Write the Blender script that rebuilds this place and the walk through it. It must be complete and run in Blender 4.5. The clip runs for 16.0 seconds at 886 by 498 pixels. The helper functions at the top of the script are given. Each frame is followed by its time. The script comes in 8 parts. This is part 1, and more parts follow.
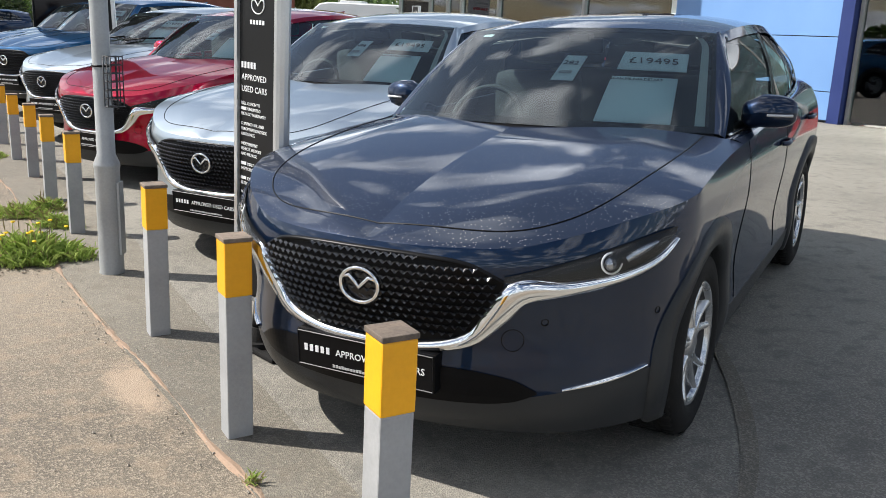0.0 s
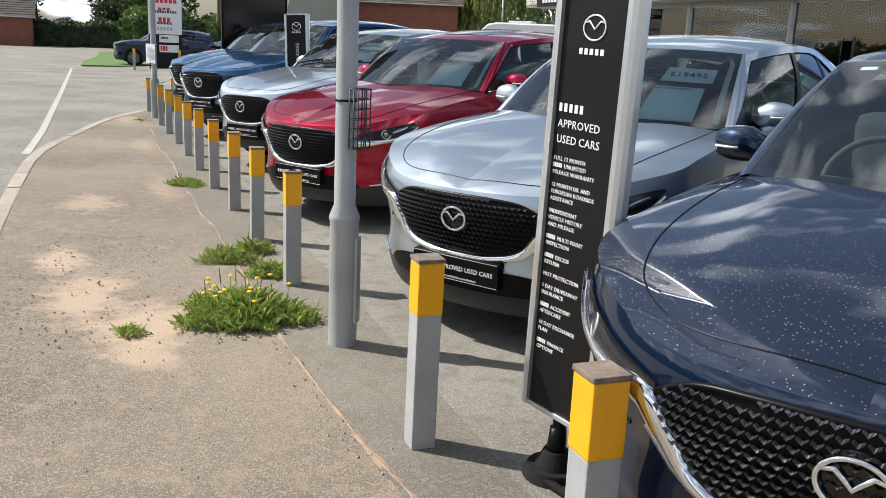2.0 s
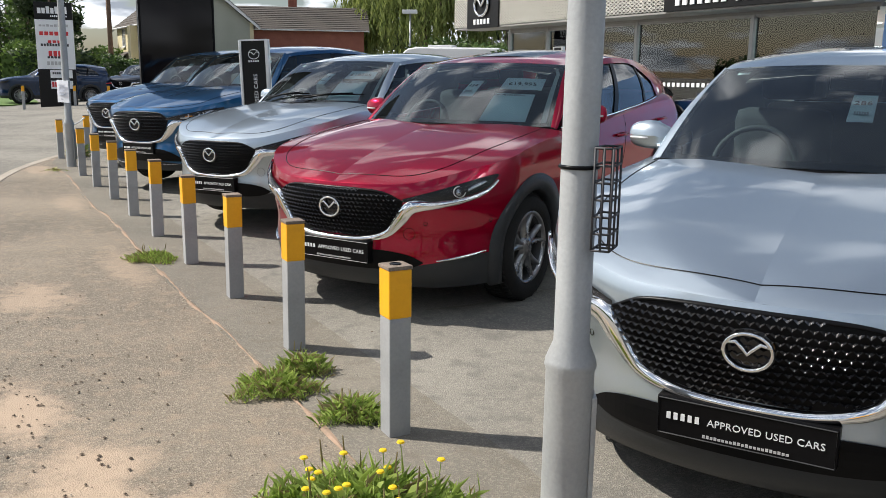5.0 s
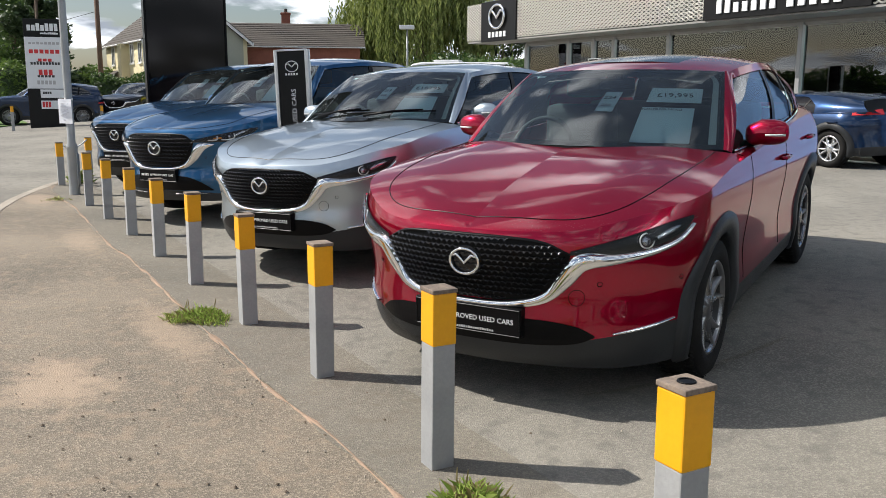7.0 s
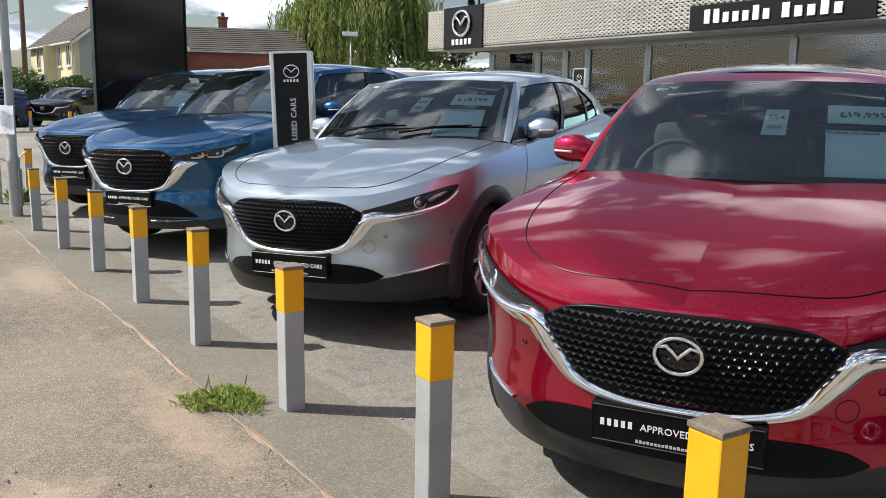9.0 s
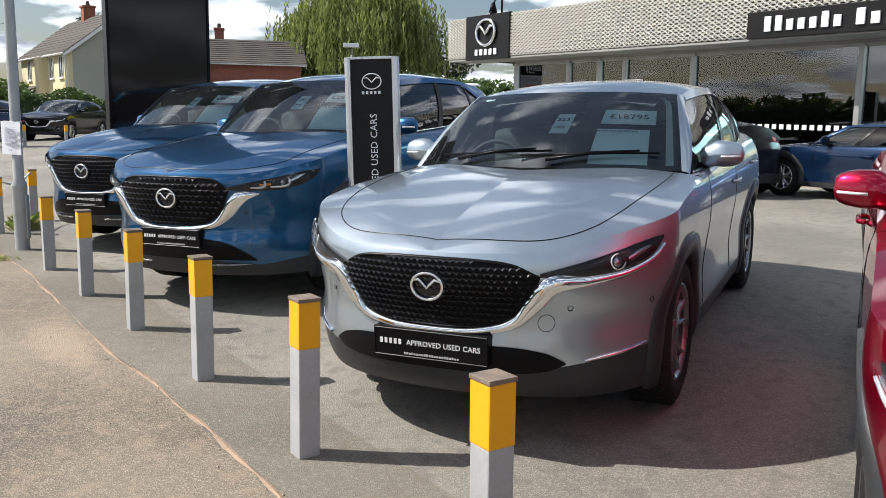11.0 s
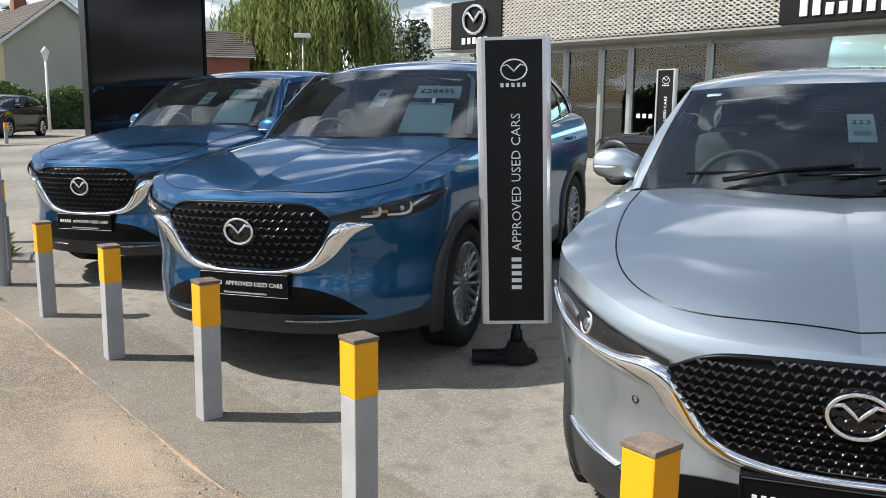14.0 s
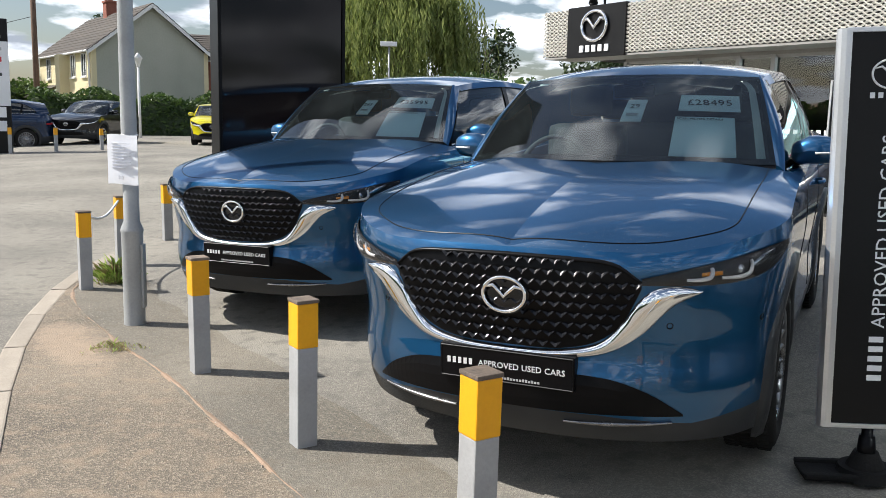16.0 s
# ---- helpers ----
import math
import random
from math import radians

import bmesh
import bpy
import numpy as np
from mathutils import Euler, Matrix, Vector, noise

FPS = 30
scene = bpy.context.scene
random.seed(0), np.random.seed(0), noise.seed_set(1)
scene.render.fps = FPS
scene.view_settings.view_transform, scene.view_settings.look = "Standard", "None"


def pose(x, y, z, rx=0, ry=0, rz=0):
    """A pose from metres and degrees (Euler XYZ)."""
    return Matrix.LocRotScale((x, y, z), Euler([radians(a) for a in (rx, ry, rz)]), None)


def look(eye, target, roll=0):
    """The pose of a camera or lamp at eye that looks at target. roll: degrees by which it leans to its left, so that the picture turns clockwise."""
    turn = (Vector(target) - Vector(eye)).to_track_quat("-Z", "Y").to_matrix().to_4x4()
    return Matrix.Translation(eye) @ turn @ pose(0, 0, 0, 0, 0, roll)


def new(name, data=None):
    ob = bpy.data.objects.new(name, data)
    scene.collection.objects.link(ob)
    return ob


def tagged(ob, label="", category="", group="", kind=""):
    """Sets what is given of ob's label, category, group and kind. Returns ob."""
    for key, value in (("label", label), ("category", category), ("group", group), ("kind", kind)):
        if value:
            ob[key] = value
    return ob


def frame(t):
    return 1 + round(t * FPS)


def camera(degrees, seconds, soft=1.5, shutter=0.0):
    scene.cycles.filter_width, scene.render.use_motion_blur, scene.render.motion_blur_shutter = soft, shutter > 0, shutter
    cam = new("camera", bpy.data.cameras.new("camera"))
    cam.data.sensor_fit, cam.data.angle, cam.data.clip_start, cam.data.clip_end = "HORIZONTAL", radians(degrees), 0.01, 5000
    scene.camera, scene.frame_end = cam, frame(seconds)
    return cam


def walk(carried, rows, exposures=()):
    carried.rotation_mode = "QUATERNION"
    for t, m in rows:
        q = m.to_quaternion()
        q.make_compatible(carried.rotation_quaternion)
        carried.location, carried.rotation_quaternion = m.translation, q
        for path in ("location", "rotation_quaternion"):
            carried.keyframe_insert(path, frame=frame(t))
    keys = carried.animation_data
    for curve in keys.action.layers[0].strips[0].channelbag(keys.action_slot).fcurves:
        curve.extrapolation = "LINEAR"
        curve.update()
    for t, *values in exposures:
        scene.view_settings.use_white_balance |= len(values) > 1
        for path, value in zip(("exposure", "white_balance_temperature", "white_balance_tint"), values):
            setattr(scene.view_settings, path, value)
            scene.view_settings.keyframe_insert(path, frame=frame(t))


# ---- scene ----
cam = camera(54.2, 16.0, 0.6)
METRES, EYE, TILT, LEAN, TURN = 11.9, 1.49, 0.1, 0.0, 0.0
ROWS = [
    (0.0, 0.0, 0.0, 0.0, 0.61, -14.15, -2.4),
    (0.5, -0.008, 0.0203, -0.0004, 3.77, -14.13, -3.53),
    (1.0, -0.0272, 0.0412, 0.0008, 6.4, -13.82, -2.32),
    (1.5, -0.0468, 0.0596, -0.0003, 9.76, -13.75, -2.04),
    (2.0, -0.0672, 0.0832, 0.0004, 10.34, -13.32, -2.48),
    (2.5, -0.0909, 0.0991, -0.0014, 7.72, -13.17, -1.84),
    (3.0, -0.114, 0.1173, -0.0018, 6.37, -13.34, -0.71),
    (3.5, -0.1317, 0.1435, -0.0016, 7.3, -12.86, -1.61),
    (6.0, -0.2261, 0.2732, -0.0042, 1.18, -11.28, -0.22),
    (6.5, -0.2441, 0.3033, -0.0057, 3.35, -11.19, -0.1),
    (7.0, -0.2632, 0.3279, -0.006, 2.3, -10.42, -0.29),
    (7.5, -0.2825, 0.3521, -0.0043, -1.83, -10.1, -0.06),
    (8.0, -0.2955, 0.3796, -0.0065, -3.31, -9.93, -1.34),
    (8.5, -0.3129, 0.4054, -0.0063, -2.32, -9.63, -2.13),
    (9.0, -0.3365, 0.4325, -0.005, -2.17, -9.81, -1.01),
    (9.5, -0.3534, 0.4647, -0.007, -1.16, -8.98, -1.41),
    (12.0, -0.4421, 0.6024, -0.0026, -3.87, -9.01, -0.8),
    (12.5, -0.4569, 0.6248, -0.0043, -2.93, -8.74, -1.35),
    (13.0, -0.4696, 0.6516, -0.0028, -3.32, -8.6, -2.33),
    (13.5, -0.4874, 0.6739, -0.0017, -6.3, -8.98, -1.13),
    (14.0, -0.5013, 0.6936, -0.0025, -7.1, -9.47, -0.61),
    (14.5, -0.5147, 0.7232, -0.0031, -5.24, -9.37, -2.48),
    (15.0, -0.5361, 0.7498, -0.0048, -4.86, -9.76, -2.53),
    (15.5, -0.5561, 0.7769, -0.0029, -4.79, -9.68, -0.76),
    (16.0, -0.5738, 0.8083, -0.0025, -2.59, -8.89, -1.32),
]
walk(cam, [(t, pose(0, 0, EYE, TILT, LEAN, TURN) @ pose(METRES * x, METRES * y, METRES * z, 90 + pitch, roll, yaw)) for t, x, y, z, yaw, pitch, roll in ROWS],
     [(0.0, 0.58, 6330, 10), (1.5, 0.52, 6330, 10), (3.0, 0.38, 6400, 10), (7.5, 0.36, 6400, 10), (9.0, 0.47, 6350, 10), (12.0, 0.50, 6330, 10), (16.0, 0.56, 6330, 10)])

# ---- light ----
SUN_TO = Vector((-0.70, 0.10, 0.70)).normalized()
sun = new("sun", bpy.data.lights.new("sun", "SUN"))
sun.data.energy, sun.data.angle, sun.data.color = 5.0, radians(0.55), (1.0, 0.945, 0.86)
sun.matrix_world = look(SUN_TO * 60, (0, 0, 0))
world = bpy.data.worlds.new("world")
scene.world = world
world.use_nodes = True
wn, wl = world.node_tree.nodes, world.node_tree.links
wn.clear()
w_out, w_bg, w_sky = wn.new("ShaderNodeOutputWorld"), wn.new("ShaderNodeBackground"), wn.new("ShaderNodeTexSky")
w_sky.sky_type, w_sky.sun_disc = "NISHITA", False
w_sky.sun_elevation, w_sky.sun_rotation = math.asin(SUN_TO.z), math.atan2(SUN_TO.x, SUN_TO.y)
w_sky.dust_density, w_sky.air_density = 1.5, 1.0
# broken cloud over the whole sky: the view direction is laid out on a flat cloud layer
w_tc, w_sep, w_add = wn.new("ShaderNodeTexCoord"), wn.new("ShaderNodeSeparateXYZ"), wn.new("ShaderNodeMath")
w_max, w_div, w_noise = wn.new("ShaderNodeMath"), wn.new("ShaderNodeVectorMath"), wn.new("ShaderNodeTexNoise")
w_ramp, w_shade, w_ramp2 = wn.new("ShaderNodeValToRGB"), wn.new("ShaderNodeTexNoise"), wn.new("ShaderNodeValToRGB")
w_mix, w_comb = wn.new("ShaderNodeMix"), wn.new("ShaderNodeCombineXYZ")
w_add.operation, w_add.inputs[1].default_value = "ADD", 0.22
w_max.operation, w_max.inputs[1].default_value = "MAXIMUM", 0.05
w_div.operation = "DIVIDE"
wl.new(w_tc.outputs["Generated"], w_sep.inputs[0])
wl.new(w_sep.outputs["Z"], w_add.inputs[0])
wl.new(w_add.outputs[0], w_max.inputs[0])
for k in range(3):
    wl.new(w_max.outputs[0], w_comb.inputs[k])
wl.new(w_tc.outputs["Generated"], w_div.inputs[0])
wl.new(w_comb.outputs[0], w_div.inputs[1])
w_noise.inputs["Scale"].default_value, w_noise.inputs["Detail"].default_value, w_noise.inputs["Roughness"].default_value = 2.7, 9.0, 0.50
w_shade.inputs["Scale"].default_value, w_shade.inputs["Detail"].default_value = 3.4, 6.0
for nd in (w_noise, w_shade):
    wl.new(w_div.outputs[0], nd.inputs["Vector"])
w_ramp.color_ramp.elements[0].position, w_ramp.color_ramp.elements[1].position = 0.475, 0.565
# cloud thickens towards the horizon, where the layer is seen edge on
w_thin = wn.new("ShaderNodeMath")
w_thin.operation, w_thin.inputs[1].default_value = "MULTIPLY_ADD", -0.05
wl.new(w_sep.outputs["Z"], w_thin.inputs[0])
wl.new(w_noise.outputs["Fac"], w_thin.inputs[2])
wl.new(w_thin.outputs[0], w_ramp.inputs[0])
w_ramp2.color_ramp.elements[0].position, w_ramp2.color_ramp.elements[0].color = 0.34, (4.8, 5.3, 6.1, 1)
w_ramp2.color_ramp.elements[1].position, w_ramp2.color_ramp.elements[1].color = 0.70, (24.5, 25.2, 26.0, 1)
wl.new(w_shade.outputs["Fac"], w_ramp2.inputs[0])
w_mix.data_type = "RGBA"
wl.new(w_ramp.outputs[0], w_mix.inputs["Factor"])
wl.new(w_sky.outputs[0], w_mix.inputs["A"])
wl.new(w_ramp2.outputs[0], w_mix.inputs["B"])
wl.new(w_mix.outputs["Result"], w_bg.inputs["Color"])
w_bg.inputs["Strength"].default_value = 0.068
wl.new(w_bg.outputs[0], w_out.inputs["Surface"])


# ---- materials ----
def nodes_of(name):
    m = bpy.data.materials.new(name)
    m.use_nodes = True
    return m, m.node_tree.nodes, m.node_tree.links, m.node_tree.nodes["Principled BSDF"]


def rgb(c):
    return (c[0], c[1], c[2], 1.0)


def surf(name, a, b, rough=0.6, metal=0.0, big=1.2, fine=60.0, bump=0.15, coat=0.0, dirt=None, dirt_amount=0.0, grain=0.5, rvar=0.1, by_object=0.0, spec=0.5):
    """A surface of two colours at two scales: broad stains (big) and grain (fine), with relief and uneven gloss."""
    m, n, l, p = nodes_of(name)
    tc = n.new("ShaderNodeTexCoord")
    n1, n2 = n.new("ShaderNodeTexNoise"), n.new("ShaderNodeTexNoise")
    n1.inputs["Scale"].default_value, n1.inputs["Detail"].default_value = big, 5
    n2.inputs["Scale"].default_value, n2.inputs["Detail"].default_value = fine, 3
    for k in (n1, n2):
        l.new(tc.outputs["Object"], k.inputs["Vector"])
    mx = n.new("ShaderNodeMath")
    mx.operation = "MULTIPLY_ADD"
    l.new(n2.outputs["Fac"], mx.inputs[0])
    mx.inputs[1].default_value = grain
    l.new(n1.outputs["Fac"], mx.inputs[2])
    mr = n.new("ShaderNodeMapRange")
    mr.inputs["From Min"].default_value, mr.inputs["From Max"].default_value = 0.3 + 0.3 * grain, 0.7 + 0.7 * grain
    l.new(mx.outputs[0], mr.inputs["Value"])
    mix = n.new("ShaderNodeMix")
    mix.data_type = "RGBA"
    mix.inputs["A"].default_value, mix.inputs["B"].default_value = rgb(a), rgb(b)
    l.new(mr.outputs[0], mix.inputs["Factor"])
    col = mix.outputs["Result"]
    if dirt:
        n3 = n.new("ShaderNodeTexNoise")
        n3.inputs["Scale"].default_value, n3.inputs["Detail"].default_value = big * 0.45, 7
        l.new(tc.outputs["Object"], n3.inputs["Vector"])
        r3 = n.new("ShaderNodeMapRange")
        r3.inputs["From Min"].default_value, r3.inputs["From Max"].default_value, r3.inputs["To Max"].default_value = 0.5, 0.72, dirt_amount
        l.new(n3.outputs["Fac"], r3.inputs["Value"])
        m2 = n.new("ShaderNodeMix")
        m2.data_type = "RGBA"
        l.new(r3.outputs[0], m2.inputs["Factor"])
        l.new(col, m2.inputs["A"])
        m2.inputs["B"].default_value = rgb(dirt)
        col = m2.outputs["Result"]
    if by_object:
        oi, hsv, mv = n.new("ShaderNodeObjectInfo"), n.new("ShaderNodeHueSaturation"), n.new("ShaderNodeMapRange")
        mv.inputs["To Min"].default_value, mv.inputs["To Max"].default_value = 1 - by_object, 1 + by_object
        l.new(oi.outputs["Random"], mv.inputs["Value"])
        l.new(mv.outputs[0], hsv.inputs["Value"])
        l.new(col, hsv.inputs["Color"])
        col = hsv.outputs["Color"]
    l.new(col, p.inputs["Base Color"])
    rr = n.new("ShaderNodeMapRange")
    rr.inputs["To Min"].default_value, rr.inputs["To Max"].default_value = max(0.02, rough - rvar), min(1, rough + rvar)
    l.new(n1.outputs["Fac"], rr.inputs["Value"])
    l.new(rr.outputs[0], p.inputs["Roughness"])
    p.inputs["Metallic"].default_value, p.inputs["Coat Weight"].default_value, p.inputs["Coat Roughness"].default_value = metal, coat, 0.04
    p.inputs["Specular IOR Level"].default_value = spec
    if bump:
        bp = n.new("ShaderNodeBump")
        bp.inputs["Strength"].default_value, bp.inputs["Distance"].default_value = bump, 0.01
        l.new(n2.outputs["Fac"], bp.inputs["Height"])
        l.new(bp.outputs[0], p.inputs["Normal"])
    return m


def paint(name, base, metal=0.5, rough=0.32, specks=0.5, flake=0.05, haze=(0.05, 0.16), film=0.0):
    """Car paint: a pigmented metallic layer under clear coat, with dried rain spots and a dusty film that holds painted
    sky sheen.
    """
    m, n, l, p = nodes_of(name)
    tc, vo, no, nf = n.new("ShaderNodeTexCoord"), n.new("ShaderNodeTexVoronoi"), n.new("ShaderNodeTexNoise"), n.new("ShaderNodeTexNoise")
    vo.inputs["Scale"].default_value = 85.0
    no.inputs["Scale"].default_value, no.inputs["Detail"].default_value = 3.0, 6
    nf.inputs["Scale"].default_value = 900.0
    for k in (vo, no, nf):
        l.new(tc.outputs["Object"], k.inputs["Vector"])
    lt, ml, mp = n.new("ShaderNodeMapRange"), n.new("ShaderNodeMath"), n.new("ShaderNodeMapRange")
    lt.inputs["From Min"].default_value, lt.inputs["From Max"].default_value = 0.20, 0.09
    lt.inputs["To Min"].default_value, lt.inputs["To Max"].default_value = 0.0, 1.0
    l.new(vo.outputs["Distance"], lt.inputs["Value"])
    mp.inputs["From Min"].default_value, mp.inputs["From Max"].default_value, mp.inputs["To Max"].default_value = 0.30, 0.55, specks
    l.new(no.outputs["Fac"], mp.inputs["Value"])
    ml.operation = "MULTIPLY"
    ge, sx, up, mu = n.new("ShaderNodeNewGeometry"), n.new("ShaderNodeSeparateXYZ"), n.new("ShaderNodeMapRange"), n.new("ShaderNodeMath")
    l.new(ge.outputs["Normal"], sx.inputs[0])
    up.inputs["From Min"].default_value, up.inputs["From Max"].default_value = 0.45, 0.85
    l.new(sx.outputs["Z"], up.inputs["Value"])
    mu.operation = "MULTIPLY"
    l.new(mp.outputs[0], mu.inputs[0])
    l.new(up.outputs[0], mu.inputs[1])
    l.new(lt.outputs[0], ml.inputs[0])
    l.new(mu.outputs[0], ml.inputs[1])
    # a thin even dusty film on what faces up, with sky sheen brightened into it
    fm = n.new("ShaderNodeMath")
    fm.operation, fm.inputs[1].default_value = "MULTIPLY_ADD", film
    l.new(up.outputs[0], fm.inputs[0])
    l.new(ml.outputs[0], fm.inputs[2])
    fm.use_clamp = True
    fl = n.new("ShaderNodeMix")
    fl.data_type = "RGBA"
    fl.inputs["A"].default_value = rgb([c * (1 - flake * 4) for c in base])
    fl.inputs["B"].default_value = rgb([min(1, c * (1 + flake * 4)) for c in base])
    l.new(nf.outputs["Fac"], fl.inputs["Factor"])
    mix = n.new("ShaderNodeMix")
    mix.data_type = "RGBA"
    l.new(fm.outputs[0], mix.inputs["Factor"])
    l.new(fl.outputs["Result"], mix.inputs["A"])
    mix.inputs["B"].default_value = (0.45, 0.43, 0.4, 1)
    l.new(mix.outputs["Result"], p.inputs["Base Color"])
    p.inputs["Metallic"].default_value, p.inputs["Roughness"].default_value = metal, rough
    p.inputs["Coat Weight"].default_value = 1.0
    p.inputs["Specular IOR Level"].default_value = 0.12
    top_ = max(base)
    p.inputs["Specular Tint"].default_value = rgb([0.36 + 0.45 * c / top_ for c in base])
    p.inputs["Coat IOR"].default_value = 1.5
    cr = n.new("ShaderNodeMapRange")
    cr.inputs["From Min"].default_value, cr.inputs["From Max"].default_value = 0.4, 0.75
    cr.inputs["To Min"].default_value, cr.inputs["To Max"].default_value = haze
    l.new(no.outputs["Fac"], cr.inputs["Value"])
    l.new(cr.outputs[0], p.inputs["Coat Roughness"])
    return m


def pane(name, tint=(0.8, 0.86, 0.85), lift=0.0, rough=0.0, dust_haze=0.0):
    """Thin glass: a mirror by Fresnel over a tinted clear sheet, with a dusty film that holds a painted haze."""
    m, n, l, p = nodes_of(name)
    n.remove(p)
    out = n["Material Output"]
    fr, tr, gl, mx = n.new("ShaderNodeFresnel"), n.new("ShaderNodeBsdfTransparent"), n.new("ShaderNodeBsdfGlossy"), n.new("ShaderNodeMixShader")
    fr.inputs["IOR"].default_value = 1.62 + lift
    tr.inputs["Color"].default_value = rgb(tint)
    gl.inputs["Roughness"].default_value = rough
    l.new(fr.outputs[0], mx.inputs[0])
    clear = tr.outputs[0]
    if dust_haze:
        df, tcn, dn, dr, dm = n.new("ShaderNodeBsdfDiffuse"), n.new("ShaderNodeTexCoord"), n.new("ShaderNodeTexNoise"), n.new("ShaderNodeMapRange"), n.new("ShaderNodeMixShader")
        # blue-green: the pale reflected sky veil is painted into the dusty film
        df.inputs["Color"].default_value = (0.50, 0.60, 0.62, 1)
        dn.inputs["Scale"].default_value, dn.inputs["Detail"].default_value = 5.0, 7
        dr.inputs["From Min"].default_value, dr.inputs["From Max"].default_value, dr.inputs["To Min"].default_value, dr.inputs["To Max"].default_value = 0.3, 0.7, dust_haze * 0.5, dust_haze * 1.5
        l.new(tcn.outputs["Object"], dn.inputs["Vector"])
        l.new(dn.outputs["Fac"], dr.inputs["Value"])
        l.new(dr.outputs[0], dm.inputs[0])
        l.new(tr.outputs[0], dm.inputs[1])
        l.new(df.outputs[0], dm.inputs[2])
        clear = dm.outputs[0]
    l.new(clear, mx.inputs[1])
    l.new(gl.outputs[0], mx.inputs[2])
    l.new(mx.outputs[0], out.inputs["Surface"])
    return m


def glow(name, c, strength):
    m, n, l, p = nodes_of(name)
    p.inputs["Base Color"].default_value = rgb(c)
    p.inputs["Emission Color"].default_value, p.inputs["Emission Strength"].default_value = rgb(c), strength
    return m


def ground_mat(name, a, b, stone, stone_amount, dirt=None, dirt_amount=0.0, rough=0.85, pebble=150.0, spots=(), spot_col=(0.4, 0.3, 0.2)):
    """Tarmac: binder and pale stone chips, broad stains, a fine pebbled relief."""
    m, n, l, p = nodes_of(name)
    tc = n.new("ShaderNodeTexCoord")
    big, mid, chips = n.new("ShaderNodeTexNoise"), n.new("ShaderNodeTexNoise"), n.new("ShaderNodeTexVoronoi")
    big.inputs["Scale"].default_value, big.inputs["Detail"].default_value = 0.55, 8
    mid.inputs["Scale"].default_value, mid.inputs["Detail"].default_value = 9.0, 5
    chips.inputs["Scale"].default_value = pebble
    for k in (big, mid, chips):
        l.new(tc.outputs["Object"], k.inputs["Vector"])
    c1, c2, c3 = n.new("ShaderNodeMix"), n.new("ShaderNodeMix"), n.new("ShaderNodeMix")
    for c in (c1, c2, c3):
        c.data_type = "RGBA"
    r1, r2, r3 = n.new("ShaderNodeMapRange"), n.new("ShaderNodeMapRange"), n.new("ShaderNodeMapRange")
    r1.inputs["From Min"].default_value, r1.inputs["From Max"].default_value = 0.35, 0.68
    l.new(big.outputs["Fac"], r1.inputs["Value"])
    c1.inputs["A"].default_value, c1.inputs["B"].default_value = rgb(a), rgb(b)
    l.new(r1.outputs[0], c1.inputs["Factor"])
    sep = n.new("ShaderNodeSeparateColor")
    l.new(chips.outputs["Color"], sep.inputs[0])
    r2.inputs["From Min"].default_value, r2.inputs["From Max"].default_value, r2.inputs["To Max"].default_value = 0.45, 1.0, stone_amount
    l.new(sep.outputs[0], r2.inputs["Value"])
    l.new(r2.outputs[0], c2.inputs["Factor"])
    l.new(c1.outputs["Result"], c2.inputs["A"])
    c2.inputs["B"].default_value = rgb(stone)
    r3.inputs["From Min"].default_value, r3.inputs["From Max"].default_value, r3.inputs["To Max"].default_value = 0.52, 0.66, dirt_amount
    l.new(mid.outputs["Fac"], r3.inputs["Value"])
    l.new(r3.outputs[0], c3.inputs["Factor"])
    l.new(c2.outputs["Result"], c3.inputs["A"])
    c3.inputs["B"].default_value = rgb(dirt or b)
    col = c3.outputs["Result"]
    # washed-out soil: soft ragged patches at given places
    for x, y, rx, ry, deg, amount in spots:
        mp, ln, dn, sm, ms = n.new("ShaderNodeMapping"), n.new("ShaderNodeVectorMath"), n.new("ShaderNodeTexNoise"), n.new("ShaderNodeMath"), n.new("ShaderNodeMapRange")
        mp.vector_type = "TEXTURE"
        mp.inputs["Location"].default_value, mp.inputs["Rotation"].default_value, mp.inputs["Scale"].default_value = (x, y, 0), (0, 0, radians(deg)), (rx, ry, 1)
        ln.operation = "LENGTH"
        dn.inputs["Scale"].default_value, dn.inputs["Detail"].default_value, dn.inputs["Roughness"].default_value = 3.6, 9, 0.76
        sm.operation, sm.inputs[1].default_value = "MULTIPLY_ADD", 2.2
        l.new(tc.outputs["Object"], mp.inputs["Vector"])
        l.new(tc.outputs["Object"], dn.inputs["Vector"])
        l.new(mp.outputs[0], ln.inputs[0])
        l.new(dn.outputs["Fac"], sm.inputs[0])
        l.new(ln.outputs["Value"], sm.inputs[2])
        ms.inputs["From Min"].default_value, ms.inputs["From Max"].default_value = 1.95, 1.45
        ms.inputs["To Min"].default_value, ms.inputs["To Max"].default_value = 0.0, amount
        l.new(sm.outputs[0], ms.inputs["Value"])
        cs = n.new("ShaderNodeMix")
        cs.data_type = "RGBA"
        l.new(ms.outputs[0], cs.inputs["Factor"])
        l.new(col, cs.inputs["A"])
        cs.inputs["B"].default_value = rgb(spot_col)
        col = cs.outputs["Result"]
    l.new(col, p.inputs["Base Color"])
    p.inputs["Roughness"].default_value = rough
    bp = n.new("ShaderNodeBump")
    bp.inputs["Strength"].default_value, bp.inputs["Distance"].default_value = 0.5, 0.006
    l.new(chips.outputs["Distance"], bp.inputs["Height"])
    l.new(bp.outputs[0], p.inputs["Normal"])
    return m


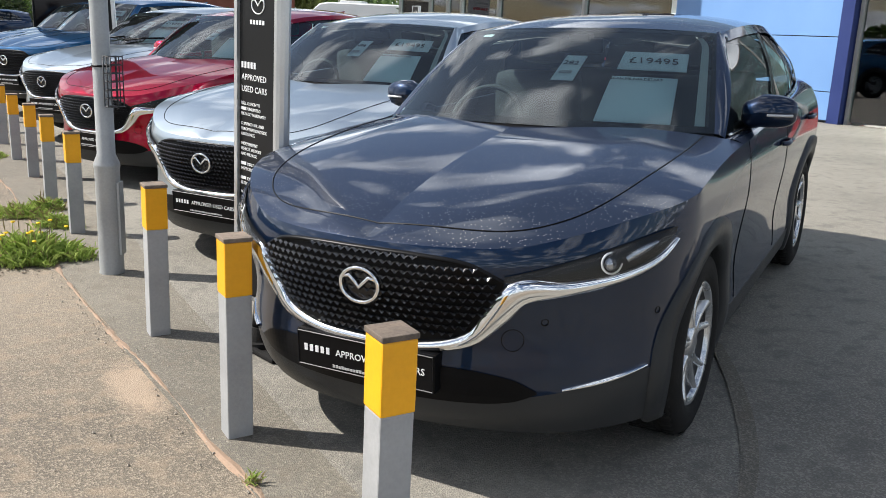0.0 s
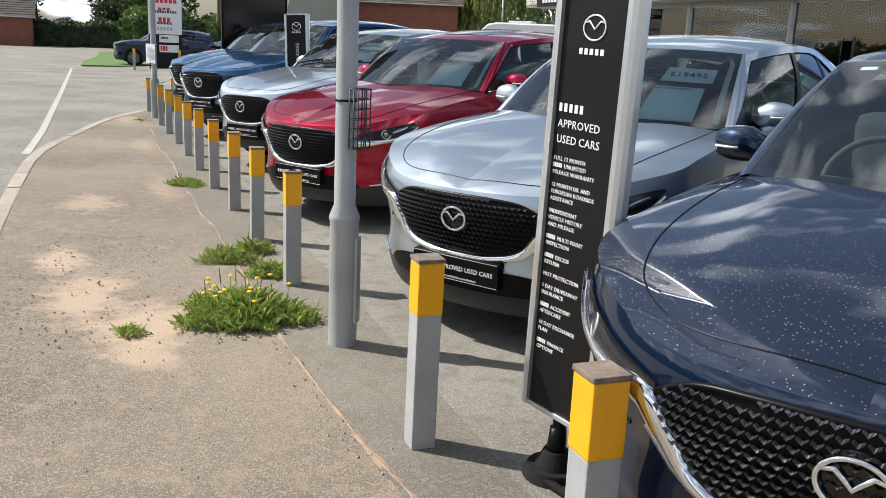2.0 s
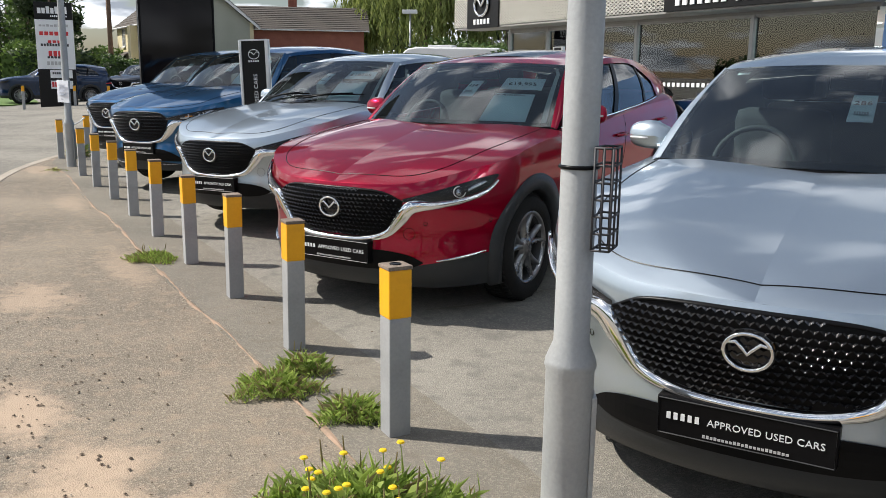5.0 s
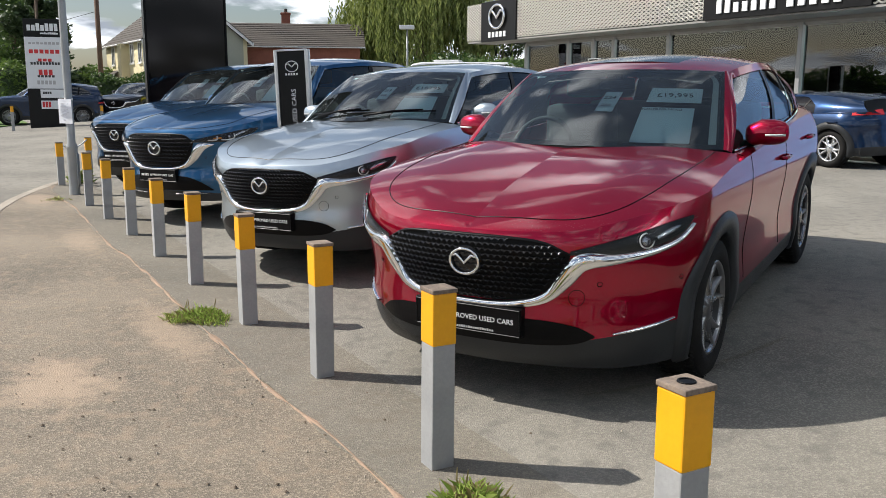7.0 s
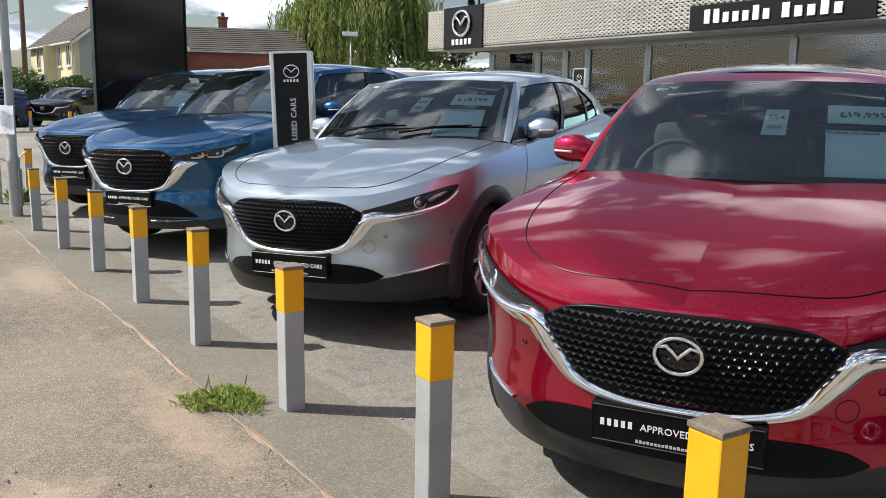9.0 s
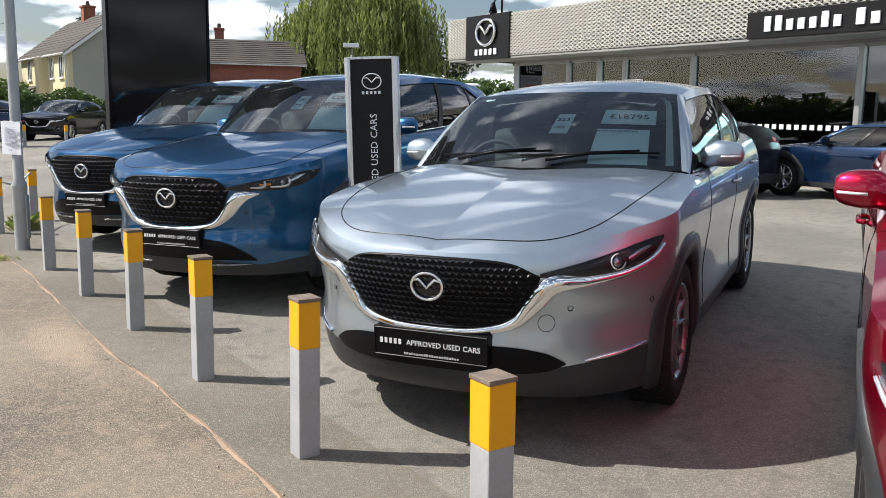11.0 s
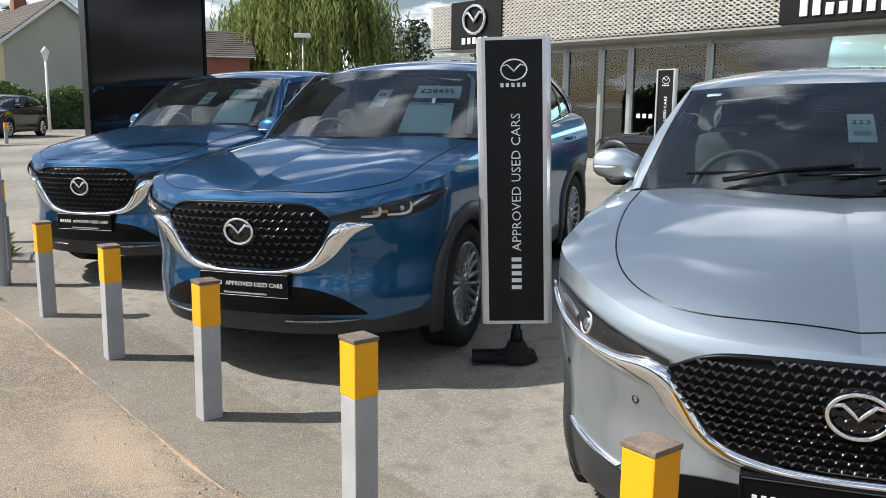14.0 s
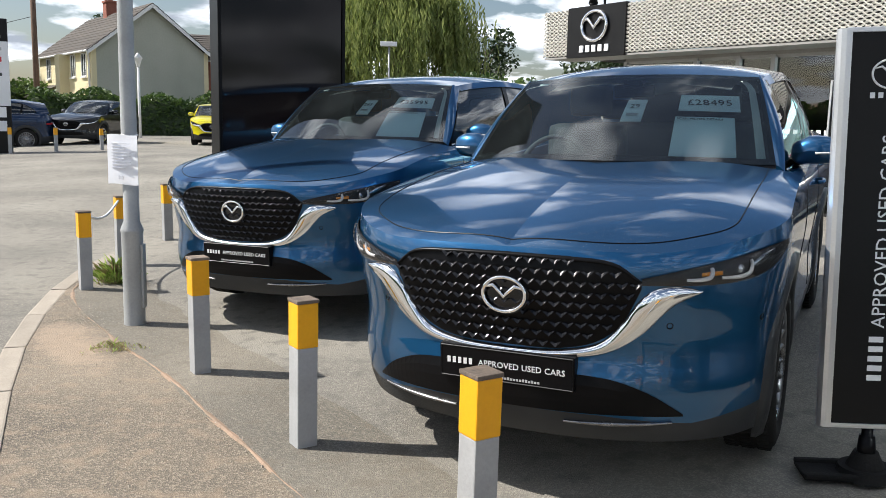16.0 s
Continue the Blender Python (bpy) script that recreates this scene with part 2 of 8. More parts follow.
M = {}
M["acrylic"] = surf("black_acrylic", (0.006, 0.005, 0.006), (0.012, 0.008, 0.009), 0.06, big=1, bump=0, rvar=0.03, spec=0.22)
M["lot"] = ground_mat("lot_tarmac", (0.135, 0.126, 0.109), (0.250, 0.232, 0.196), (0.40, 0.37, 0.31), 0.5, (0.115, 0.108, 0.096), 0.5)
M["foot"] = ground_mat("footway_tarmac", (0.100, 0.084, 0.065), (0.225, 0.186, 0.140), (0.40, 0.335, 0.25), 0.65, (0.30, 0.23, 0.16), 0.5, spots=((-3.05, 4.98, 0.62, 0.36, 120, 0.9), (-3.62, 5.35, 0.75, 0.34, 118, 0.85), (-4.25, 6.05, 0.55, 0.22, 122, 0.85), (-2.85, 4.62, 0.45, 0.2, 130, 0.7), (-5.2, 7.9, 0.6, 0.35, 122, 0.6), (-1.25, 3.35, 0.45, 0.16, 122, 0.6), (-6.9, 11.9, 0.9, 0.25, 122, 0.4), (-5.0, 8.9, 1.0, 0.22, 122, 0.4), (-8.9, 15.0, 0.9, 0.3, 122, 0.5)), spot_col=(0.44, 0.33, 0.235))
M["road"] = ground_mat("road_tarmac", (0.14, 0.135, 0.128), (0.20, 0.19, 0.178), (0.28, 0.27, 0.25), 0.35, (0.12, 0.118, 0.11), 0.4, pebble=110)
M["verge"] = ground_mat("patched_verge_tarmac", (0.105, 0.096, 0.079), (0.205, 0.184, 0.148), (0.36, 0.32, 0.25), 0.5, (0.15, 0.125, 0.095), 0.5)
M["sand"] = ground_mat("sandy_soil", (0.34, 0.25, 0.165), (0.46, 0.35, 0.24), (0.5, 0.42, 0.32), 0.3, (0.25, 0.18, 0.12), 0.4, pebble=220)
M["seam"] = surf("crumbled_pink_mortar", (0.20, 0.15, 0.105), (0.40, 0.27, 0.19), 0.9, big=5, fine=70, bump=0.4)
M["kerb"] = surf("kerb_concrete", (0.27, 0.235, 0.19), (0.40, 0.35, 0.29), 0.85, big=3, fine=90, bump=0.3, by_object=0.1)
M["line"] = surf("worn_white_line", (0.30, 0.28, 0.26), (0.52, 0.5, 0.46), 0.8, big=6, fine=120)
M["grass"] = surf("grass_ground", (0.06, 0.12, 0.02), (0.12, 0.2, 0.04), 0.9, big=2, fine=40, bump=0.5)
M["steel_grey"] = surf("galvanised_grey", (0.30, 0.31, 0.315), (0.42, 0.43, 0.43), 0.5, 0.25, big=4, fine=80, bump=0.12, dirt=(0.2, 0.19, 0.17), dirt_amount=0.35, by_object=0.06)
M["post_grey"] = surf("bollard_grey_paint", (0.30, 0.305, 0.31), (0.40, 0.405, 0.41), 0.55, 0.0, big=5, fine=70, bump=0.12, dirt=(0.2, 0.18, 0.15), dirt_amount=0.4, by_object=0.1)
M["yellow"] = surf("bollard_yellow", (0.80, 0.36, 0.002), (0.92, 0.43, 0.004), 0.45, big=6, fine=60, bump=0.06, dirt=(0.45, 0.24, 0.02), dirt_amount=0.3, by_object=0.06)
M["cap"] = surf("bollard_cap", (0.08, 0.065, 0.055), (0.26, 0.2, 0.15), 0.75, big=14, fine=90, bump=0.3, by_object=0.3)
M["lamp_housing"] = surf("lamp_housing", (0.006, 0.006, 0.007), (0.012, 0.012, 0.013), 0.45, big=6, bump=0, spec=0.3)
M["grille_gloss"] = surf("gloss_black_grille", (0.012, 0.012, 0.013), (0.020, 0.020, 0.021), 0.22, big=4, bump=0, rvar=0.06, coat=1.0, spec=0.8)
M["grille_metal"] = surf("gunmetal_grille", (0.030, 0.030, 0.032), (0.05, 0.05, 0.052), 0.20, 0.85, big=5, bump=0, rvar=0.06)
M["headliner"] = surf("pale_headlining", (0.34, 0.33, 0.31), (0.42, 0.41, 0.39), 0.9, big=3, fine=220, bump=0.1)
M["pillar_trim"] = surf("pale_pillar_trim", (0.62, 0.64, 0.60), (0.70, 0.71, 0.67), 0.6, big=4, bump=0)
M["black_gloss"] = surf("black_gloss", (0.003, 0.003, 0.0035), (0.006, 0.006, 0.0065), 0.10, big=2, bump=0, rvar=0.04, spec=0.5)
M["black_panel"] = surf("black_sign_panel", (0.005, 0.005, 0.0055), (0.009, 0.009, 0.0095), 0.40, big=3, fine=150, bump=0.02, spec=0.24)
M["alu"] = surf("brushed_aluminium", (0.62, 0.63, 0.64), (0.74, 0.75, 0.76), 0.32, 0.75, big=3, fine=120, bump=0.04, dirt=(0.5, 0.5, 0.48), dirt_amount=0.3)
M["white_print"] = surf("white_print", (0.76, 0.77, 0.78), (0.82, 0.82, 0.82), 0.5, big=8, bump=0)
M["notice_print"] = surf("faint_grey_print", (0.50, 0.51, 0.56), (0.58, 0.59, 0.64), 0.6, big=8, bump=0)
M["grey_print"] = surf("grey_print", (0.4, 0.4, 0.41), (0.5, 0.5, 0.5), 0.5, big=8, bump=0)
M["dark_print"] = surf("dark_print", (0.03, 0.03, 0.035), (0.05, 0.05, 0.055), 0.6, big=8, bump=0)
M["red_print"] = surf("red_print", (0.55, 0.02, 0.03), (0.65, 0.04, 0.04), 0.5, big=8, bump=0)
M["white_sheet"] = surf("white_signboard", (0.72, 0.74, 0.76), (0.8, 0.81, 0.83), 0.45, big=2, bump=0.02)
M["paper"] = surf("paper", (0.78, 0.8, 0.86), (0.86, 0.87, 0.9), 0.6, big=6, bump=0.05)
M["price_card"] = surf("price_card", (0.80, 0.90, 0.91), (0.86, 0.94, 0.94), 0.5, big=6, bump=0)
M["rubber"] = surf("tyre_rubber", (0.007, 0.007, 0.007), (0.020, 0.019, 0.018), 0.85, big=6, fine=120, bump=0.2, spec=0.2)
M["plastic"] = surf("grained_black_plastic", (0.020, 0.022, 0.024), (0.036, 0.038, 0.041), 0.42, big=3, fine=400, bump=0.1, dirt=(0.09, 0.086, 0.08), dirt_amount=0.3, spec=0.3)
M["trim_black"] = surf("trim_black", (0.003, 0.003, 0.0035), (0.006, 0.006, 0.007), 0.35, big=3, bump=0, rvar=0.08, spec=0.12)
M["interior"] = surf("interior_black", (0.018, 0.018, 0.019), (0.034, 0.034, 0.033), 0.7, big=4, fine=200, bump=0.1)
M["seat_cloth"] = surf("seat_cloth", (0.025, 0.025, 0.026), (0.045, 0.045, 0.045), 0.85, big=6, fine=250, bump=0.2)
M["chrome"] = surf("chrome", (0.82, 0.83, 0.84), (0.88, 0.88, 0.88), 0.07, 1.0, big=5, bump=0, rvar=0.04)
M["rim_silver"] = surf("alloy_silver", (0.55, 0.56, 0.57), (0.65, 0.66, 0.67), 0.25, 0.85, big=5, bump=0)
M["rim_dark"] = surf("alloy_dark", (0.22, 0.22, 0.225), (0.32, 0.32, 0.325), 0.28, 0.85, big=5, bump=0)
M["rim_barrel"] = surf("wheel_barrel_dark", (0.025, 0.025, 0.026), (0.05, 0.05, 0.05), 0.5, 0.4, big=5, bump=0)
M["disc"] = surf("brake_disc", (0.18, 0.17, 0.16), (0.3, 0.28, 0.26), 0.45, 0.8, big=9, bump=0)
M["lens"] = surf("lamp_reflector", (0.35, 0.36, 0.38), (0.6, 0.6, 0.62), 0.12, 0.9, big=9, bump=0)
M["drl"] = surf("lamp_light_guide", (0.52, 0.53, 0.55), (0.66, 0.67, 0.68), 0.2, big=9, bump=0)
M["amber"] = surf("amber_lens", (0.5, 0.17, 0.01), (0.6, 0.22, 0.02), 0.2, big=9, bump=0)
M["glass"] = pane("car_glass", (0.78, 0.93, 0.94), 0.28, dust_haze=0.016)
M["glass_dark"] = pane("privacy_glass", (0.13, 0.15, 0.155), 0.15)
M["glass_lamp"] = pane("lamp_cover", (0.9, 0.91, 0.92), -0.17)
M["glass_shop"] = pane("shop_glass", (0.72, 0.92, 0.92), 0.45)
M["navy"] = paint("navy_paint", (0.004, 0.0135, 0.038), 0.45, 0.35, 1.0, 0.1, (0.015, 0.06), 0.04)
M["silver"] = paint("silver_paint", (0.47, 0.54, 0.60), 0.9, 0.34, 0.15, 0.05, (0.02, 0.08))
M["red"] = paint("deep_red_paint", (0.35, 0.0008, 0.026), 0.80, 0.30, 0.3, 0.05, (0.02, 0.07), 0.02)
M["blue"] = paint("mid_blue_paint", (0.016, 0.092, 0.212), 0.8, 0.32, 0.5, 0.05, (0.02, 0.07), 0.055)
M["deep_blue"] = paint("deep_blue_paint", (0.006, 0.022, 0.062), 0.5, 0.3, 0.2)
M["black"] = paint("black_paint", (0.008, 0.009, 0.011), 0.3, 0.3, 0.2)
M["lime"] = paint("lime_yellow_paint", (0.62, 0.55, 0.01), 0.1, 0.35, 0.1)
M["white_paint"] = paint("white_paint", (0.72, 0.73, 0.74), 0.0, 0.4, 0.1)
M["cladding_grey"] = surf("facade_grey_cladding", (0.24, 0.235, 0.225), (0.32, 0.31, 0.295), 0.5, 0.2, big=1.5, bump=0.03)
M["mesh_white"] = surf("expanded_metal_cream", (0.80, 0.78, 0.72), (0.86, 0.84, 0.78), 0.45, 0.0, big=3, bump=0.05)
M["mesh_back"] = surf("fascia_backing", (0.035, 0.033, 0.03), (0.06, 0.056, 0.05), 0.7, big=2)
M["blue_panel"] = surf("light_blue_cladding", (0.15, 0.29, 0.56), (0.18, 0.33, 0.61), 0.38, 0.1, big=0.8, fine=60, bump=0.03, by_object=0.03)
M["navy_panel"] = surf("navy_trim_panel", (0.012, 0.026, 0.12), (0.02, 0.036, 0.15), 0.4, big=2, bump=0.02)
M["frame_grey"] = surf("window_frame_grey", (0.30, 0.30, 0.29), (0.38, 0.38, 0.37), 0.4, 0.4, big=3, bump=0.03)
M["shop_floor"] = surf("showroom_floor_tile", (0.45, 0.44, 0.42), (0.55, 0.54, 0.52), 0.2, big=2, bump=0)
M["shop_wall"] = surf("showroom_wall", (0.60, 0.60, 0.58), (0.68, 0.68, 0.66), 0.7, big=1, bump=0.03)
M["shop_dark"] = surf("showroom_dark_wall", (0.10, 0.10, 0.10), (0.15, 0.15, 0.145), 0.6, big=1, bump=0.03)
M["shop_lamp"] = glow("showroom_downlight", (1.0, 0.95, 0.86), 14.0)
M["shop_lamp_warm"] = glow("showroom_display_light", (1.0, 0.55, 0.22), 0.45)
M["roof_felt"] = surf("flat_roof", (0.2, 0.19, 0.18), (0.28, 0.27, 0.26), 0.9, big=1)
M["render_cream"] = surf("cream_render", (0.62, 0.54, 0.33), (0.70, 0.62, 0.40), 0.9, big=0.7, fine=20, bump=0.2)
# house gable: weather stains, plus its greenish shade put into the base colour
M["render_shaded"] = surf("shaded_weathered_render", (0.34, 0.35, 0.29), (0.46, 0.46, 0.39), 0.9, big=0.4, fine=14, bump=0.2, dirt=(0.25, 0.27, 0.21), dirt_amount=0.5)
M["brick"] = surf("red_brick", (0.22, 0.075, 0.05), (0.32, 0.12, 0.08), 0.85, big=2, fine=12, bump=0.3)
M["tile_roof"] = surf("brown_roof_tile", (0.050, 0.043, 0.037), (0.090, 0.076, 0.064), 0.85, big=1.2, fine=9, bump=0.4, by_object=0.1)
M["white_trim"] = surf("white_upvc", (0.72, 0.72, 0.71), (0.8, 0.8, 0.79), 0.4, big=3, bump=0)
M["house_glass"] = surf("house_window_glass", (0.03, 0.035, 0.04), (0.06, 0.065, 0.07), 0.06, big=1, bump=0, rvar=0.03)
M["bark"] = surf("bark", (0.09, 0.065, 0.045), (0.17, 0.13, 0.095), 0.95, big=3, fine=30, bump=0.8)
M["pole_wood"] = surf("creosoted_pole", (0.10, 0.06, 0.04), (0.17, 0.11, 0.075), 0.9, big=3, fine=40, bump=0.5)


def leaf_mat(name, a, b, trans=0.3):
    m, n, l, p = nodes_of(name)
    g, mix = n.new("ShaderNodeNewGeometry"), n.new("ShaderNodeMix")
    mix.data_type = "RGBA"
    mix.inputs["A"].default_value, mix.inputs["B"].default_value = rgb(a), rgb(b)
    l.new(g.outputs["Random Per Island"], mix.inputs["Factor"])
    l.new(mix.outputs["Result"], p.inputs["Base Color"])
    p.inputs["Roughness"].default_value = 0.55
    tl, ms = n.new("ShaderNodeBsdfTranslucent"), n.new("ShaderNodeMixShader")
    l.new(mix.outputs["Result"], tl.inputs["Color"])
    ms.inputs[0].default_value = trans
    l.new(p.outputs[0], ms.inputs[1])
    l.new(tl.outputs[0], ms.inputs[2])
    l.new(ms.outputs[0], n["Material Output"].inputs["Surface"])
    return m


M["willow"] = leaf_mat("willow_leaf", (0.13, 0.175, 0.04), (0.30, 0.34, 0.10), 0.4)
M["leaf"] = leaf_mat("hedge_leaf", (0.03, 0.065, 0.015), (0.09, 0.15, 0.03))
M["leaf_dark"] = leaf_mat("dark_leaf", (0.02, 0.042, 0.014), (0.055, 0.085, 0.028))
M["leaf_light"] = leaf_mat("bright_leaf", (0.07, 0.13, 0.025), (0.16, 0.24, 0.05))
M["weed"] = leaf_mat("weed_leaf", (0.18, 0.28, 0.04), (0.56, 0.66, 0.20))
M["weed_dry"] = leaf_mat("dry_stalk", (0.25, 0.2, 0.09), (0.4, 0.34, 0.17))
M["flower"] = leaf_mat("yellow_flower", (0.8, 0.55, 0.01), (0.9, 0.7, 0.02))


# ---- mesh helpers ----
def mesh_ob(name, verts, faces, material, parent=None, smooth=False, label=""):
    me = bpy.data.meshes.new(name)
    me.from_pydata([tuple(v) for v in verts], [], [tuple(f) for f in faces])
    me.validate()
    if material:
        me.materials.append(material)
    if smooth:
        me.polygons.foreach_set("use_smooth", [True] * len(me.polygons))
    ob = new(name, me)
    if parent:
        ob.parent = parent
    if label:
        ob["label"] = label
    return ob


def part(name, bm, material, parent=None, label="", smooth=False):
    me = bpy.data.meshes.new(name)
    bmesh.ops.recalc_face_normals(bm, faces=bm.faces)
    bm.to_mesh(me)
    bm.free()
    if material:
        me.materials.append(material)
    if smooth:
        me.polygons.foreach_set("use_smooth", [True] * len(me.polygons))
    ob = new(name, me)
    if parent:
        ob.parent = parent
    if label:
        ob["label"] = label
    return ob


def empty(name, m, label, category, group=""):
    ob = new(name)
    ob.matrix_world = m
    ob.empty_display_size = 0.2
    return tagged(ob, label, category, group)


def box_bm(bm, lo, hi, bevel=0.0, m=None):
    c = [(a + b) / 2 for a, b in zip(lo, hi)]
    s = [max(1e-4, b - a) for a, b in zip(lo, hi)]
    mat = (m or Matrix()) @ Matrix.Translation(c) @ Matrix.Diagonal((*s, 1))
    g = bmesh.ops.create_cube(bm, size=1.0, matrix=mat)
    if bevel:
        es = list({e for v in g["verts"] for e in v.link_edges})
        bmesh.ops.bevel(bm, geom=es, offset=bevel, segments=2, profile=0.6, affect="EDGES")
    return g


def box(name, lo, hi, material, parent=None, bevel=0.0, m=None, label=""):
    bm = bmesh.new()
    box_bm(bm, lo, hi, bevel, m)
    return part(name, bm, material, parent, label)


def cyl_bm(bm, p, q, r1, r2=None, n=16, caps=True):
    p, q = Vector(p), Vector(q)
    d = q - p
    m = Matrix.Translation((p + q) / 2) @ d.to_track_quat("Z", "Y").to_matrix().to_4x4()
    return bmesh.ops.create_cone(bm, cap_ends=caps, segments=n, radius1=r1, radius2=r1 if r2 is None else r2, depth=d.length, matrix=m)


def tube(pts, r, n=6, closed=False):
    """Vertices and faces of a round tube along a polyline; r is a number or one per point."""
    pts = [Vector(p) for p in pts]
    k = len(pts)
    verts, faces = [], []
    up = Vector((0, 0, 1))
    for i, p in enumerate(pts):
        a = pts[(i - 1) % k] if closed or i else p
        b = pts[(i + 1) % k] if closed or i < k - 1 else p
        t = (b - a).normalized()
        s = t.cross(up)
        if s.length < 1e-3:
            s = t.cross(Vector((1, 0, 0)))
        s.normalize()
        w = s.cross(t)
        rr = r[i] if hasattr(r, "__len__") else r
        for j in range(n):
            an = 2 * math.pi * j / n
            verts.append(p + s * (rr * math.cos(an)) + w * (rr * math.sin(an)))
    for i in range(k if closed else k - 1):
        for j in range(n):
            a, b = i * n, ((i + 1) % k) * n
            faces.append((a + j, a + (j + 1) % n, b + (j + 1) % n, b + j))
    if not closed:
        faces.append(tuple(range(n - 1, -1, -1)))
        faces.append(tuple(range((k - 1) * n, k * n)))
    return verts, faces


def merge(chunks):
    verts, faces = [], []
    for v, f in chunks:
        o = len(verts)
        verts.extend(v)
        faces.extend([tuple(i + o for i in q) for q in f])
    return verts, faces


def grid(rows):
    """Vertices and faces of a sheet given as rows of equally many points."""
    n = len(rows[0])
    verts = [p for r in rows for p in r]
    faces = [(i * n + j, i * n + j + 1, (i + 1) * n + j + 1, (i + 1) * n + j) for i in range(len(rows) - 1) for j in range(n - 1)]
    return verts, faces


def letters(name, body, size, material, m, parent=None, align="LEFT", depth=0.0015, spacing=1.0):
    """Raised lettering in the built-in font, as a mesh. The text reads along local x with its top along local y."""
    cu = bpy.data.curves.new(name, "FONT")
    cu.body, cu.size, cu.extrude, cu.align_x, cu.resolution_u = body, size, depth, align, 2
    cu.space_character = spacing
    tmp = bpy.data.objects.new(name, cu)
    scene.collection.objects.link(tmp)
    me = bpy.data.meshes.new_from_object(tmp.evaluated_get(bpy.context.evaluated_depsgraph_get()))
    bpy.data.objects.remove(tmp)
    bpy.data.curves.remove(cu)
    me.materials.clear()
    me.materials.append(material)
    ob = new(name, me)
    if parent:
        ob.parent = parent
    ob.matrix_basis = m
    return ob


def words(name, body, size, material, m, parent, spacing=1.0, depth=0.0015):
    """A line of lettering with each word a part of its own."""
    x = 0.0
    for w in body.split():
        ob = letters(name, w, size, material, m @ Matrix.Translation((x, 0, 0)), parent, "LEFT", depth, spacing)
        x += max(v.co.x for v in ob.data.vertices) + 0.34 * size


def blocks(name, tall, width, height, material, m, parent):
    """A trade name on a large sign as plain upright blocks, each a part of its own; tall marks the high ones."""
    w = width / len(tall)
    for i, high in enumerate(tall):
        bm = bmesh.new()
        box_bm(bm, (i * w, 0, 0), (i * w + w * 0.60, height * (1.0 if high else 0.72), 0.03), 0.008)
        ob = part(name, bm, material, parent)
        ob.matrix_basis = m


def bars(name, count, width, height, material, m, parent=None, gap=0.22, seed=1):
    """Stand-in for a trade name or small print: a run of plain upright blocks."""
    rnd = random.Random(seed)
    bm = bmesh.new()
    w = width / count
    for i in range(count):
        h = height * (1.0 if count < 7 else rnd.choice((0.78, 1.0)))
        box_bm(bm, (i * w, 0, 0), (i * w + w * (1 - gap), h, 0.002))
    ob = part(name, bm, material, parent)
    ob.matrix_basis = m
    return ob


def emblem(name, w, h, material, m, parent=None, depth=0.006, thick=0.09):
    """An oval ring with a plain spread-wing shape across it, lying in local xy and facing local z."""
    ring = []
    for i in range(40):
        a = 2 * math.pi * i / 40
        ring.append((w / 2 * math.cos(a), h / 2 * math.sin(a) * (1.0 if math.sin(a) < 0 else 0.94), depth))
    v1, f1 = tube(ring, w * thick * 0.5, 6, True)
    wing = [(-0.44, 0.16), (-0.26, 0.22), (-0.10, 0.05), (0.0, -0.08), (0.10, 0.05), (0.26, 0.22), (0.44, 0.16)]
    v2, f2 = tube([(x * w, y * h * 1.05, depth) for x, y in wing], [w * thick * k for k in (0.35, 0.55, 0.5, 0.5, 0.5, 0.55, 0.35)], 6)
    v, f = merge([(v1, f1), (v2, f2)])
    ob = mesh_ob(name, v, f, material, parent, True)
    ob.matrix_basis = m
    return ob


# upright text frames: local x along the given heading, local y up, facing local z
def face_frame(p, heading, tilt=0.0):
    """A pose whose local x runs along the plan direction heading, local y is up and local z faces out to the right of heading turned back."""
    x = Vector((heading[0], heading[1], 0)).normalized()
    z = x.cross(Vector((0, 0, 1)))
    y = Vector((0, 0, 1))
    m = Matrix((x, y, z)).transposed().to_4x4()
    return Matrix.Translation(p) @ m @ pose(0, 0, 0, tilt, 0, 0)


# ---- plan: the row of posts runs away to the upper left, the yard rises gently behind it ----
ROW = Vector((-0.51, 0.86, 0)).normalized()
BACK = Vector((0.86, 0.51, 0)).normalized()


def rise(x, y):
    """Height of the yard: level footway, then a ramp behind the posts up to the showroom."""
    d = x * BACK.x + y * BACK.y
    if d < 1.0:
        low = 0.0
    else:
        low = 0.043 * (min(d, 5.5) - 1.0) + 0.0035 * max(0.0, min(d, 13.8) - 5.5)
    # the far half of the parking row lies a little higher, with a shallow dip before it

    def step(u):
        u = min(1.0, max(0.0, u))
        return u * u * (3 - 2 * u)
    a = x * ROW.x + y * ROW.y
    low -= 0.03 * math.exp(-((a - 5.2) / 1.1) ** 2) * step((d - 0.9) / 0.9) * step((8.0 - d) / 2.0)
    return low + 0.045 * step((a - 8.4) / 2.4) * step((d - 0.8) / 0.9) * step((8.0 - d) / 2.0)


def plan(a, d, z=0.0):
    """A point from its run along the showroom front (a, to the lower right) and its depth behind the road (d)."""
    p = BACK * d - ROW * a
    return Vector((p.x, p.y, z))


# ---- ground ----
def ground_sheet():
    ds = [-2500, -600, -150, -60, -25, -12, -6, -3, 0, 1.0, 3.2, 5.5, 8, 13.8, 14.2, 30, 60, 150, 600, 2500]
    us = [-2500, -600, -150, -70, -40, -30, -24, -18, -12, -6, 0, 6, 12, 20, 60, 150, 600, 2500]
    rows = [[plan(u, d, rise(*(plan(u, d).xy)) - 0.03 * (d < 0.99)) for d in ds] for u in us]
    v, f = grid(rows)
    g = mesh_ob("ground", v, f, M["lot"])
    tagged(g, "grey worn tarmac of the forecourt, road and land around", "ground", kind="structure")


ground_sheet()


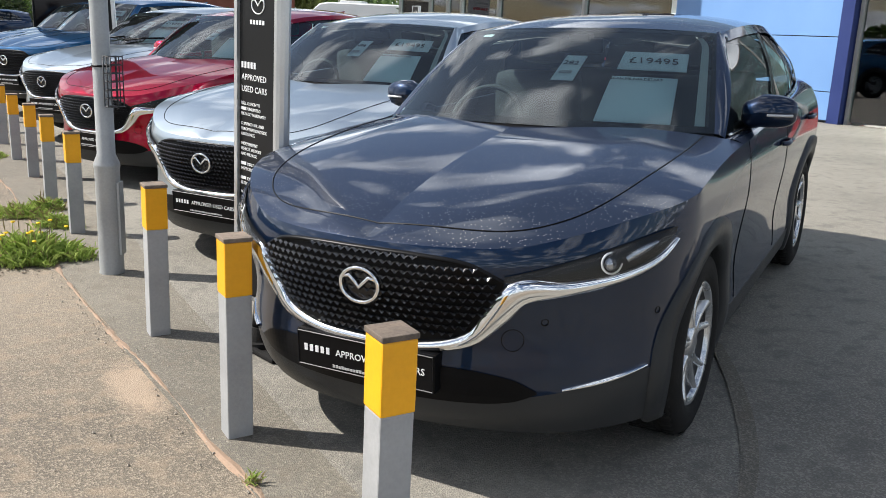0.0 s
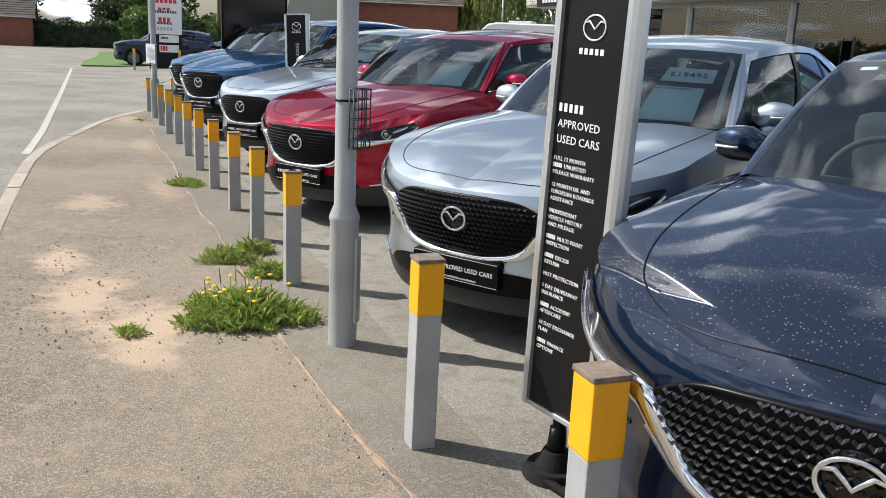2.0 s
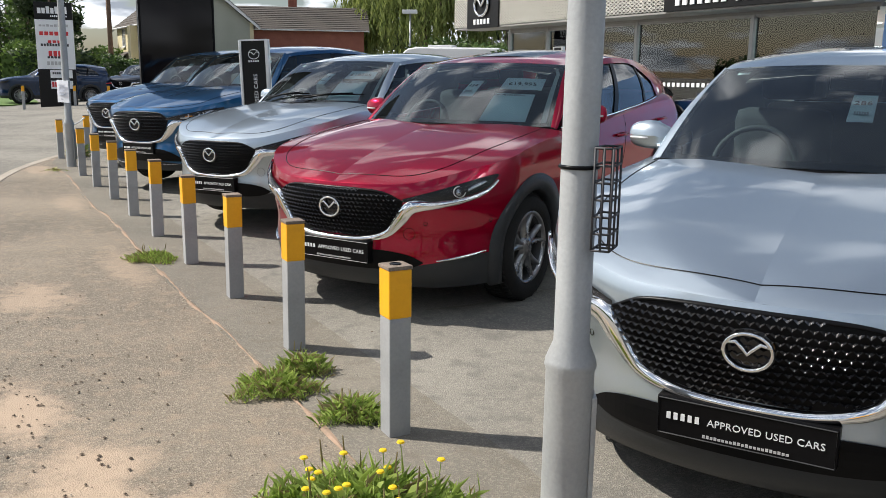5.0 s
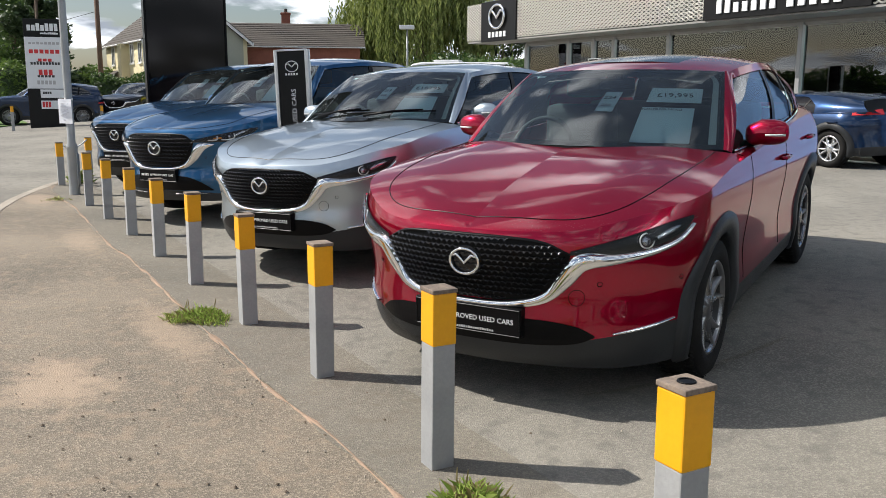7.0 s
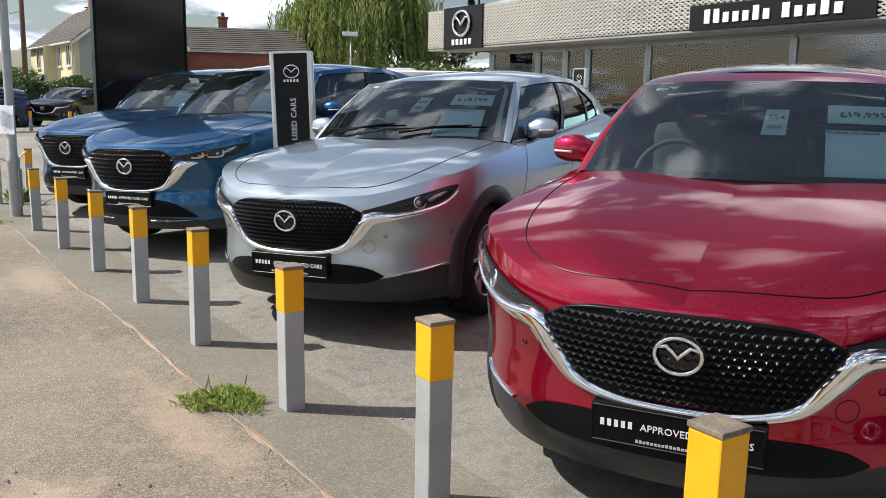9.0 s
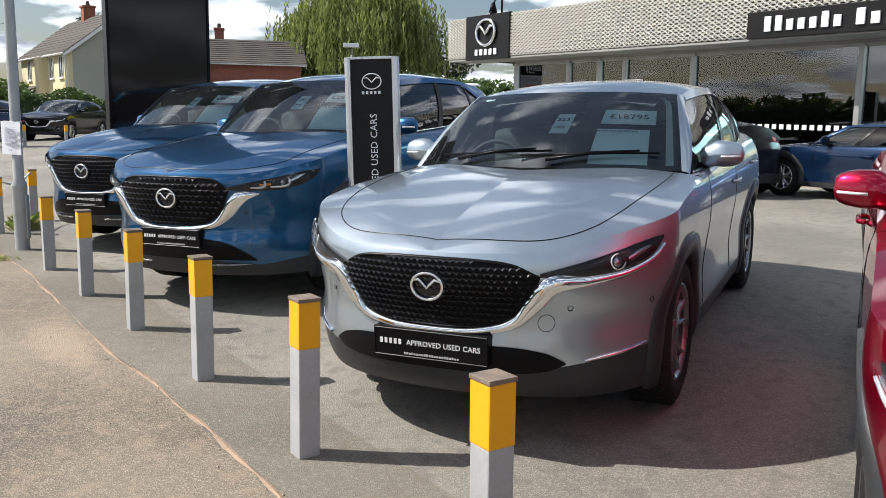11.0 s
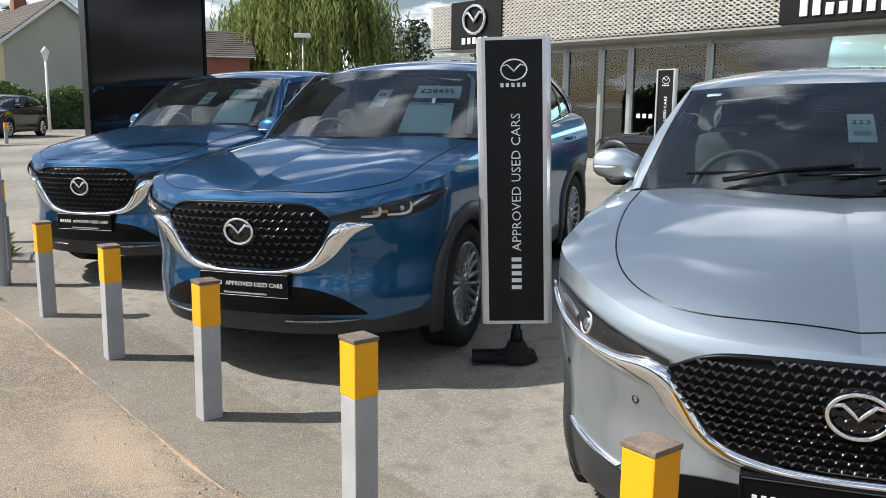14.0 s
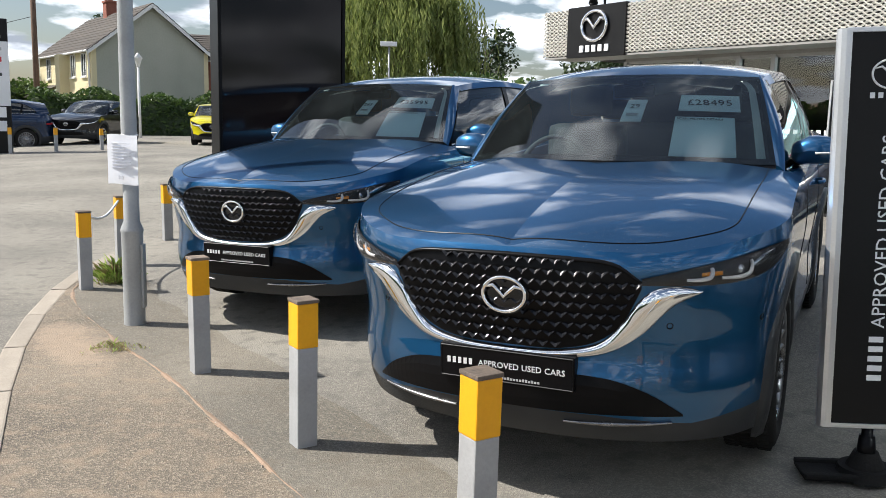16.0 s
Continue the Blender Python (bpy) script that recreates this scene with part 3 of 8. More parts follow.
def flat(name, pts, z, material, thick, label, category):
    """A level slab with a given plan outline."""
    bm = bmesh.new()
    top = [bm.verts.new((p[0], p[1], z)) for p in pts]
    fc = bm.faces.new(top)
    if fc.normal.z < 0:
        fc.normal_flip()
    ext = bmesh.ops.extrude_face_region(bm, geom=[fc])
    for v in ext["geom"]:
        if isinstance(v, bmesh.types.BMVert):
            v.co.z = z - thick
    ob = part(name, bm, material)
    return tagged(ob, label, category, kind="structure")


def smooth_line(pts, n=8):
    """Points of a smooth curve through plan points."""
    out = []
    P = [Vector((p[0], p[1], 0)) for p in pts]
    for i in range(len(P) - 1):
        p0, p1, p2, p3 = P[max(i - 1, 0)], P[i], P[i + 1], P[min(i + 2, len(P) - 1)]
        for j in range(n):
            t = j / n
            out.append(0.5 * ((2 * p1) + (p2 - p0) * t + (2 * p0 - 5 * p1 + 4 * p2 - p3) * t * t + (3 * p1 - p0 - 3 * p2 + p3) * t ** 3))
    out.append(P[-1])
    return out


SEAM = smooth_line([(3.5, -3.9), (0.55, 0.85), (-1.10, 3.29), (-2.08, 4.67), (-3.53, 6.98), (-4.62, 8.66), (-6.0, 10.92), (-6.68, 11.93), (-7.95, 14.05), (-8.80, 15.35), (-9.36, 16.3), (-9.55, 17.1), (-9.62, 18.2), (-9.5, 19.6)], 6)
KERB = smooth_line([(3.6, -7.4), (-0.2, -1.3), (-4.3, 5.2), (-6.5, 8.75), (-7.6, 10.7), (-8.55, 13.1), (-9.15, 14.75), (-9.52, 16.2), (-9.68, 17.2), (-9.74, 18.2), (-9.62, 19.6)], 6)
jit = random.Random(4)
seam_j = [p + BACK * jit.uniform(-0.025, 0.025) for p in SEAM]
flat("pavement", [p for p in KERB] + [p for p in reversed(seam_j)], 0.0, M["foot"], 0.08, "brownish worn tarmac footway beside the road", "pavement")
strip_in = [p + BACK * 0.06 for p in SEAM]
LOT_EDGE = [p + BACK * (0.62 + 0.03 * math.sin(i * 1.7)) for i, p in enumerate(SEAM)]
flat("pavement_2", seam_j + [p for p in reversed(LOT_EDGE)], 0.004, M["verge"], 0.05, "patched grey tarmac strip in which the posts stand", "pavement")


def kerb_stones():
    """Pale flush kerb along the road edge, stone by stone."""
    line = KERB
    acc, start, stones = 0.0, 0, []
    root = empty("kerb", Matrix(), "row of low worn concrete kerb stones", "kerb")
    root["kind"] = "structure"
    cum = [0.0]
    for i in range(len(line) - 1):
        cum.append(cum[-1] + (line[i + 1] - line[i]).length)

    def at(s):
        for i in range(len(line) - 1):
            if s <= cum[i + 1]:
                return line[i].lerp(line[i + 1], (s - cum[i]) / max(1e-6, cum[i + 1] - cum[i]))
        return line[-1]
    s, length, k = 4.0, 0.9, 0
    me = None
    while s + length < cum[-1]:
        p, q = at(s), at(s + length)
        if me is None:
            bm = bmesh.new()
            box_bm(bm, (-0.444, -0.065, -0.11), (0.444, 0.065, 0.006), 0.012)
            first = part("kerb_stone", bm, M["kerb"], root)
            me = first.data
            ob = first
        else:
            ob = new("kerb_stone", me)
            ob.parent = root
        an = math.atan2(q.y - p.y, q.x - p.x)
        ob.matrix_basis = pose((p.x + q.x) / 2, (p.y + q.y) / 2, random.uniform(-0.004, 0.004), 0, 0, math.degrees(an))
        s += length + 0.008


kerb_stones()


def ribbon(name, pts, width, z, material, label, category, kind="structure"):
    pts = [Vector((p[0], p[1], 0)) for p in pts]
    rows = []
    for i, p in enumerate(pts):
        t = (pts[min(i + 1, len(pts) - 1)] - pts[max(i - 1, 0)]).normalized()
        n = Vector((-t.y, t.x, 0))
        rows.append([p + n * width / 2 + Vector((0, 0, z)), p - n * width / 2 + Vector((0, 0, z))])
    v, f = grid(rows)
    return tagged(mesh_ob(name, v, f, material), label, category, kind=kind)


ribbon("road_line", [(-7.7, 10.55), (-9.0, 12.75), (-14, 20.8), (-21.5, 32.8)], 0.10, -0.024, M["line"], "worn pale line along the road edge across the entrance", "road marking")


# ---- cars ----
def lerp_table(tab, x):
    """Smooth value of a table of (x, value)."""
    if x <= tab[0][0]:
        return tab[0][1]
    for (a, va), (b, vb) in zip(tab, tab[1:]):
        if x <= b:
            t = (x - a) / (b - a)
            return va + (vb - va) * t
    return tab[-1][1]


def soft_table(tab, x):
    """Catmull-Rom value of a table of (x, value)."""
    n = len(tab)
    if x <= tab[0][0]:
        return tab[0][1]
    if x >= tab[-1][0]:
        return tab[-1][1]
    i = max(k for k in range(n - 1) if tab[k][0] <= x)
    (x1, y1), (x2, y2) = tab[i], tab[i + 1]
    x0, y0 = tab[i - 1] if i else (x1 - (x2 - x1), y1 - (y2 - y1))
    x3, y3 = tab[i + 2] if i + 2 < n else (x2 + (x2 - x1), y2 + (y2 - y1))
    m1, m2 = (y2 - y0) / (x2 - x0), (y3 - y1) / (x3 - x1)
    h = x2 - x1
    t = (x - x1) / h
    return (2 * t ** 3 - 3 * t * t + 1) * y1 + (t ** 3 - 2 * t * t + t) * h * m1 + (-2 * t ** 3 + 3 * t * t) * y2 + (t ** 3 - t * t) * h * m2


class Shape:
    """The outer skin of a car. s runs along half of the plan outline from the middle of the nose to the middle of the tail, z up.
    Local x to the car's left, y from nose to tail, z up from the ground."""

    def __init__(self, spec):
        self.q = spec
        W, L = spec["W"] / 2, spec["L"]
        fd, fn, fm = spec["front"]
        rd, rn, rm = spec["rear"]
        pts = []
        for i in range(61):
            c = math.sin(math.pi / 2 * i / 60)
            pts.append((W * c ** (2 / fn), fd - fd * max(0.0, 1 - c * c) ** (1 / fm)))
        for i in range(1, 40):
            pts.append((W, fd + (L - rd - fd) * i / 40))
        for i in range(61):
            c = math.cos(math.pi / 2 * i / 60)
            pts.append((W * c ** (2 / rn), L - rd + rd * max(0.0, 1 - c * c) ** (1 / rm)))
        self.pts = np.array(pts)
        d = np.hypot(*np.diff(self.pts, axis=0).T)
        self.s = np.concatenate([[0], np.cumsum(d)])
        self.S = float(self.s[-1])

    def flat(self, s):
        return float(np.interp(s, self.s, self.pts[:, 0])), float(np.interp(s, self.s, self.pts[:, 1]))

    def s_of_y(self, y):
        return float(np.interp(y, self.pts[:, 1], self.s))

    def s_of_x(self, x):
        k = 61
        return float(np.interp(x, self.pts[:k, 0], self.s[:k]))

    def at(self, s, z, off=0.0, side=1):
        x, y = self.flat(s)
        e = 0.03
        x0, y0 = self.flat(max(0, s - e))
        x1, y1 = self.flat(min(self.S, s + e))
        if s < e:
            x0, y0 = -x1, y1
        if s > self.S - e:
            x1, y1 = -x0, y0
        t = Vector((x1 - x0, y1 - y0)).normalized()
        n = Vector((t.y, -t.x))
        wf, ws, wr = max(0, -n.y), abs(n.x), max(0, n.y)
        tot = wf * wf + ws * ws + wr * wr
        q = self.q
        inset = (soft_table(q["nose"], z) * wf * wf + soft_table(q["flank"], z) * ws * ws + soft_table(q["tail"], z) * wr * wr) / tot
        o = off - inset
        return Vector(((x + n.x * o) * side, y + n.y * o, z))

    def top(self, s):
        x, y = self.flat(s)
        return soft_table(self.q["edge"], s if s < 1.0 else 1.0 + max(0.0, y - self.flat(1.0)[1]))

    def bottom(self, s):
        return lerp_table(self.q["sill"], s / self.S)


def lathe(profile, n=40):
    """A ring about the local x axis from (x, radius) pairs."""
    rows = []
    for x, r in profile:
        rows.append([Vector((x, r * math.cos(2 * math.pi * i / n), r * math.sin(2 * math.pi * i / n))) for i in range(n + 1)])
    return grid(rows)


WHEELS = {}


def wheel_meshes(kind, R, width, rim_r, spokes, mat_a, mat_b):
    if (kind, mat_a.name) in WHEELS:
        return WHEELS[kind, mat_a.name]
    w = width / 2
    tv = lathe([(w * 0.80, rim_r - 0.005), (w * 0.98, rim_r + 0.02), (w, (rim_r + R) / 2), (w * 0.9, R - 0.02), (w * 0.72, R - 0.004), (0, R), (-w * 0.72, R - 0.004), (-w * 0.95, R - 0.03), (-w, rim_r)], 48)
    tread = []
    for i in range(60):
        a = 2 * math.pi * i / 60
        for x in (-0.5, 0.0, 0.5):
            c = Matrix.Rotation(a, 4, "X") @ Matrix.Translation((x * w * 1.15, 0, R + 0.001)) @ pose(0, 0, 0, 0, 0, 18 * (1 if x >= 0 else -1))
            b = [(-0.2 * w, -R * 0.04, -0.006), (0.2 * w, -R * 0.04, -0.006), (0.2 * w, R * 0.04, -0.006), (-0.2 * w, R * 0.04, -0.006)]
            v = [c @ Vector(p) for p in b] + [c @ Vector((p[0] * 0.92, p[1] * 0.92, 0.003)) for p in b]
            tread.append((v, [(4, 5, 6, 7), (0, 1, 5, 4), (1, 2, 6, 5), (2, 3, 7, 6), (3, 0, 4, 7)]))
    tyre = merge([tv] + tread)
    barrel = lathe([(w * 0.80, rim_r - 0.012), (w * 0.60, rim_r - 0.026), (w * 0.2, rim_r - 0.035), (-w * 0.6, rim_r - 0.05), (-w * 0.62, 0.05)], 48)
    sp, pockets = [], []
    for k in range(spokes):
        for sgn in (-1, 1):
            a0, a1 = 2 * math.pi * k / spokes + sgn * 0.10, 2 * math.pi * k / spokes + sgn * (0.26 if spokes < 8 else 0.17)
            rows = []
            for j in range(6):
                t = j / 5
                r = 0.045 + (rim_r - 0.055) * t
                a = a0 + (a1 - a0) * t ** 0.8
                xo = w * (0.70 - 0.10 * math.sin(math.pi * t) + 0.10 * t)
                hw = 0.015 + 0.010 * (1 - t)
                c, s_ = math.cos(a), math.sin(a)
                row = []
                for dx, dt in ((-0.03, -1.0), (0.0, -0.75), (0.008, 0.0), (0.0, 0.75), (-0.03, 1.0)):
                    row.append(Vector((xo + dx, r * c - hw * dt * s_, r * s_ + hw * dt * c)))
                rows.append(row)
            sp.append(grid(rows))
    hub = lathe([(w * 0.55, 0.075), (w * 0.74, 0.062), (w * 0.80, 0.034), (w * 0.80, 0.0)], 24)
    lip = lathe([(w * 0.84, rim_r + 0.004), (w * 0.90, rim_r - 0.003), (w * 0.84, rim_r - 0.016), (w * 0.70, rim_r - 0.022)], 48)
    rim = merge([lip, hub] + sp)
    disc = lathe([(w * 0.1, rim_r * 0.72), (w * 0.12, rim_r * 0.70), (w * 0.12, 0.06), (w * 0.1, 0.0)], 32)

    def data(nm, vf, m):
        me = bpy.data.meshes.new(nm)
        me.from_pydata([tuple(v) for v in vf[0]], [], vf[1])
        me.materials.append(m)
        me.polygons.foreach_set("use_smooth", [True] * len(me.polygons))
        return me
    WHEELS[kind, mat_a.name] = (data("tyre", tyre, M["rubber"]), data("rim", rim, mat_a), data("brake_disc", disc, M["disc"]), data("barrel", barrel, M["rim_barrel"]))
    return WHEELS[kind, mat_a.name]


def add_wheels(root, spec):
    R = spec["R"]
    ty, ri, di, ba = wheel_meshes(spec["wheel_kind"], R, 0.225, spec["rim"], spec["spokes"], M[spec["rim_mat"]], None)
    for y in (spec["axle"], spec["axle"] + spec["base"]):
        for sd in (1, -1):
            wv = new("wheel", ty)
            wv.parent = root
            wv["label"] = "black tyre on a spoked alloy wheel"
            turn = 0 if sd > 0 else 180
            wv.matrix_basis = pose(sd * (spec["W"] / 2 - 0.135), y, R, 17 * y, 0, turn)
            for nm, me in (("rim", ri), ("brake_disc", di), ("barrel", ba)):
                o = new(nm, me)
                o.parent = wv


ARCHED = ((-1.0, -0.02), (-0.94, 0.5), (-0.5, 0.9), (0.0, 1.0), (0.5, 0.9), (0.94, 0.5), (1.0, -0.02))
BEVELLED = ((-1.0, -0.05), (-0.97, 0.55), (-0.80, 0.86), (0.10, 1.0), (0.78, 0.72), (0.96, 0.40), (1.0, -0.05))


def ribbon_on(shape, path, widths, off, lift, side=1, n=28, section=ARCHED):
    """A raised band on the skin along a path of (s, z); its section is a low arch."""
    line = smooth_line(path, max(2, n // (len(path) - 1)))
    k = len(line)
    rows = []
    for i, p in enumerate(line):
        t = (line[min(i + 1, k - 1)] - line[max(i - 1, 0)]).normalized()
        nn = Vector((-t.y, t.x))
        w = soft_table([(j / (len(widths) - 1), v) for j, v in enumerate(widths)], i / (k - 1))
        row = []
        for c, h in section:
            s, z = p.x + nn.x * c * w / 2, p.y + nn.y * c * w / 2
            row.append(shape.at(abs(s), z, off + lift * h, side if s >= 0 else -side))
        rows.append(row)
    return grid(rows)


def panel_on(shape, lo, hi, off, side=1, n=26, m=6, both=False, bulge=0.0):
    """A sheet on the skin between two curves given as tables of (s, z)."""
    s0, s1 = lo[0][0], lo[-1][0]
    rows = []
    rng = range(-n, n + 1) if both else range(n + 1)
    for i in rng:
        s = s0 + (s1 - s0) * abs(i) / n if not both else s1 * abs(i) / n
        sd = side if i >= 0 else -side
        a, b = soft_table(lo, s), soft_table(hi, s)
        rows.append([shape.at(s, a + (b - a) * j / m, off + bulge * math.sin(math.pi * j / m) , sd) for j in range(m + 1)])
    return grid(rows)


def outward(vf, c):
    """Turn every face of a sheet away from the point c."""
    v, f = vf
    out = []
    for q in f:
        a, b, d = Vector(v[q[0]]), Vector(v[q[1]]), Vector(v[q[2]])
        n = (b - a).cross(d - a)
        if n.length < 1e-12 and len(q) > 3:
            n = (d - a).cross(Vector(v[q[3]]) - a)
        out.append(tuple(reversed(q)) if n.dot(a - Vector(c)) < 0 else tuple(q))
    return list(v), out


def mirror_x(vf):
    v, f = vf
    return [Vector((-p[0], p[1], p[2])) for p in v], [tuple(reversed(q)) for q in f]


def both_sides(vf):
    return merge([vf, mirror_x(vf)])


CROSS = dict(
    mesh_mat="grille_gloss", W=1.80, L=4.40, H=1.545, axle=0.92, base=2.655, R=0.345, rim=0.232, spokes=5, wheel_kind="crossover", rim_mat="rim_silver",
    front=(0.66, 2.3, 1.72), rear=(0.62, 2.6, 1.9),
    nose=[(0.15, 0.16), (0.22, 0.08), (0.30, 0.03), (0.42, 0.01), (0.55, 0.025), (0.70, 0.0), (0.80, 0.006), (0.86, 0.035), (0.95, 0.09), (1.1, 0.2)],
    flank=[(0.15, 0.075), (0.25, 0.045), (0.36, 0.030), (0.52, 0.034), (0.68, 0.016), (0.80, 0.0), (0.90, 0.0), (0.98, 0.010), (1.05, 0.034), (1.2, 0.12)],
    tail=[(0.15, 0.16), (0.28, 0.05), (0.45, 0.0), (0.62, 0.02), (0.80, 0.05), (0.95, 0.04), (1.08, 0.10), (1.2, 0.16)],
    edge=[(0.0, 0.835), (0.30, 0.838), (0.50, 0.846), (0.70, 0.880), (0.90, 0.920), (1.0, 0.935), (1.35, 0.985), (1.7, 1.015), (2.2, 1.03), (3.0, 1.055), (3.7, 1.09), (4.6, 1.10)],
    sill=[(0.0, 0.22), (0.06, 0.22), (0.12, 0.205), (0.2, 0.21), (0.75, 0.22), (0.9, 0.26), (1.0, 0.28)],
    spine=[(0.03, 0.838), (0.10, 0.868), (0.25, 0.922), (0.5, 0.985), (0.8, 1.038), (1.12, 1.082)],
    cowl=(1.12, 0.32, 0.757, 1.085), wtop=(1.90, 0.10, 0.613, 1.470), apillar=(1.44, 0.80, 1.04),
    roof=[(1.90, 1.470), (2.1, 1.505), (2.5, 1.536), (2.9, 1.540), (3.4, 1.512), (3.85, 1.445), (3.98, 1.415)],
    rail=[(2.03, 0.625, 1.445), (2.3, 0.638, 1.470), (2.8, 0.64, 1.482), (3.3, 0.622, 1.455), (3.75, 0.58, 1.40), (3.98, 0.55, 1.36)],
    belt=[(1.44, 0.80, 1.04), (2.0, 0.818, 1.05), (2.7, 0.818, 1.075), (3.3, 0.80, 1.105), (3.8, 0.745, 1.14), (4.17, 0.66, 1.15)],
    glass_run=(0.018, 0.80), hatch=[(3.98, 0.55, 1.36), (4.17, 0.66, 1.15)],
    grille=dict(hi=[(0.0, 0.815), (0.2, 0.812), (0.36, 0.795), (0.47, 0.745)], lo=[(0.0, 0.525), (0.2, 0.53), (0.34, 0.565), (0.42, 0.64), (0.47, 0.735)]),
    wing=[(0.0, 0.508), (0.2, 0.513), (0.36, 0.548), (0.45, 0.635), (0.52, 0.712), (0.66, 0.722), (0.84, 0.748), (0.97, 0.788), (1.05, 0.845)],
    wing_w=[0.030, 0.034, 0.050, 0.080, 0.086, 0.050, 0.036, 0.026, 0.010],
    lamp=dict(lo=[(0.47, 0.744), (0.66, 0.744), (0.84, 0.766), (0.98, 0.808), (1.06, 0.866)], hi=[(0.47, 0.760), (0.66, 0.805), (0.84, 0.846), (0.98, 0.872), (1.06, 0.880)]),
    lens=(0.80, 0.794, 0.037), plate_z=0.436, badge=(0.695, 0.142, 0.116), mesh=(12, 25, 0.029, 0.0125),
    intake=dict(lo=[(0.0, 0.335), (0.36, 0.335), (0.50, 0.345), (0.58, 0.372)], hi=[(0.0, 0.455), (0.34, 0.45), (0.50, 0.422), (0.58, 0.380)]),
    clad=[(0.0, 0.34), (0.06, 0.34), (0.09, 0.355), (0.12, 0.375), (0.155, 0.41), (0.2, 0.41), (0.22, 0.34), (0.5, 0.33), (0.72, 0.34), (0.8, 0.42), (1.0, 0.50)],
    shut=[(0.0, 0.105), (0.25, 0.12), (0.46, 0.18), (0.60, 0.30), (0.675, 0.47), (0.72, 0.75), (0.74, 1.08), (0.735, 1.40)],
    arch=0.425, blade=[(0.66, 0.385), (0.98, 0.425)],
)
CROSS_DARK = dict(CROSS, rim_mat="rim_dark")
SUV = dict(CROSS)
SUV.update(
    mesh_mat="grille_metal", W=1.845, L=4.57, H=1.68, axle=0.93, base=2.70, R=0.360, rim=0.245, spokes=10, wheel_kind="suv", rim_mat="rim_dark",
    front=(0.62, 2.5, 1.8), rear=(0.55, 2.8, 1.9),
    nose=[(0.15, 0.15), (0.24, 0.07), (0.34, 0.02), (0.46, 0.0), (0.60, 0.03), (0.80, 0.0), (0.92, 0.0), (0.98, 0.03), (1.07, 0.08), (1.2, 0.2)],
    flank=[(0.15, 0.08), (0.28, 0.045), (0.42, 0.032), (0.60, 0.034), (0.76, 0.014), (0.88, 0.0), (0.99, 0.0), (1.07, 0.010), (1.14, 0.034), (1.3, 0.12)],
    tail=[(0.15, 0.16), (0.28, 0.05), (0.45, 0.0), (0.62, 0.02), (0.80, 0.05), (0.95, 0.04), (1.08, 0.10), (1.3, 0.16)],
    edge=[(0.0, 0.965), (0.30, 0.965), (0.55, 0.962), (0.75, 0.978), (0.95, 1.005), (1.0, 1.013), (1.35, 1.065), (1.7, 1.10), (2.2, 1.115), (3.0, 1.14), (3.7, 1.17), (4.6, 1.18)],
    sill=[(0.0, 0.25), (0.06, 0.25), (0.12, 0.245), (0.16, 0.24), (0.2, 0.24), (0.75, 0.245), (0.9, 0.29), (1.0, 0.31)],
    spine=[(0.03, 0.968), (0.10, 0.998), (0.25, 1.045), (0.5, 1.10), (0.8, 1.145), (1.16, 1.19)],
    cowl=(1.16, 0.32, 0.778, 1.192), wtop=(1.88, 0.09, 0.629, 1.605), apillar=(1.48, 0.82, 1.13),
    roof=[(1.88, 1.605), (2.1, 1.645), (2.5, 1.675), (3.0, 1.68), (3.6, 1.655), (4.1, 1.59), (4.25, 1.56)],
    rail=[(2.0, 0.64, 1.575), (2.3, 0.652, 1.602), (2.9, 0.658, 1.618), (3.5, 0.64, 1.592), (4.0, 0.60, 1.535), (4.25, 0.575, 1.50)],
    belt=[(1.48, 0.82, 1.13), (2.0, 0.838, 1.14), (2.8, 0.838, 1.16), (3.4, 0.828, 1.185), (4.0, 0.775, 1.215), (4.36, 0.70, 1.225)],
    glass_run=(0.018, 0.86), hatch=[(4.25, 0.575, 1.50), (4.36, 0.70, 1.225)],
    grille=dict(hi=[(0.0, 0.945), (0.25, 0.94), (0.40, 0.922), (0.49, 0.86)], lo=[(0.0, 0.595), (0.2, 0.60), (0.34, 0.635), (0.43, 0.71), (0.49, 0.835)]),
    wing=[(0.0, 0.578), (0.2, 0.583), (0.36, 0.612), (0.465, 0.69), (0.535, 0.775), (0.60, 0.812), (0.70, 0.826)],
    wing_w=[0.024, 0.030, 0.05, 0.088, 0.105, 0.075, 0.006],
    lamp=dict(lo=[(0.49, 0.850), (0.66, 0.846), (0.86, 0.850), (1.02, 0.880), (1.16, 0.952)], hi=[(0.49, 0.874), (0.66, 0.908), (0.86, 0.940), (1.02, 0.962), (1.16, 0.972)]),
    lens=(0.86, 0.896, 0.030), plate_z=0.515, badge=(0.795, 0.165, 0.132), mesh=(9, 15, 0.047, 0.020),
    intake=dict(lo=[(0.0, 0.365), (0.40, 0.365), (0.54, 0.362), (0.66, 0.358)], hi=[(0.0, 0.515), (0.36, 0.505), (0.52, 0.455), (0.66, 0.366)]),
    clad=[(0.0, 0.365), (0.06, 0.36), (0.12, 0.325), (0.155, 0.35), (0.2, 0.37), (0.22, 0.38), (0.5, 0.37), (0.72, 0.38), (0.8, 0.46), (1.0, 0.55)],
    shut=[(0.0, 0.065), (0.30, 0.085), (0.50, 0.15), (0.64, 0.25), (0.735, 0.36), (0.76, 0.50), (0.765, 0.85), (0.765, 1.15), (0.752, 1.42)],
    arch=0.435, blade=[(0.22, 0.325), (0.62, 0.335)],
)


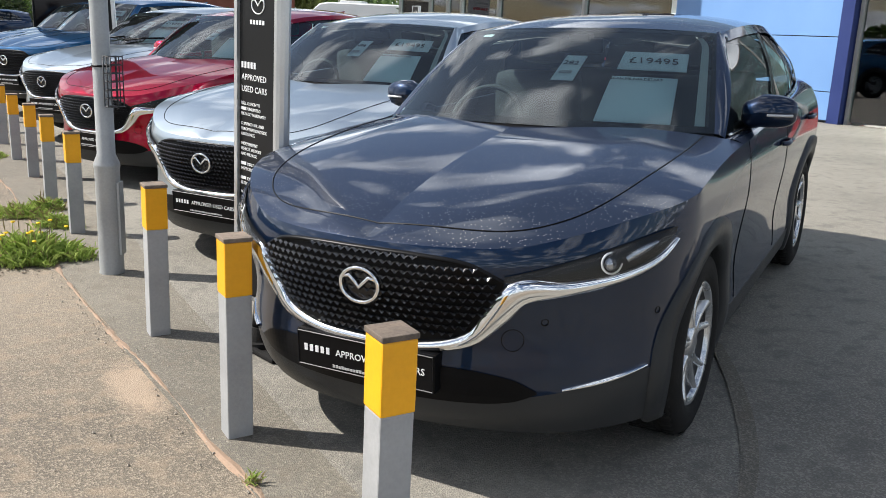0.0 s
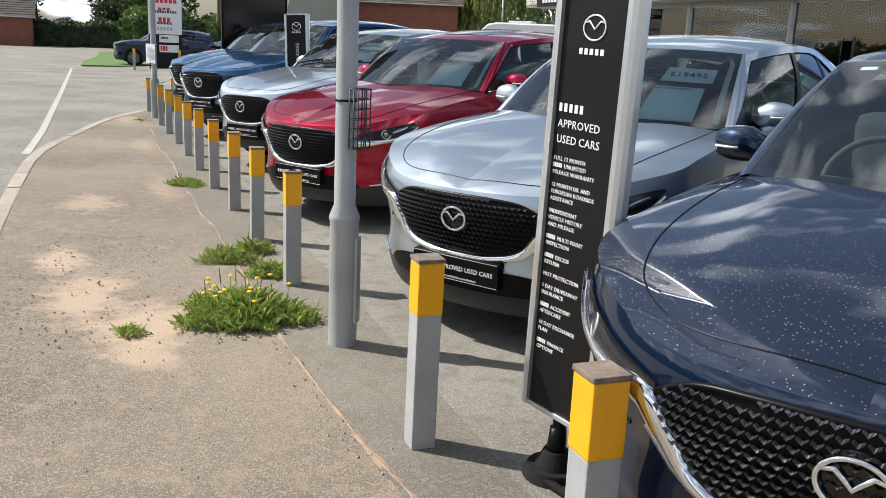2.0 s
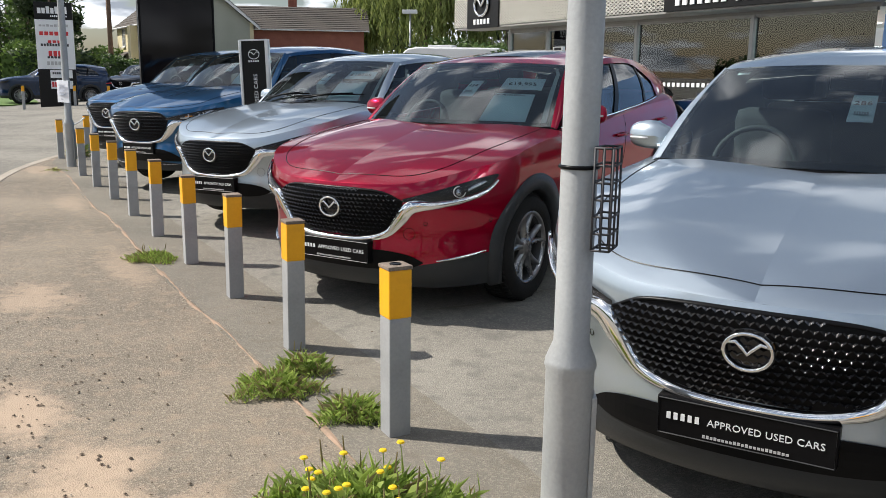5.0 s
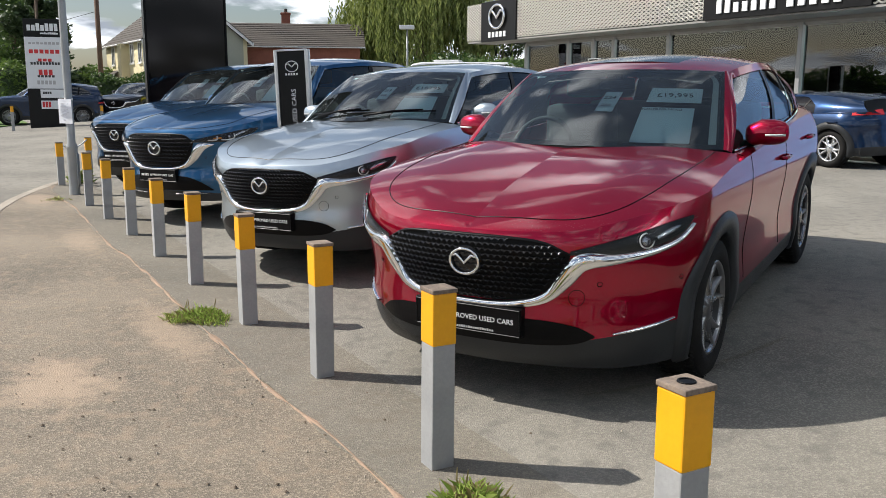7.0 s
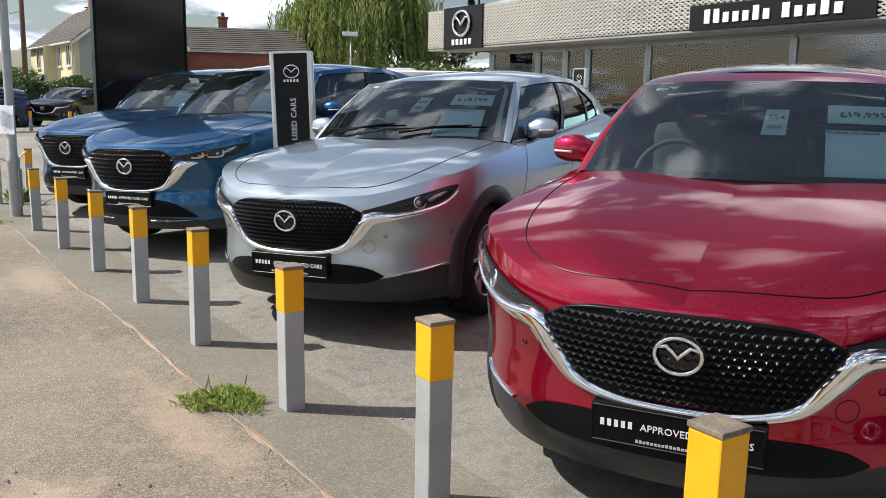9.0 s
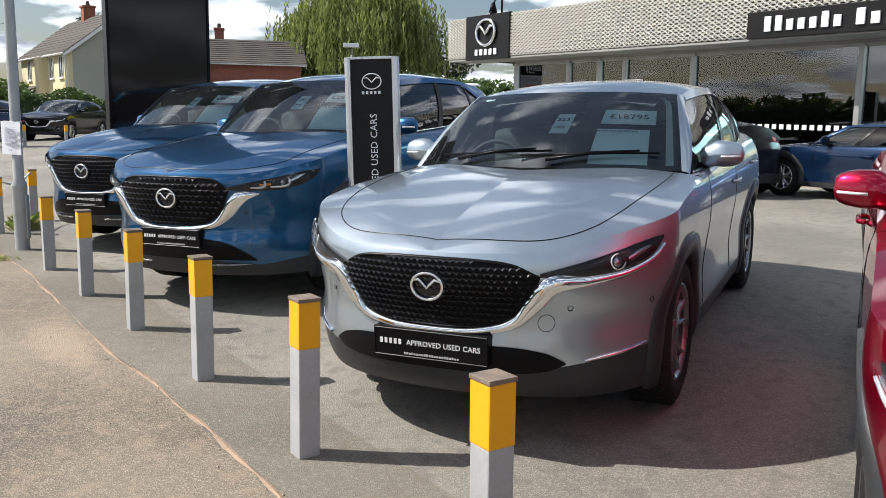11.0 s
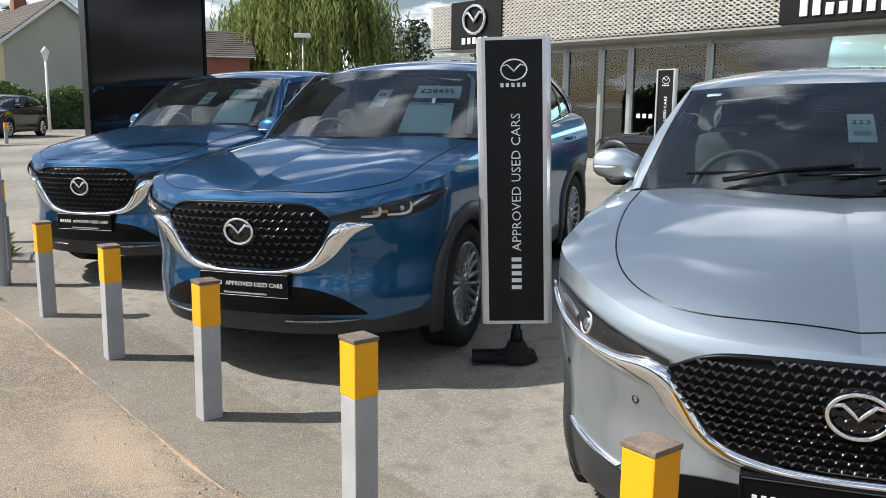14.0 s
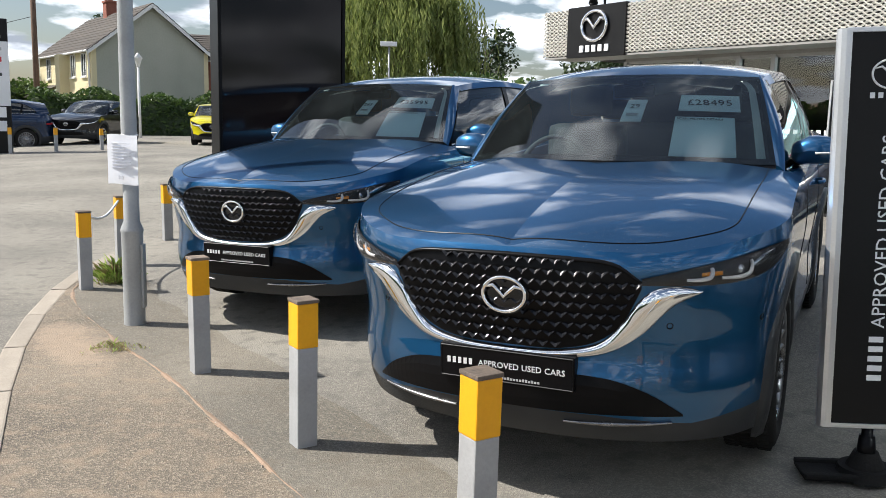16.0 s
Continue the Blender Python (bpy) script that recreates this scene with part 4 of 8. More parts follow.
def mesh_cells(shape, g, rows, cols, pitch, h, off):
    """The small wing-shaped bars of a grille, staggered row by row."""
    chunks = []
    lo_min = min(z for s, z in g["lo"])
    hi_max = max(z for s, z in g["hi"])
    dz = (hi_max - lo_min) / rows
    for r in range(rows + 1):
        z = lo_min + dz * (r + 0.5)
        for c in range(-cols, cols + 1):
            s = (c + 0.5 * (r % 2)) * pitch
            a = abs(s)
            if a > g["hi"][-1][0] - 0.012:
                continue
            if z + h * 0.7 > soft_table(g["hi"], a) or z - h * 0.7 < soft_table(g["lo"], a):
                continue
            w = pitch * 0.44
            row = []
            for t in (-1, -0.5, 0, 0.5, 1):
                zz = z + h * 0.45 * (1 - 1.5 * (1 - abs(t)) ** 1.5)
                th = h * (0.34 + 0.42 * (1 - abs(t)))
                ss = s + t * w
                sd = 1 if ss >= 0 else -1
                row.append([shape.at(abs(ss), zz - th / 2, off - 0.008, sd), shape.at(abs(ss), zz - th / 3, off + 0.006, sd), shape.at(abs(ss), zz + th / 2, off - 0.003, sd)])
            chunks.append(grid(row))
    return merge(chunks)


def build_car(name, spec, body, label, group="cars parked in the row", detail=2, price=None, number=None, wipers=False, roof_glass=False, mirror_mat=None, plate=True):
    """A crossover car with nose at the local origin, tail along +y. detail 2: shown close; 1: seen from afar."""
    root = new(name)
    tagged(root, label, "car", group)
    sh = Shape(spec)
    paint_m = M[body]
    S = sh.S
    # skin, from the sill to the shoulder, all round
    ns, nz = (150, 22) if detail > 1 else (90, 14)
    clad_pts = spec["clad"]
    sa, sb = sh.s_of_y(spec["axle"]), sh.s_of_y(spec["axle"] + spec["base"])
    R, AR = spec["R"], spec["arch"]
    verts, f_paint, f_clad = [], [], []
    svals = [S * (i / ns) for i in range(ns + 1)]
    for s in svals:
        a, b, c = sh.bottom(s), sh.top(s), lerp_table(clad_pts, s / S)
        c = min(max(c, a + 0.03), b - 0.05)
        col = [a + (c - a) * j / 5 for j in range(6)] + [c + (b - c) * j / (nz - 6) for j in range(1, nz - 5)]
        for z in col:
            verts.append(sh.at(s, z))
    row = nz

    def in_arch(p):
        y = sh.flat(p[0])[1]
        if p[0] < 0.55 or p[0] > S - 0.5:
            return False
        return min(math.hypot(y - spec["axle"], p[1] - R), math.hypot(y - spec["axle"] - spec["base"], p[1] - R)) < AR - 0.025
    gh, gl = spec["grille"], spec["intake"]
    for i in range(ns):
        for j in range(row - 1):
            ids = (i * row + j, i * row + j + 1, (i + 1) * row + j + 1, (i + 1) * row + j)
            zc = sum(verts[k].z for k in ids) / 4
            sc = (svals[i] + svals[i + 1]) / 2
            if in_arch((sc, zc)):
                continue
            (f_clad if j < 5 else f_paint).append(ids)
    body_vf = both_sides((verts, f_paint))
    # bonnet
    y_cowl, bow, x_cowl, z_cowl = spec["cowl"]
    ay, ax, az = spec["apillar"]
    s_end = sh.s_of_y(ay)
    hn, hv = (56, 18) if detail > 1 else (28, 8)
    rows = []

    def ease(u):
        u = min(1.0, max(0.0, u))
        return u * u * (3 - 2 * u)

    def bonnet(t, v):
        s = s_end * t
        e = sh.at(s, sh.top(s))
        k = t ** 1.25
        yc = 0.035 + (y_cowl - 0.035) * k
        c = Vector((0, yc, soft_table(spec["spine"], yc)))
        # the rear end of the bonnet follows the curve of the screen's foot
        bend = (e.y - yc)
        p = Vector((e.x * (1 - v), yc + bend * (1 - v) ** (1.25 + 0.45 * ease((t - 0.35) / 0.5)), 0))
        lift = math.sin(min(1.0, v) * math.pi / 2) ** (0.85 - 0.33 * ease((t - 0.2) / 0.8))
        z = e.z + (c.z - e.z) * lift
        if e.x > 0:
            q = abs(p.x) / max(0.05, e.x)
            z += 0.020 * (1 - math.sqrt(((q - 0.60) / 0.5) ** 2 + 0.0035)) * (1 - q ** 6) * min(1, t * 2)
        return Vector((p.x, p.y, z))
    for i in range(hn + 1):
        rows.append([bonnet(i / hn, j / hv) for j in range(hv + 1)])
    hood = both_sides(grid(rows))
    shell = merge([body_vf, hood])
    # shoulder from the flank to the glass, and the deck behind
    rows = []
    nb = 30
    belt = spec["belt"]
    by0, by1 = belt[0][0], belt[-1][0]
    for i in range(nb + 1):
        y = by0 + (by1 - by0) * i / nb
        s = sh.s_of_y(min(y, spec["L"] - 0.03))
        e = sh.at(s, sh.top(s))
        g = Vector((soft_table([(q[0], q[1]) for q in belt], y), y, soft_table([(q[0], q[2]) for q in belt], y)))
        rows.append([e, e.lerp(g, 0.5) + Vector((0, 0, 0.008)), g])
    tail_rows = []
    for i in range(9):
        t = i / 8
        s = sh.s_of_y(spec["L"] - 0.03) + (S - sh.s_of_y(spec["L"] - 0.03)) * t
        e = sh.at(s, sh.top(s))
        g = Vector((belt[-1][1] * (1 - t), by1 + 0.03 * t, belt[-1][2]))
        tail_rows.append([e, e.lerp(g, 0.5), g])
    shoulder = both_sides(merge([grid(rows), grid(tail_rows)]))
    # roof, pillars and rails
    rail, roofc = spec["rail"], spec["roof"]
    wy, wbow, wx, wz = spec["wtop"]
    rows = []
    ry0, ry1 = roofc[0][0], roofc[-1][0]
    for i in range(25):
        t = i / 24
        yc = ry0 + (ry1 - ry0) * t
        zc = soft_table(roofc, yc)
        yr = rail[0][0] + (rail[-1][0] - rail[0][0]) * t
        xr, zr = soft_table([(q[0], q[1]) for q in rail], yr), soft_table([(q[0], q[2]) for q in rail], yr)
        line = []
        for j in range(13):
            v = j / 12
            line.append(Vector((xr * v, yc + (yr - yc) * v * v, zr + (zc - zr) * (1 - v ** 2.6))))
        rows.append(line)
    roof = both_sides(grid(rows))
    ng = 40

    def side_pt(t, v):
        yb, yt = by0 + (by1 - by0) * t, rail[0][0] + (rail[-1][0] - rail[0][0]) * t
        b = Vector((soft_table([(q[0], q[1]) for q in belt], yb), yb, soft_table([(q[0], q[2]) for q in belt], yb)))
        r = Vector((soft_table([(q[0], q[1]) for q in rail], yt), yt, soft_table([(q[0], q[2]) for q in rail], yt)))
        p = b.lerp(r, v)
        p.x += 0.035 * math.sin(math.pi * v)
        return p
    g0, g1 = spec["glass_run"]

    def side_sheet(t0, t1, v0, v1, n, m, off=0.0):
        rr = []
        for i in range(n + 1):
            rr.append([side_pt(t0 + (t1 - t0) * i / n, v0 + (v1 - v0) * j / m) + Vector((off, 0, 0)) for j in range(m + 1)])
        return grid(rr)

    def upper(t):
        # the arched upper edge of the side glass
        return 0.90 if t < g1 - 0.22 else 0.90 - 0.55 * ((t - (g1 - 0.22)) / 0.22) ** 2
    rr = []
    for i in range(ng + 1):
        t = i / ng
        lo = upper(t) if g0 < t < g1 else 0.0
        rr.append([side_pt(t, lo + (1 - lo) * j / 8) for j in range(9)])
    frame_side = both_sides(grid(rr))
    rear = []
    hb, ht = spec["hatch"][1], spec["hatch"][0]
    for i in range(7):
        t = i / 6
        y, x, z = ht[0] + (hb[0] - ht[0]) * t, ht[1] + (hb[1] - ht[1]) * t, ht[2] + (hb[2] - ht[2]) * t
        zt = soft_table(roofc, ry1) if i == 0 else z + 0.04 * (1 - t)
        rear.append([Vector((x * (1 - j / 8), y + 0.03 * math.sin(math.pi / 2 * j / 8), z + (zt - z) * math.sin(math.pi / 2 * j / 8))) for j in range(9)])
    rear_vf = both_sides(grid(rear))
    # screen
    rows, inner = [], []
    nw, mw = 24, 12

    def screen(u, v):
        b = Vector((x_cowl * u, y_cowl + bow * abs(u) ** 2.2, z_cowl - 0.030 * abs(u) ** 2 + 0.003))
        t = Vector((wx * u, wy + wbow * abs(u) ** 2.2, wz - 0.018 * abs(u) ** 2))
        p = b.lerp(t, v)
        p.z += 0.028 * math.sin(math.pi * v)
        return p
    for i in range(-nw, nw + 1):
        rows.append([screen(i / nw, j / mw) for j in range(mw + 1)])
    wind = grid(rows)
    pil = []
    for j in range(mw + 1):
        v = j / mw
        a, b = screen(1.0, v), side_pt(0.0, v)
        pil.append([a, a.lerp(b, 0.35) + Vector((0.003, -0.004, 0.005)), a.lerp(b, 0.75) + Vector((0.004, -0.002, 0.004)), b])
    pillar = both_sides(grid(pil))
    v, f = merge([shell, shoulder, roof, frame_side, pillar])
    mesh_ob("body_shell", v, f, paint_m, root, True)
    mesh_ob("tailgate_glass", *rear_vf, M["trim_black"], root, True)
    ws = mesh_ob("windscreen", *outward(wind, (0, 2.4, 0.7)), M["glass"], root, True)
    band = []
    for i in range(-nw, nw + 1):
        u = i / nw
        band.append([screen(u, t) + Vector((0, 0.006, -0.006)) for t in (0.0, 0.03, 0.06)])
    cow = []
    for i in range(-nw, nw + 1):
        u = i / nw
        e = screen(u, 0.0)
        cow.append([e + Vector((0, -0.035, -0.016)), e + Vector((0, -0.012, -0.012)), e + Vector((0, 0.012, 0.004))])
    top_band = [[screen(i / nw, t) + Vector((0, 0.006, -0.006)) for t in (0.95, 1.0)] for i in range(-nw, nw + 1)]
    edge_l = [[screen(1.0 - k * 0.03, j / mw) + Vector((0, 0.006, -0.006)) for k in (0, 1)] for j in range(mw + 1)]
    mesh_ob("screen_surround", *merge([grid(band), grid(cow), grid(top_band), both_sides(grid(edge_l))]), M["trim_black"], root)
    # side glass
    rr, chrome_line = [], []
    for i in range(ng + 1):
        t = g0 + (g1 - g0) * i / ng
        rr.append([side_pt(t, 0.02 + (upper(t) - 0.02) * j / 6) + Vector((-0.012, 0, 0)) for j in range(7)])
        chrome_line.append(side_pt(t, 0.02) + Vector((0.002, 0, 0.0)))
    cut = int(ng * 0.47)
    for nm, a, b, mt in (("front_side_window", 0, cut, "glass"), ("rear_side_window", cut, ng, "glass_dark")):
        for sgn in (1, -1):
            vf = grid(rr[a:b + 1])
            o = mesh_ob(nm, *outward(vf if sgn > 0 else mirror_x(vf), (0, 2.6, 1.0)), M[mt], root, True)
    bp = [[side_pt(g0 + (g1 - g0) * tt, 0.02 + (0.9 - 0.02) * j / 6) + Vector((-0.004, 0, 0)) for j in range(7)] for tt in (0.45, 0.49)]
    cp = [[side_pt(g0 + (g1 - g0) * tt, 0.02 + (upper(g0 + (g1 - g0) * tt) - 0.02) * j / 6) + Vector((-0.006, 0, 0)) for j in range(7)] for tt in (0.80, 0.825)]
    for pv in (grid(bp), grid(cp)):
        for vf in (pv, mirror_x(pv)):
            mesh_ob("door_pillar", *vf, M["trim_black"], root)
    mesh_ob("window_trim", *both_sides(tube(chrome_line, 0.007, 5)), M["chrome"] if spec is SUV or detail > 1 else M["trim_black"], root, True)
    # plastic cladding: sills and bumper foot, arches
    arcs = []
    for yc_ in (spec["axle"], spec["axle"] + spec["base"]):
        rr2 = []
        for i in range(33):
            an = math.radians(-32 + 244 * i / 32)
            row2 = []
            for r, off in ((AR - 0.055, -0.16), (AR - 0.055, -0.01), (AR - 0.048, 0.012), (AR - 0.01, 0.016), (AR + 0.048, 0.013), (AR + 0.056, -0.004)):
                s_, z_ = sh.s_of_y(yc_ + r * math.cos(an)), R + r * math.sin(an)
                row2.append(sh.at(s_, max(z_, 0.185), off))
            rr2.append(row2)
        arcs.append(grid(rr2))
    clad = both_sides(merge([(verts, f_clad)] + arcs))
    mesh_ob("lower_cladding", *clad, M["plastic"], root, True, "dark grey plastic arches and sills")
    # grille
    g = spec["grille"]
    mesh_ob("grille_backing", *panel_on(sh, g["lo"], g["hi"], 0.003, 1, 24, 8, True), M["trim_black"], root)
    nr, nc, pitch, hh = spec["mesh"]
    if detail > 0:
        mesh_ob("grille_mesh", *mesh_cells(sh, g, nr, nc, pitch, hh, 0.012), M[spec["mesh_mat"]], root)
    lip = []
    for i in range(-20, 21):
        s = abs(i) / 20 * g["hi"][-1][0]
        sd = 1 if i >= 0 else -1
        z = soft_table(g["hi"], s)
        lip.append([sh.at(s, z + 0.004, 0.0, sd), sh.at(s, z + 0.001, 0.010, sd), sh.at(s, z - 0.008, 0.010, sd), sh.at(s, z - 0.012, 0.0, sd)])
    mesh_ob("grille_frame", *grid(lip), M["trim_black"], root, True)
    wings = both_sides(ribbon_on(sh, spec["wing"], spec["wing_w"], -0.012, 0.036, 1, 42, BEVELLED))
    mesh_ob("signature_wing", *wings, M["chrome"], root, True, "bright chrome bar under grille and lamps")
    zb, bw, bh = spec["badge"]
    bpnt = sh.at(0, zb, 0.002)
    back = mesh_ob("badge_backing", *lathe_disc(bw * 0.56, bh * 0.60, 0.012), M["black_gloss"], root, True)
    back.matrix_basis = Matrix.Translation(bpnt) @ pose(0, 0, 0, 90, 0, 0)
    emblem("badge", bw, bh, M["chrome"], Matrix.Translation(bpnt + Vector((0, -0.010, 0))) @ pose(0, 0, 0, 90, 0, 0), root, 0.004, 0.1)
    # lamps
    lp = spec["lamp"]
    ls, lz, lr = spec["lens"]
    for sd in (1, -1):
        hl = mesh_ob("headlight", *panel_on(sh, lp["lo"], lp["hi"], 0.006, sd, 34, 6), M["lamp_housing"], root, True, "slim dark headlight behind a clear cover")
        if detail > 1:
            c = sh.at(ls, lz, 0.007, sd)
            e1, e2 = sh.at(ls + 0.02, lz, 0.004, sd), sh.at(ls, lz + 0.02, 0.004, sd)
            t1, t2 = (e1 - c).normalized(), (e2 - c).normalized()
            ring = [c + t1 * (lr * math.cos(2 * math.pi * k / 28)) + t2 * (lr * 0.86 * math.sin(2 * math.pi * k / 28)) for k in range(28)]
            if spec["wheel_kind"] == "suv":
                for ds, k in ((0.0, 1.0), (-0.155, 0.72)):
                    hook = [(ls + ds - 0.085 * k, lz - 0.027 * k + ds * 0.06), (ls + ds - 0.01, lz - 0.029 * k + ds * 0.06), (ls + ds + 0.036 * k, lz - 0.020 * k + ds * 0.06), (ls + ds + 0.048 * k, lz + 0.008 * k + ds * 0.06), (ls + ds + 0.040 * k, lz + 0.030 * k + ds * 0.06)]
                    mesh_ob("light_guide", *ribbon_on(sh, hook, [0.010, 0.014, 0.017, 0.016, 0.010], 0.007, 0.006, sd, 20), M["drl"], hl, True)
            else:
                mesh_ob("light_ring", *tube(ring, 0.0036, 6, True), M["drl"], hl, True)
            nrm = t1.cross(t2)
            if nrm.y > 0:
                nrm = -nrm
            rows3 = []
            for j in range(6):
                r_ = lr * 0.62 * math.cos(math.pi / 2 * j / 5)
                rows3.append([c + t1 * (r_ * math.cos(2 * math.pi * k / 20)) + t2 * (r_ * math.sin(2 * math.pi * k / 20)) + nrm * (0.012 * math.sin(math.pi / 2 * j / 5) - 0.006) for k in range(21)])
            mesh_ob("projector_lens", *grid(rows3), M["lens"], hl, True)
            bar_ = [(ls + 0.05, lz + 0.006), (ls + 0.11, lz + 0.030), (ls + 0.17, lz + 0.050)]
            mesh_ob("light_guide", *ribbon_on(sh, bar_, [0.020, 0.024, 0.008], 0.007, 0.006, sd, 10), M["lens"], hl, True)
            if spec is SUV:
                mesh_ob("indicator", *ribbon_on(sh, [(ls - 0.16, lz - 0.012), (ls - 0.08, lz - 0.010)], [0.022, 0.026], 0.001, 0.006, sd, 6), M["amber"], hl, True)
            cv = mesh_ob("lamp_cover", *outward(panel_on(sh, lp["lo"], lp["hi"], 0.017, sd, 34, 6, False, 0.010), (0, 2.0, 0.7)), M["glass_lamp"], hl, True)
            cv.visible_shadow = False
        rl = mesh_ob("tail_light", *panel_on(sh, [(S - 0.95, 0.86), (S - 0.35, 0.88)], [(S - 0.95, 0.90), (S - 0.35, 0.97)], 0.006, sd, 14, 3), M["red_print"], root, True)
        if detail > 1:
            bl = spec["blade"]
            mesh_ob("bumper_blade", *ribbon_on(sh, [bl[0], ((bl[0][0] + bl[1][0]) / 2, (bl[0][1] + bl[1][1]) / 2 - 0.004), bl[1]], [0.010, 0.018, 0.008], 0.0, 0.012, sd, 14), M["chrome"] if spec is not SUV else M["rim_dark"], root, True)
    if detail > 1:
        # parking sensors and the round towing-eye cover in the bumper skin
        k_ = spec["badge"][0] / 0.69
        for sd in (1, -1):
            for s_, z_ in ((0.60, 0.605), (1.02, 0.60)):
                c_ = sh.at(s_, z_ * k_, 0.001, sd)
                tx = (sh.at(s_ + 0.01, z_ * k_, 0.001, sd) - c_).normalized()
                ring = [c_ + tx * (0.011 * math.cos(2 * math.pi * k / 14)) + Vector((0, 0, 0.011 * math.sin(2 * math.pi * k / 14))) for k in range(14)]
                mesh_ob("parking_sensor", *tube(ring, 0.0018, 4, True), M["trim_black"], root)
        ring = [sh.at(0.50 + 0.036 * math.cos(2 * math.pi * k / 24), 0.545 * k_ + 0.036 * math.sin(2 * math.pi * k / 24), 0.0008) for k in range(24)]
        if spec is not SUV:
            mesh_ob("towing_cover", *tube(ring, 0.0013, 4, True), M["trim_black"], root)
    mesh_ob("lower_intake", *panel_on(sh, gl["lo"], gl["hi"], 0.004, 1, 24, 4, True), M["trim_black"], root)
    # panel gaps
    gaps = []

    def on_bonnet(x, y):
        # height of the bonnet sheet over a place in plan
        best = None
        for i in range(hn):
            for j in range(hv):
                q = [hood[0][k] for k in (i * (hv + 1) + j, i * (hv + 1) + j + 1, (i + 1) * (hv + 1) + j + 1, (i + 1) * (hv + 1) + j)]
                if not (min(p.x for p in q) - 1e-6 <= x <= max(p.x for p in q) + 1e-6 and min(p.y for p in q) - 1e-6 <= y <= max(p.y for p in q) + 1e-6):
                    continue
                for a_, b_, c_ in ((q[0], q[1], q[2]), (q[0], q[2], q[3])):
                    den = (b_.y - c_.y) * (a_.x - c_.x) + (c_.x - b_.x) * (a_.y - c_.y)
                    if abs(den) < 1e-12:
                        continue
                    w0 = ((b_.y - c_.y) * (x - c_.x) + (c_.x - b_.x) * (y - c_.y)) / den
                    w1 = ((c_.y - a_.y) * (x - c_.x) + (a_.x - c_.x) * (y - c_.y)) / den
                    if min(w0, w1, 1 - w0 - w1) >= -0.02:
                        z = a_.z * w0 + b_.z * w1 + c_.z * (1 - w0 - w1)
                        best = z if best is None else max(best, z)
        return best
    cut_pts = []
    for p in smooth_line(spec["shut"], 9):
        z = on_bonnet(p.x, p.y)
        if z is not None:
            cut_pts.append(Vector((p.x, p.y, z + 0.0006)))
    gaps.append(("bonnet_gap", tube(cut_pts, 0.0026, 5)))
    for yy, zt in ((spec["axle"] + 0.62, 0.0), (spec["axle"] + 1.62, 0.0)):
        s_ = sh.s_of_y(yy)
        gaps.append(("door_gap", tube([sh.at(s_ - 0.05 * math.sin(math.pi * k / 10), sh.bottom(s_) + 0.14 + (sh.top(s_) - sh.bottom(s_) - 0.14) * k / 10, 0.0008) for k in range(11)], 0.0020, 4)))
    for gn, gvf in gaps:
        for vf in (gvf, mirror_x(gvf)):
            mesh_ob(gn, *vf, M["trim_black"], root)
    # door mirrors and handles
    mm = M[mirror_mat or body]
    for sd in (1, -1):
        c = side_pt(0.05, 0.0) + Vector((0.105, 0.20, 0.085))
        rows4 = []
        for i in range(11):
            a = math.pi * i / 10
            line = []
            for k in range(17):
                b = 2 * math.pi * k / 16
                r = math.sin(a) ** 0.55
                x = -0.115 * math.cos(a)
                line.append(Vector((sd * (c.x + x), c.y - 0.062 * r * max(-0.12, math.cos(b)) * (1 - 0.25 * (x > 0.05)), c.z + 0.072 * r * math.sin(b) - 0.012 * (x < -0.06))))
            rows4.append(line)
        mir = mesh_ob("door_mirror", *grid(rows4), mm, root, True)
        stalk = [Vector((sd * (c.x - 0.13), c.y + 0.05, c.z - 0.085)), Vector((sd * (c.x - 0.09), c.y + 0.01, c.z - 0.06)), Vector((sd * (c.x - 0.03), c.y, c.z - 0.04))]
        mesh_ob("mirror_foot", *tube(stalk, [0.03, 0.024, 0.028], 8), M["trim_black"], mir, True)
        rep = [Vector((sd * (c.x + 0.0 + 0.10 * k / 4), c.y - 0.062 + 0.03 * (k / 4) ** 2, c.z - 0.012)) for k in range(5)]
        mesh_ob("mirror_repeater", *tube(rep, 0.006, 5), M["drl"], mir, True)
        for yy in (spec["axle"] + 1.48, spec["axle"] + 2.42):
            s_ = sh.s_of_y(yy)
            zz = sh.top(s_) - 0.13
            mesh_ob("door_handle", *tube([sh.at(s_ - 0.09, zz, 0.006, sd), sh.at(s_ - 0.07, zz, 0.03, sd), sh.at(s_ + 0.07, zz, 0.03, sd), sh.at(s_ + 0.09, zz, 0.006, sd)], 0.012, 6), paint_m, root, True)
    # floor pan, cabin and wheels
    pan = bmesh.new()
    Wd, Ln = spec["W"], spec["L"]
    box_bm(pan, (-Wd / 2 + 0.19, 0.62, 0.22), (Wd / 2 - 0.17, Ln - 0.25, 0.34))
    box_bm(pan, (-0.52, 0.34, 0.28), (0.52, 1.2, 0.70 * spec["cowl"][3]))
    box_bm(pan, (-Wd / 2 + 0.14, 1.95, 0.3), (Wd / 2 - 0.14, 2.0 + 0.9, 0.5))
    part("floor_pan", pan, M["interior"], root)
    zb0 = spec["belt"][0][2]
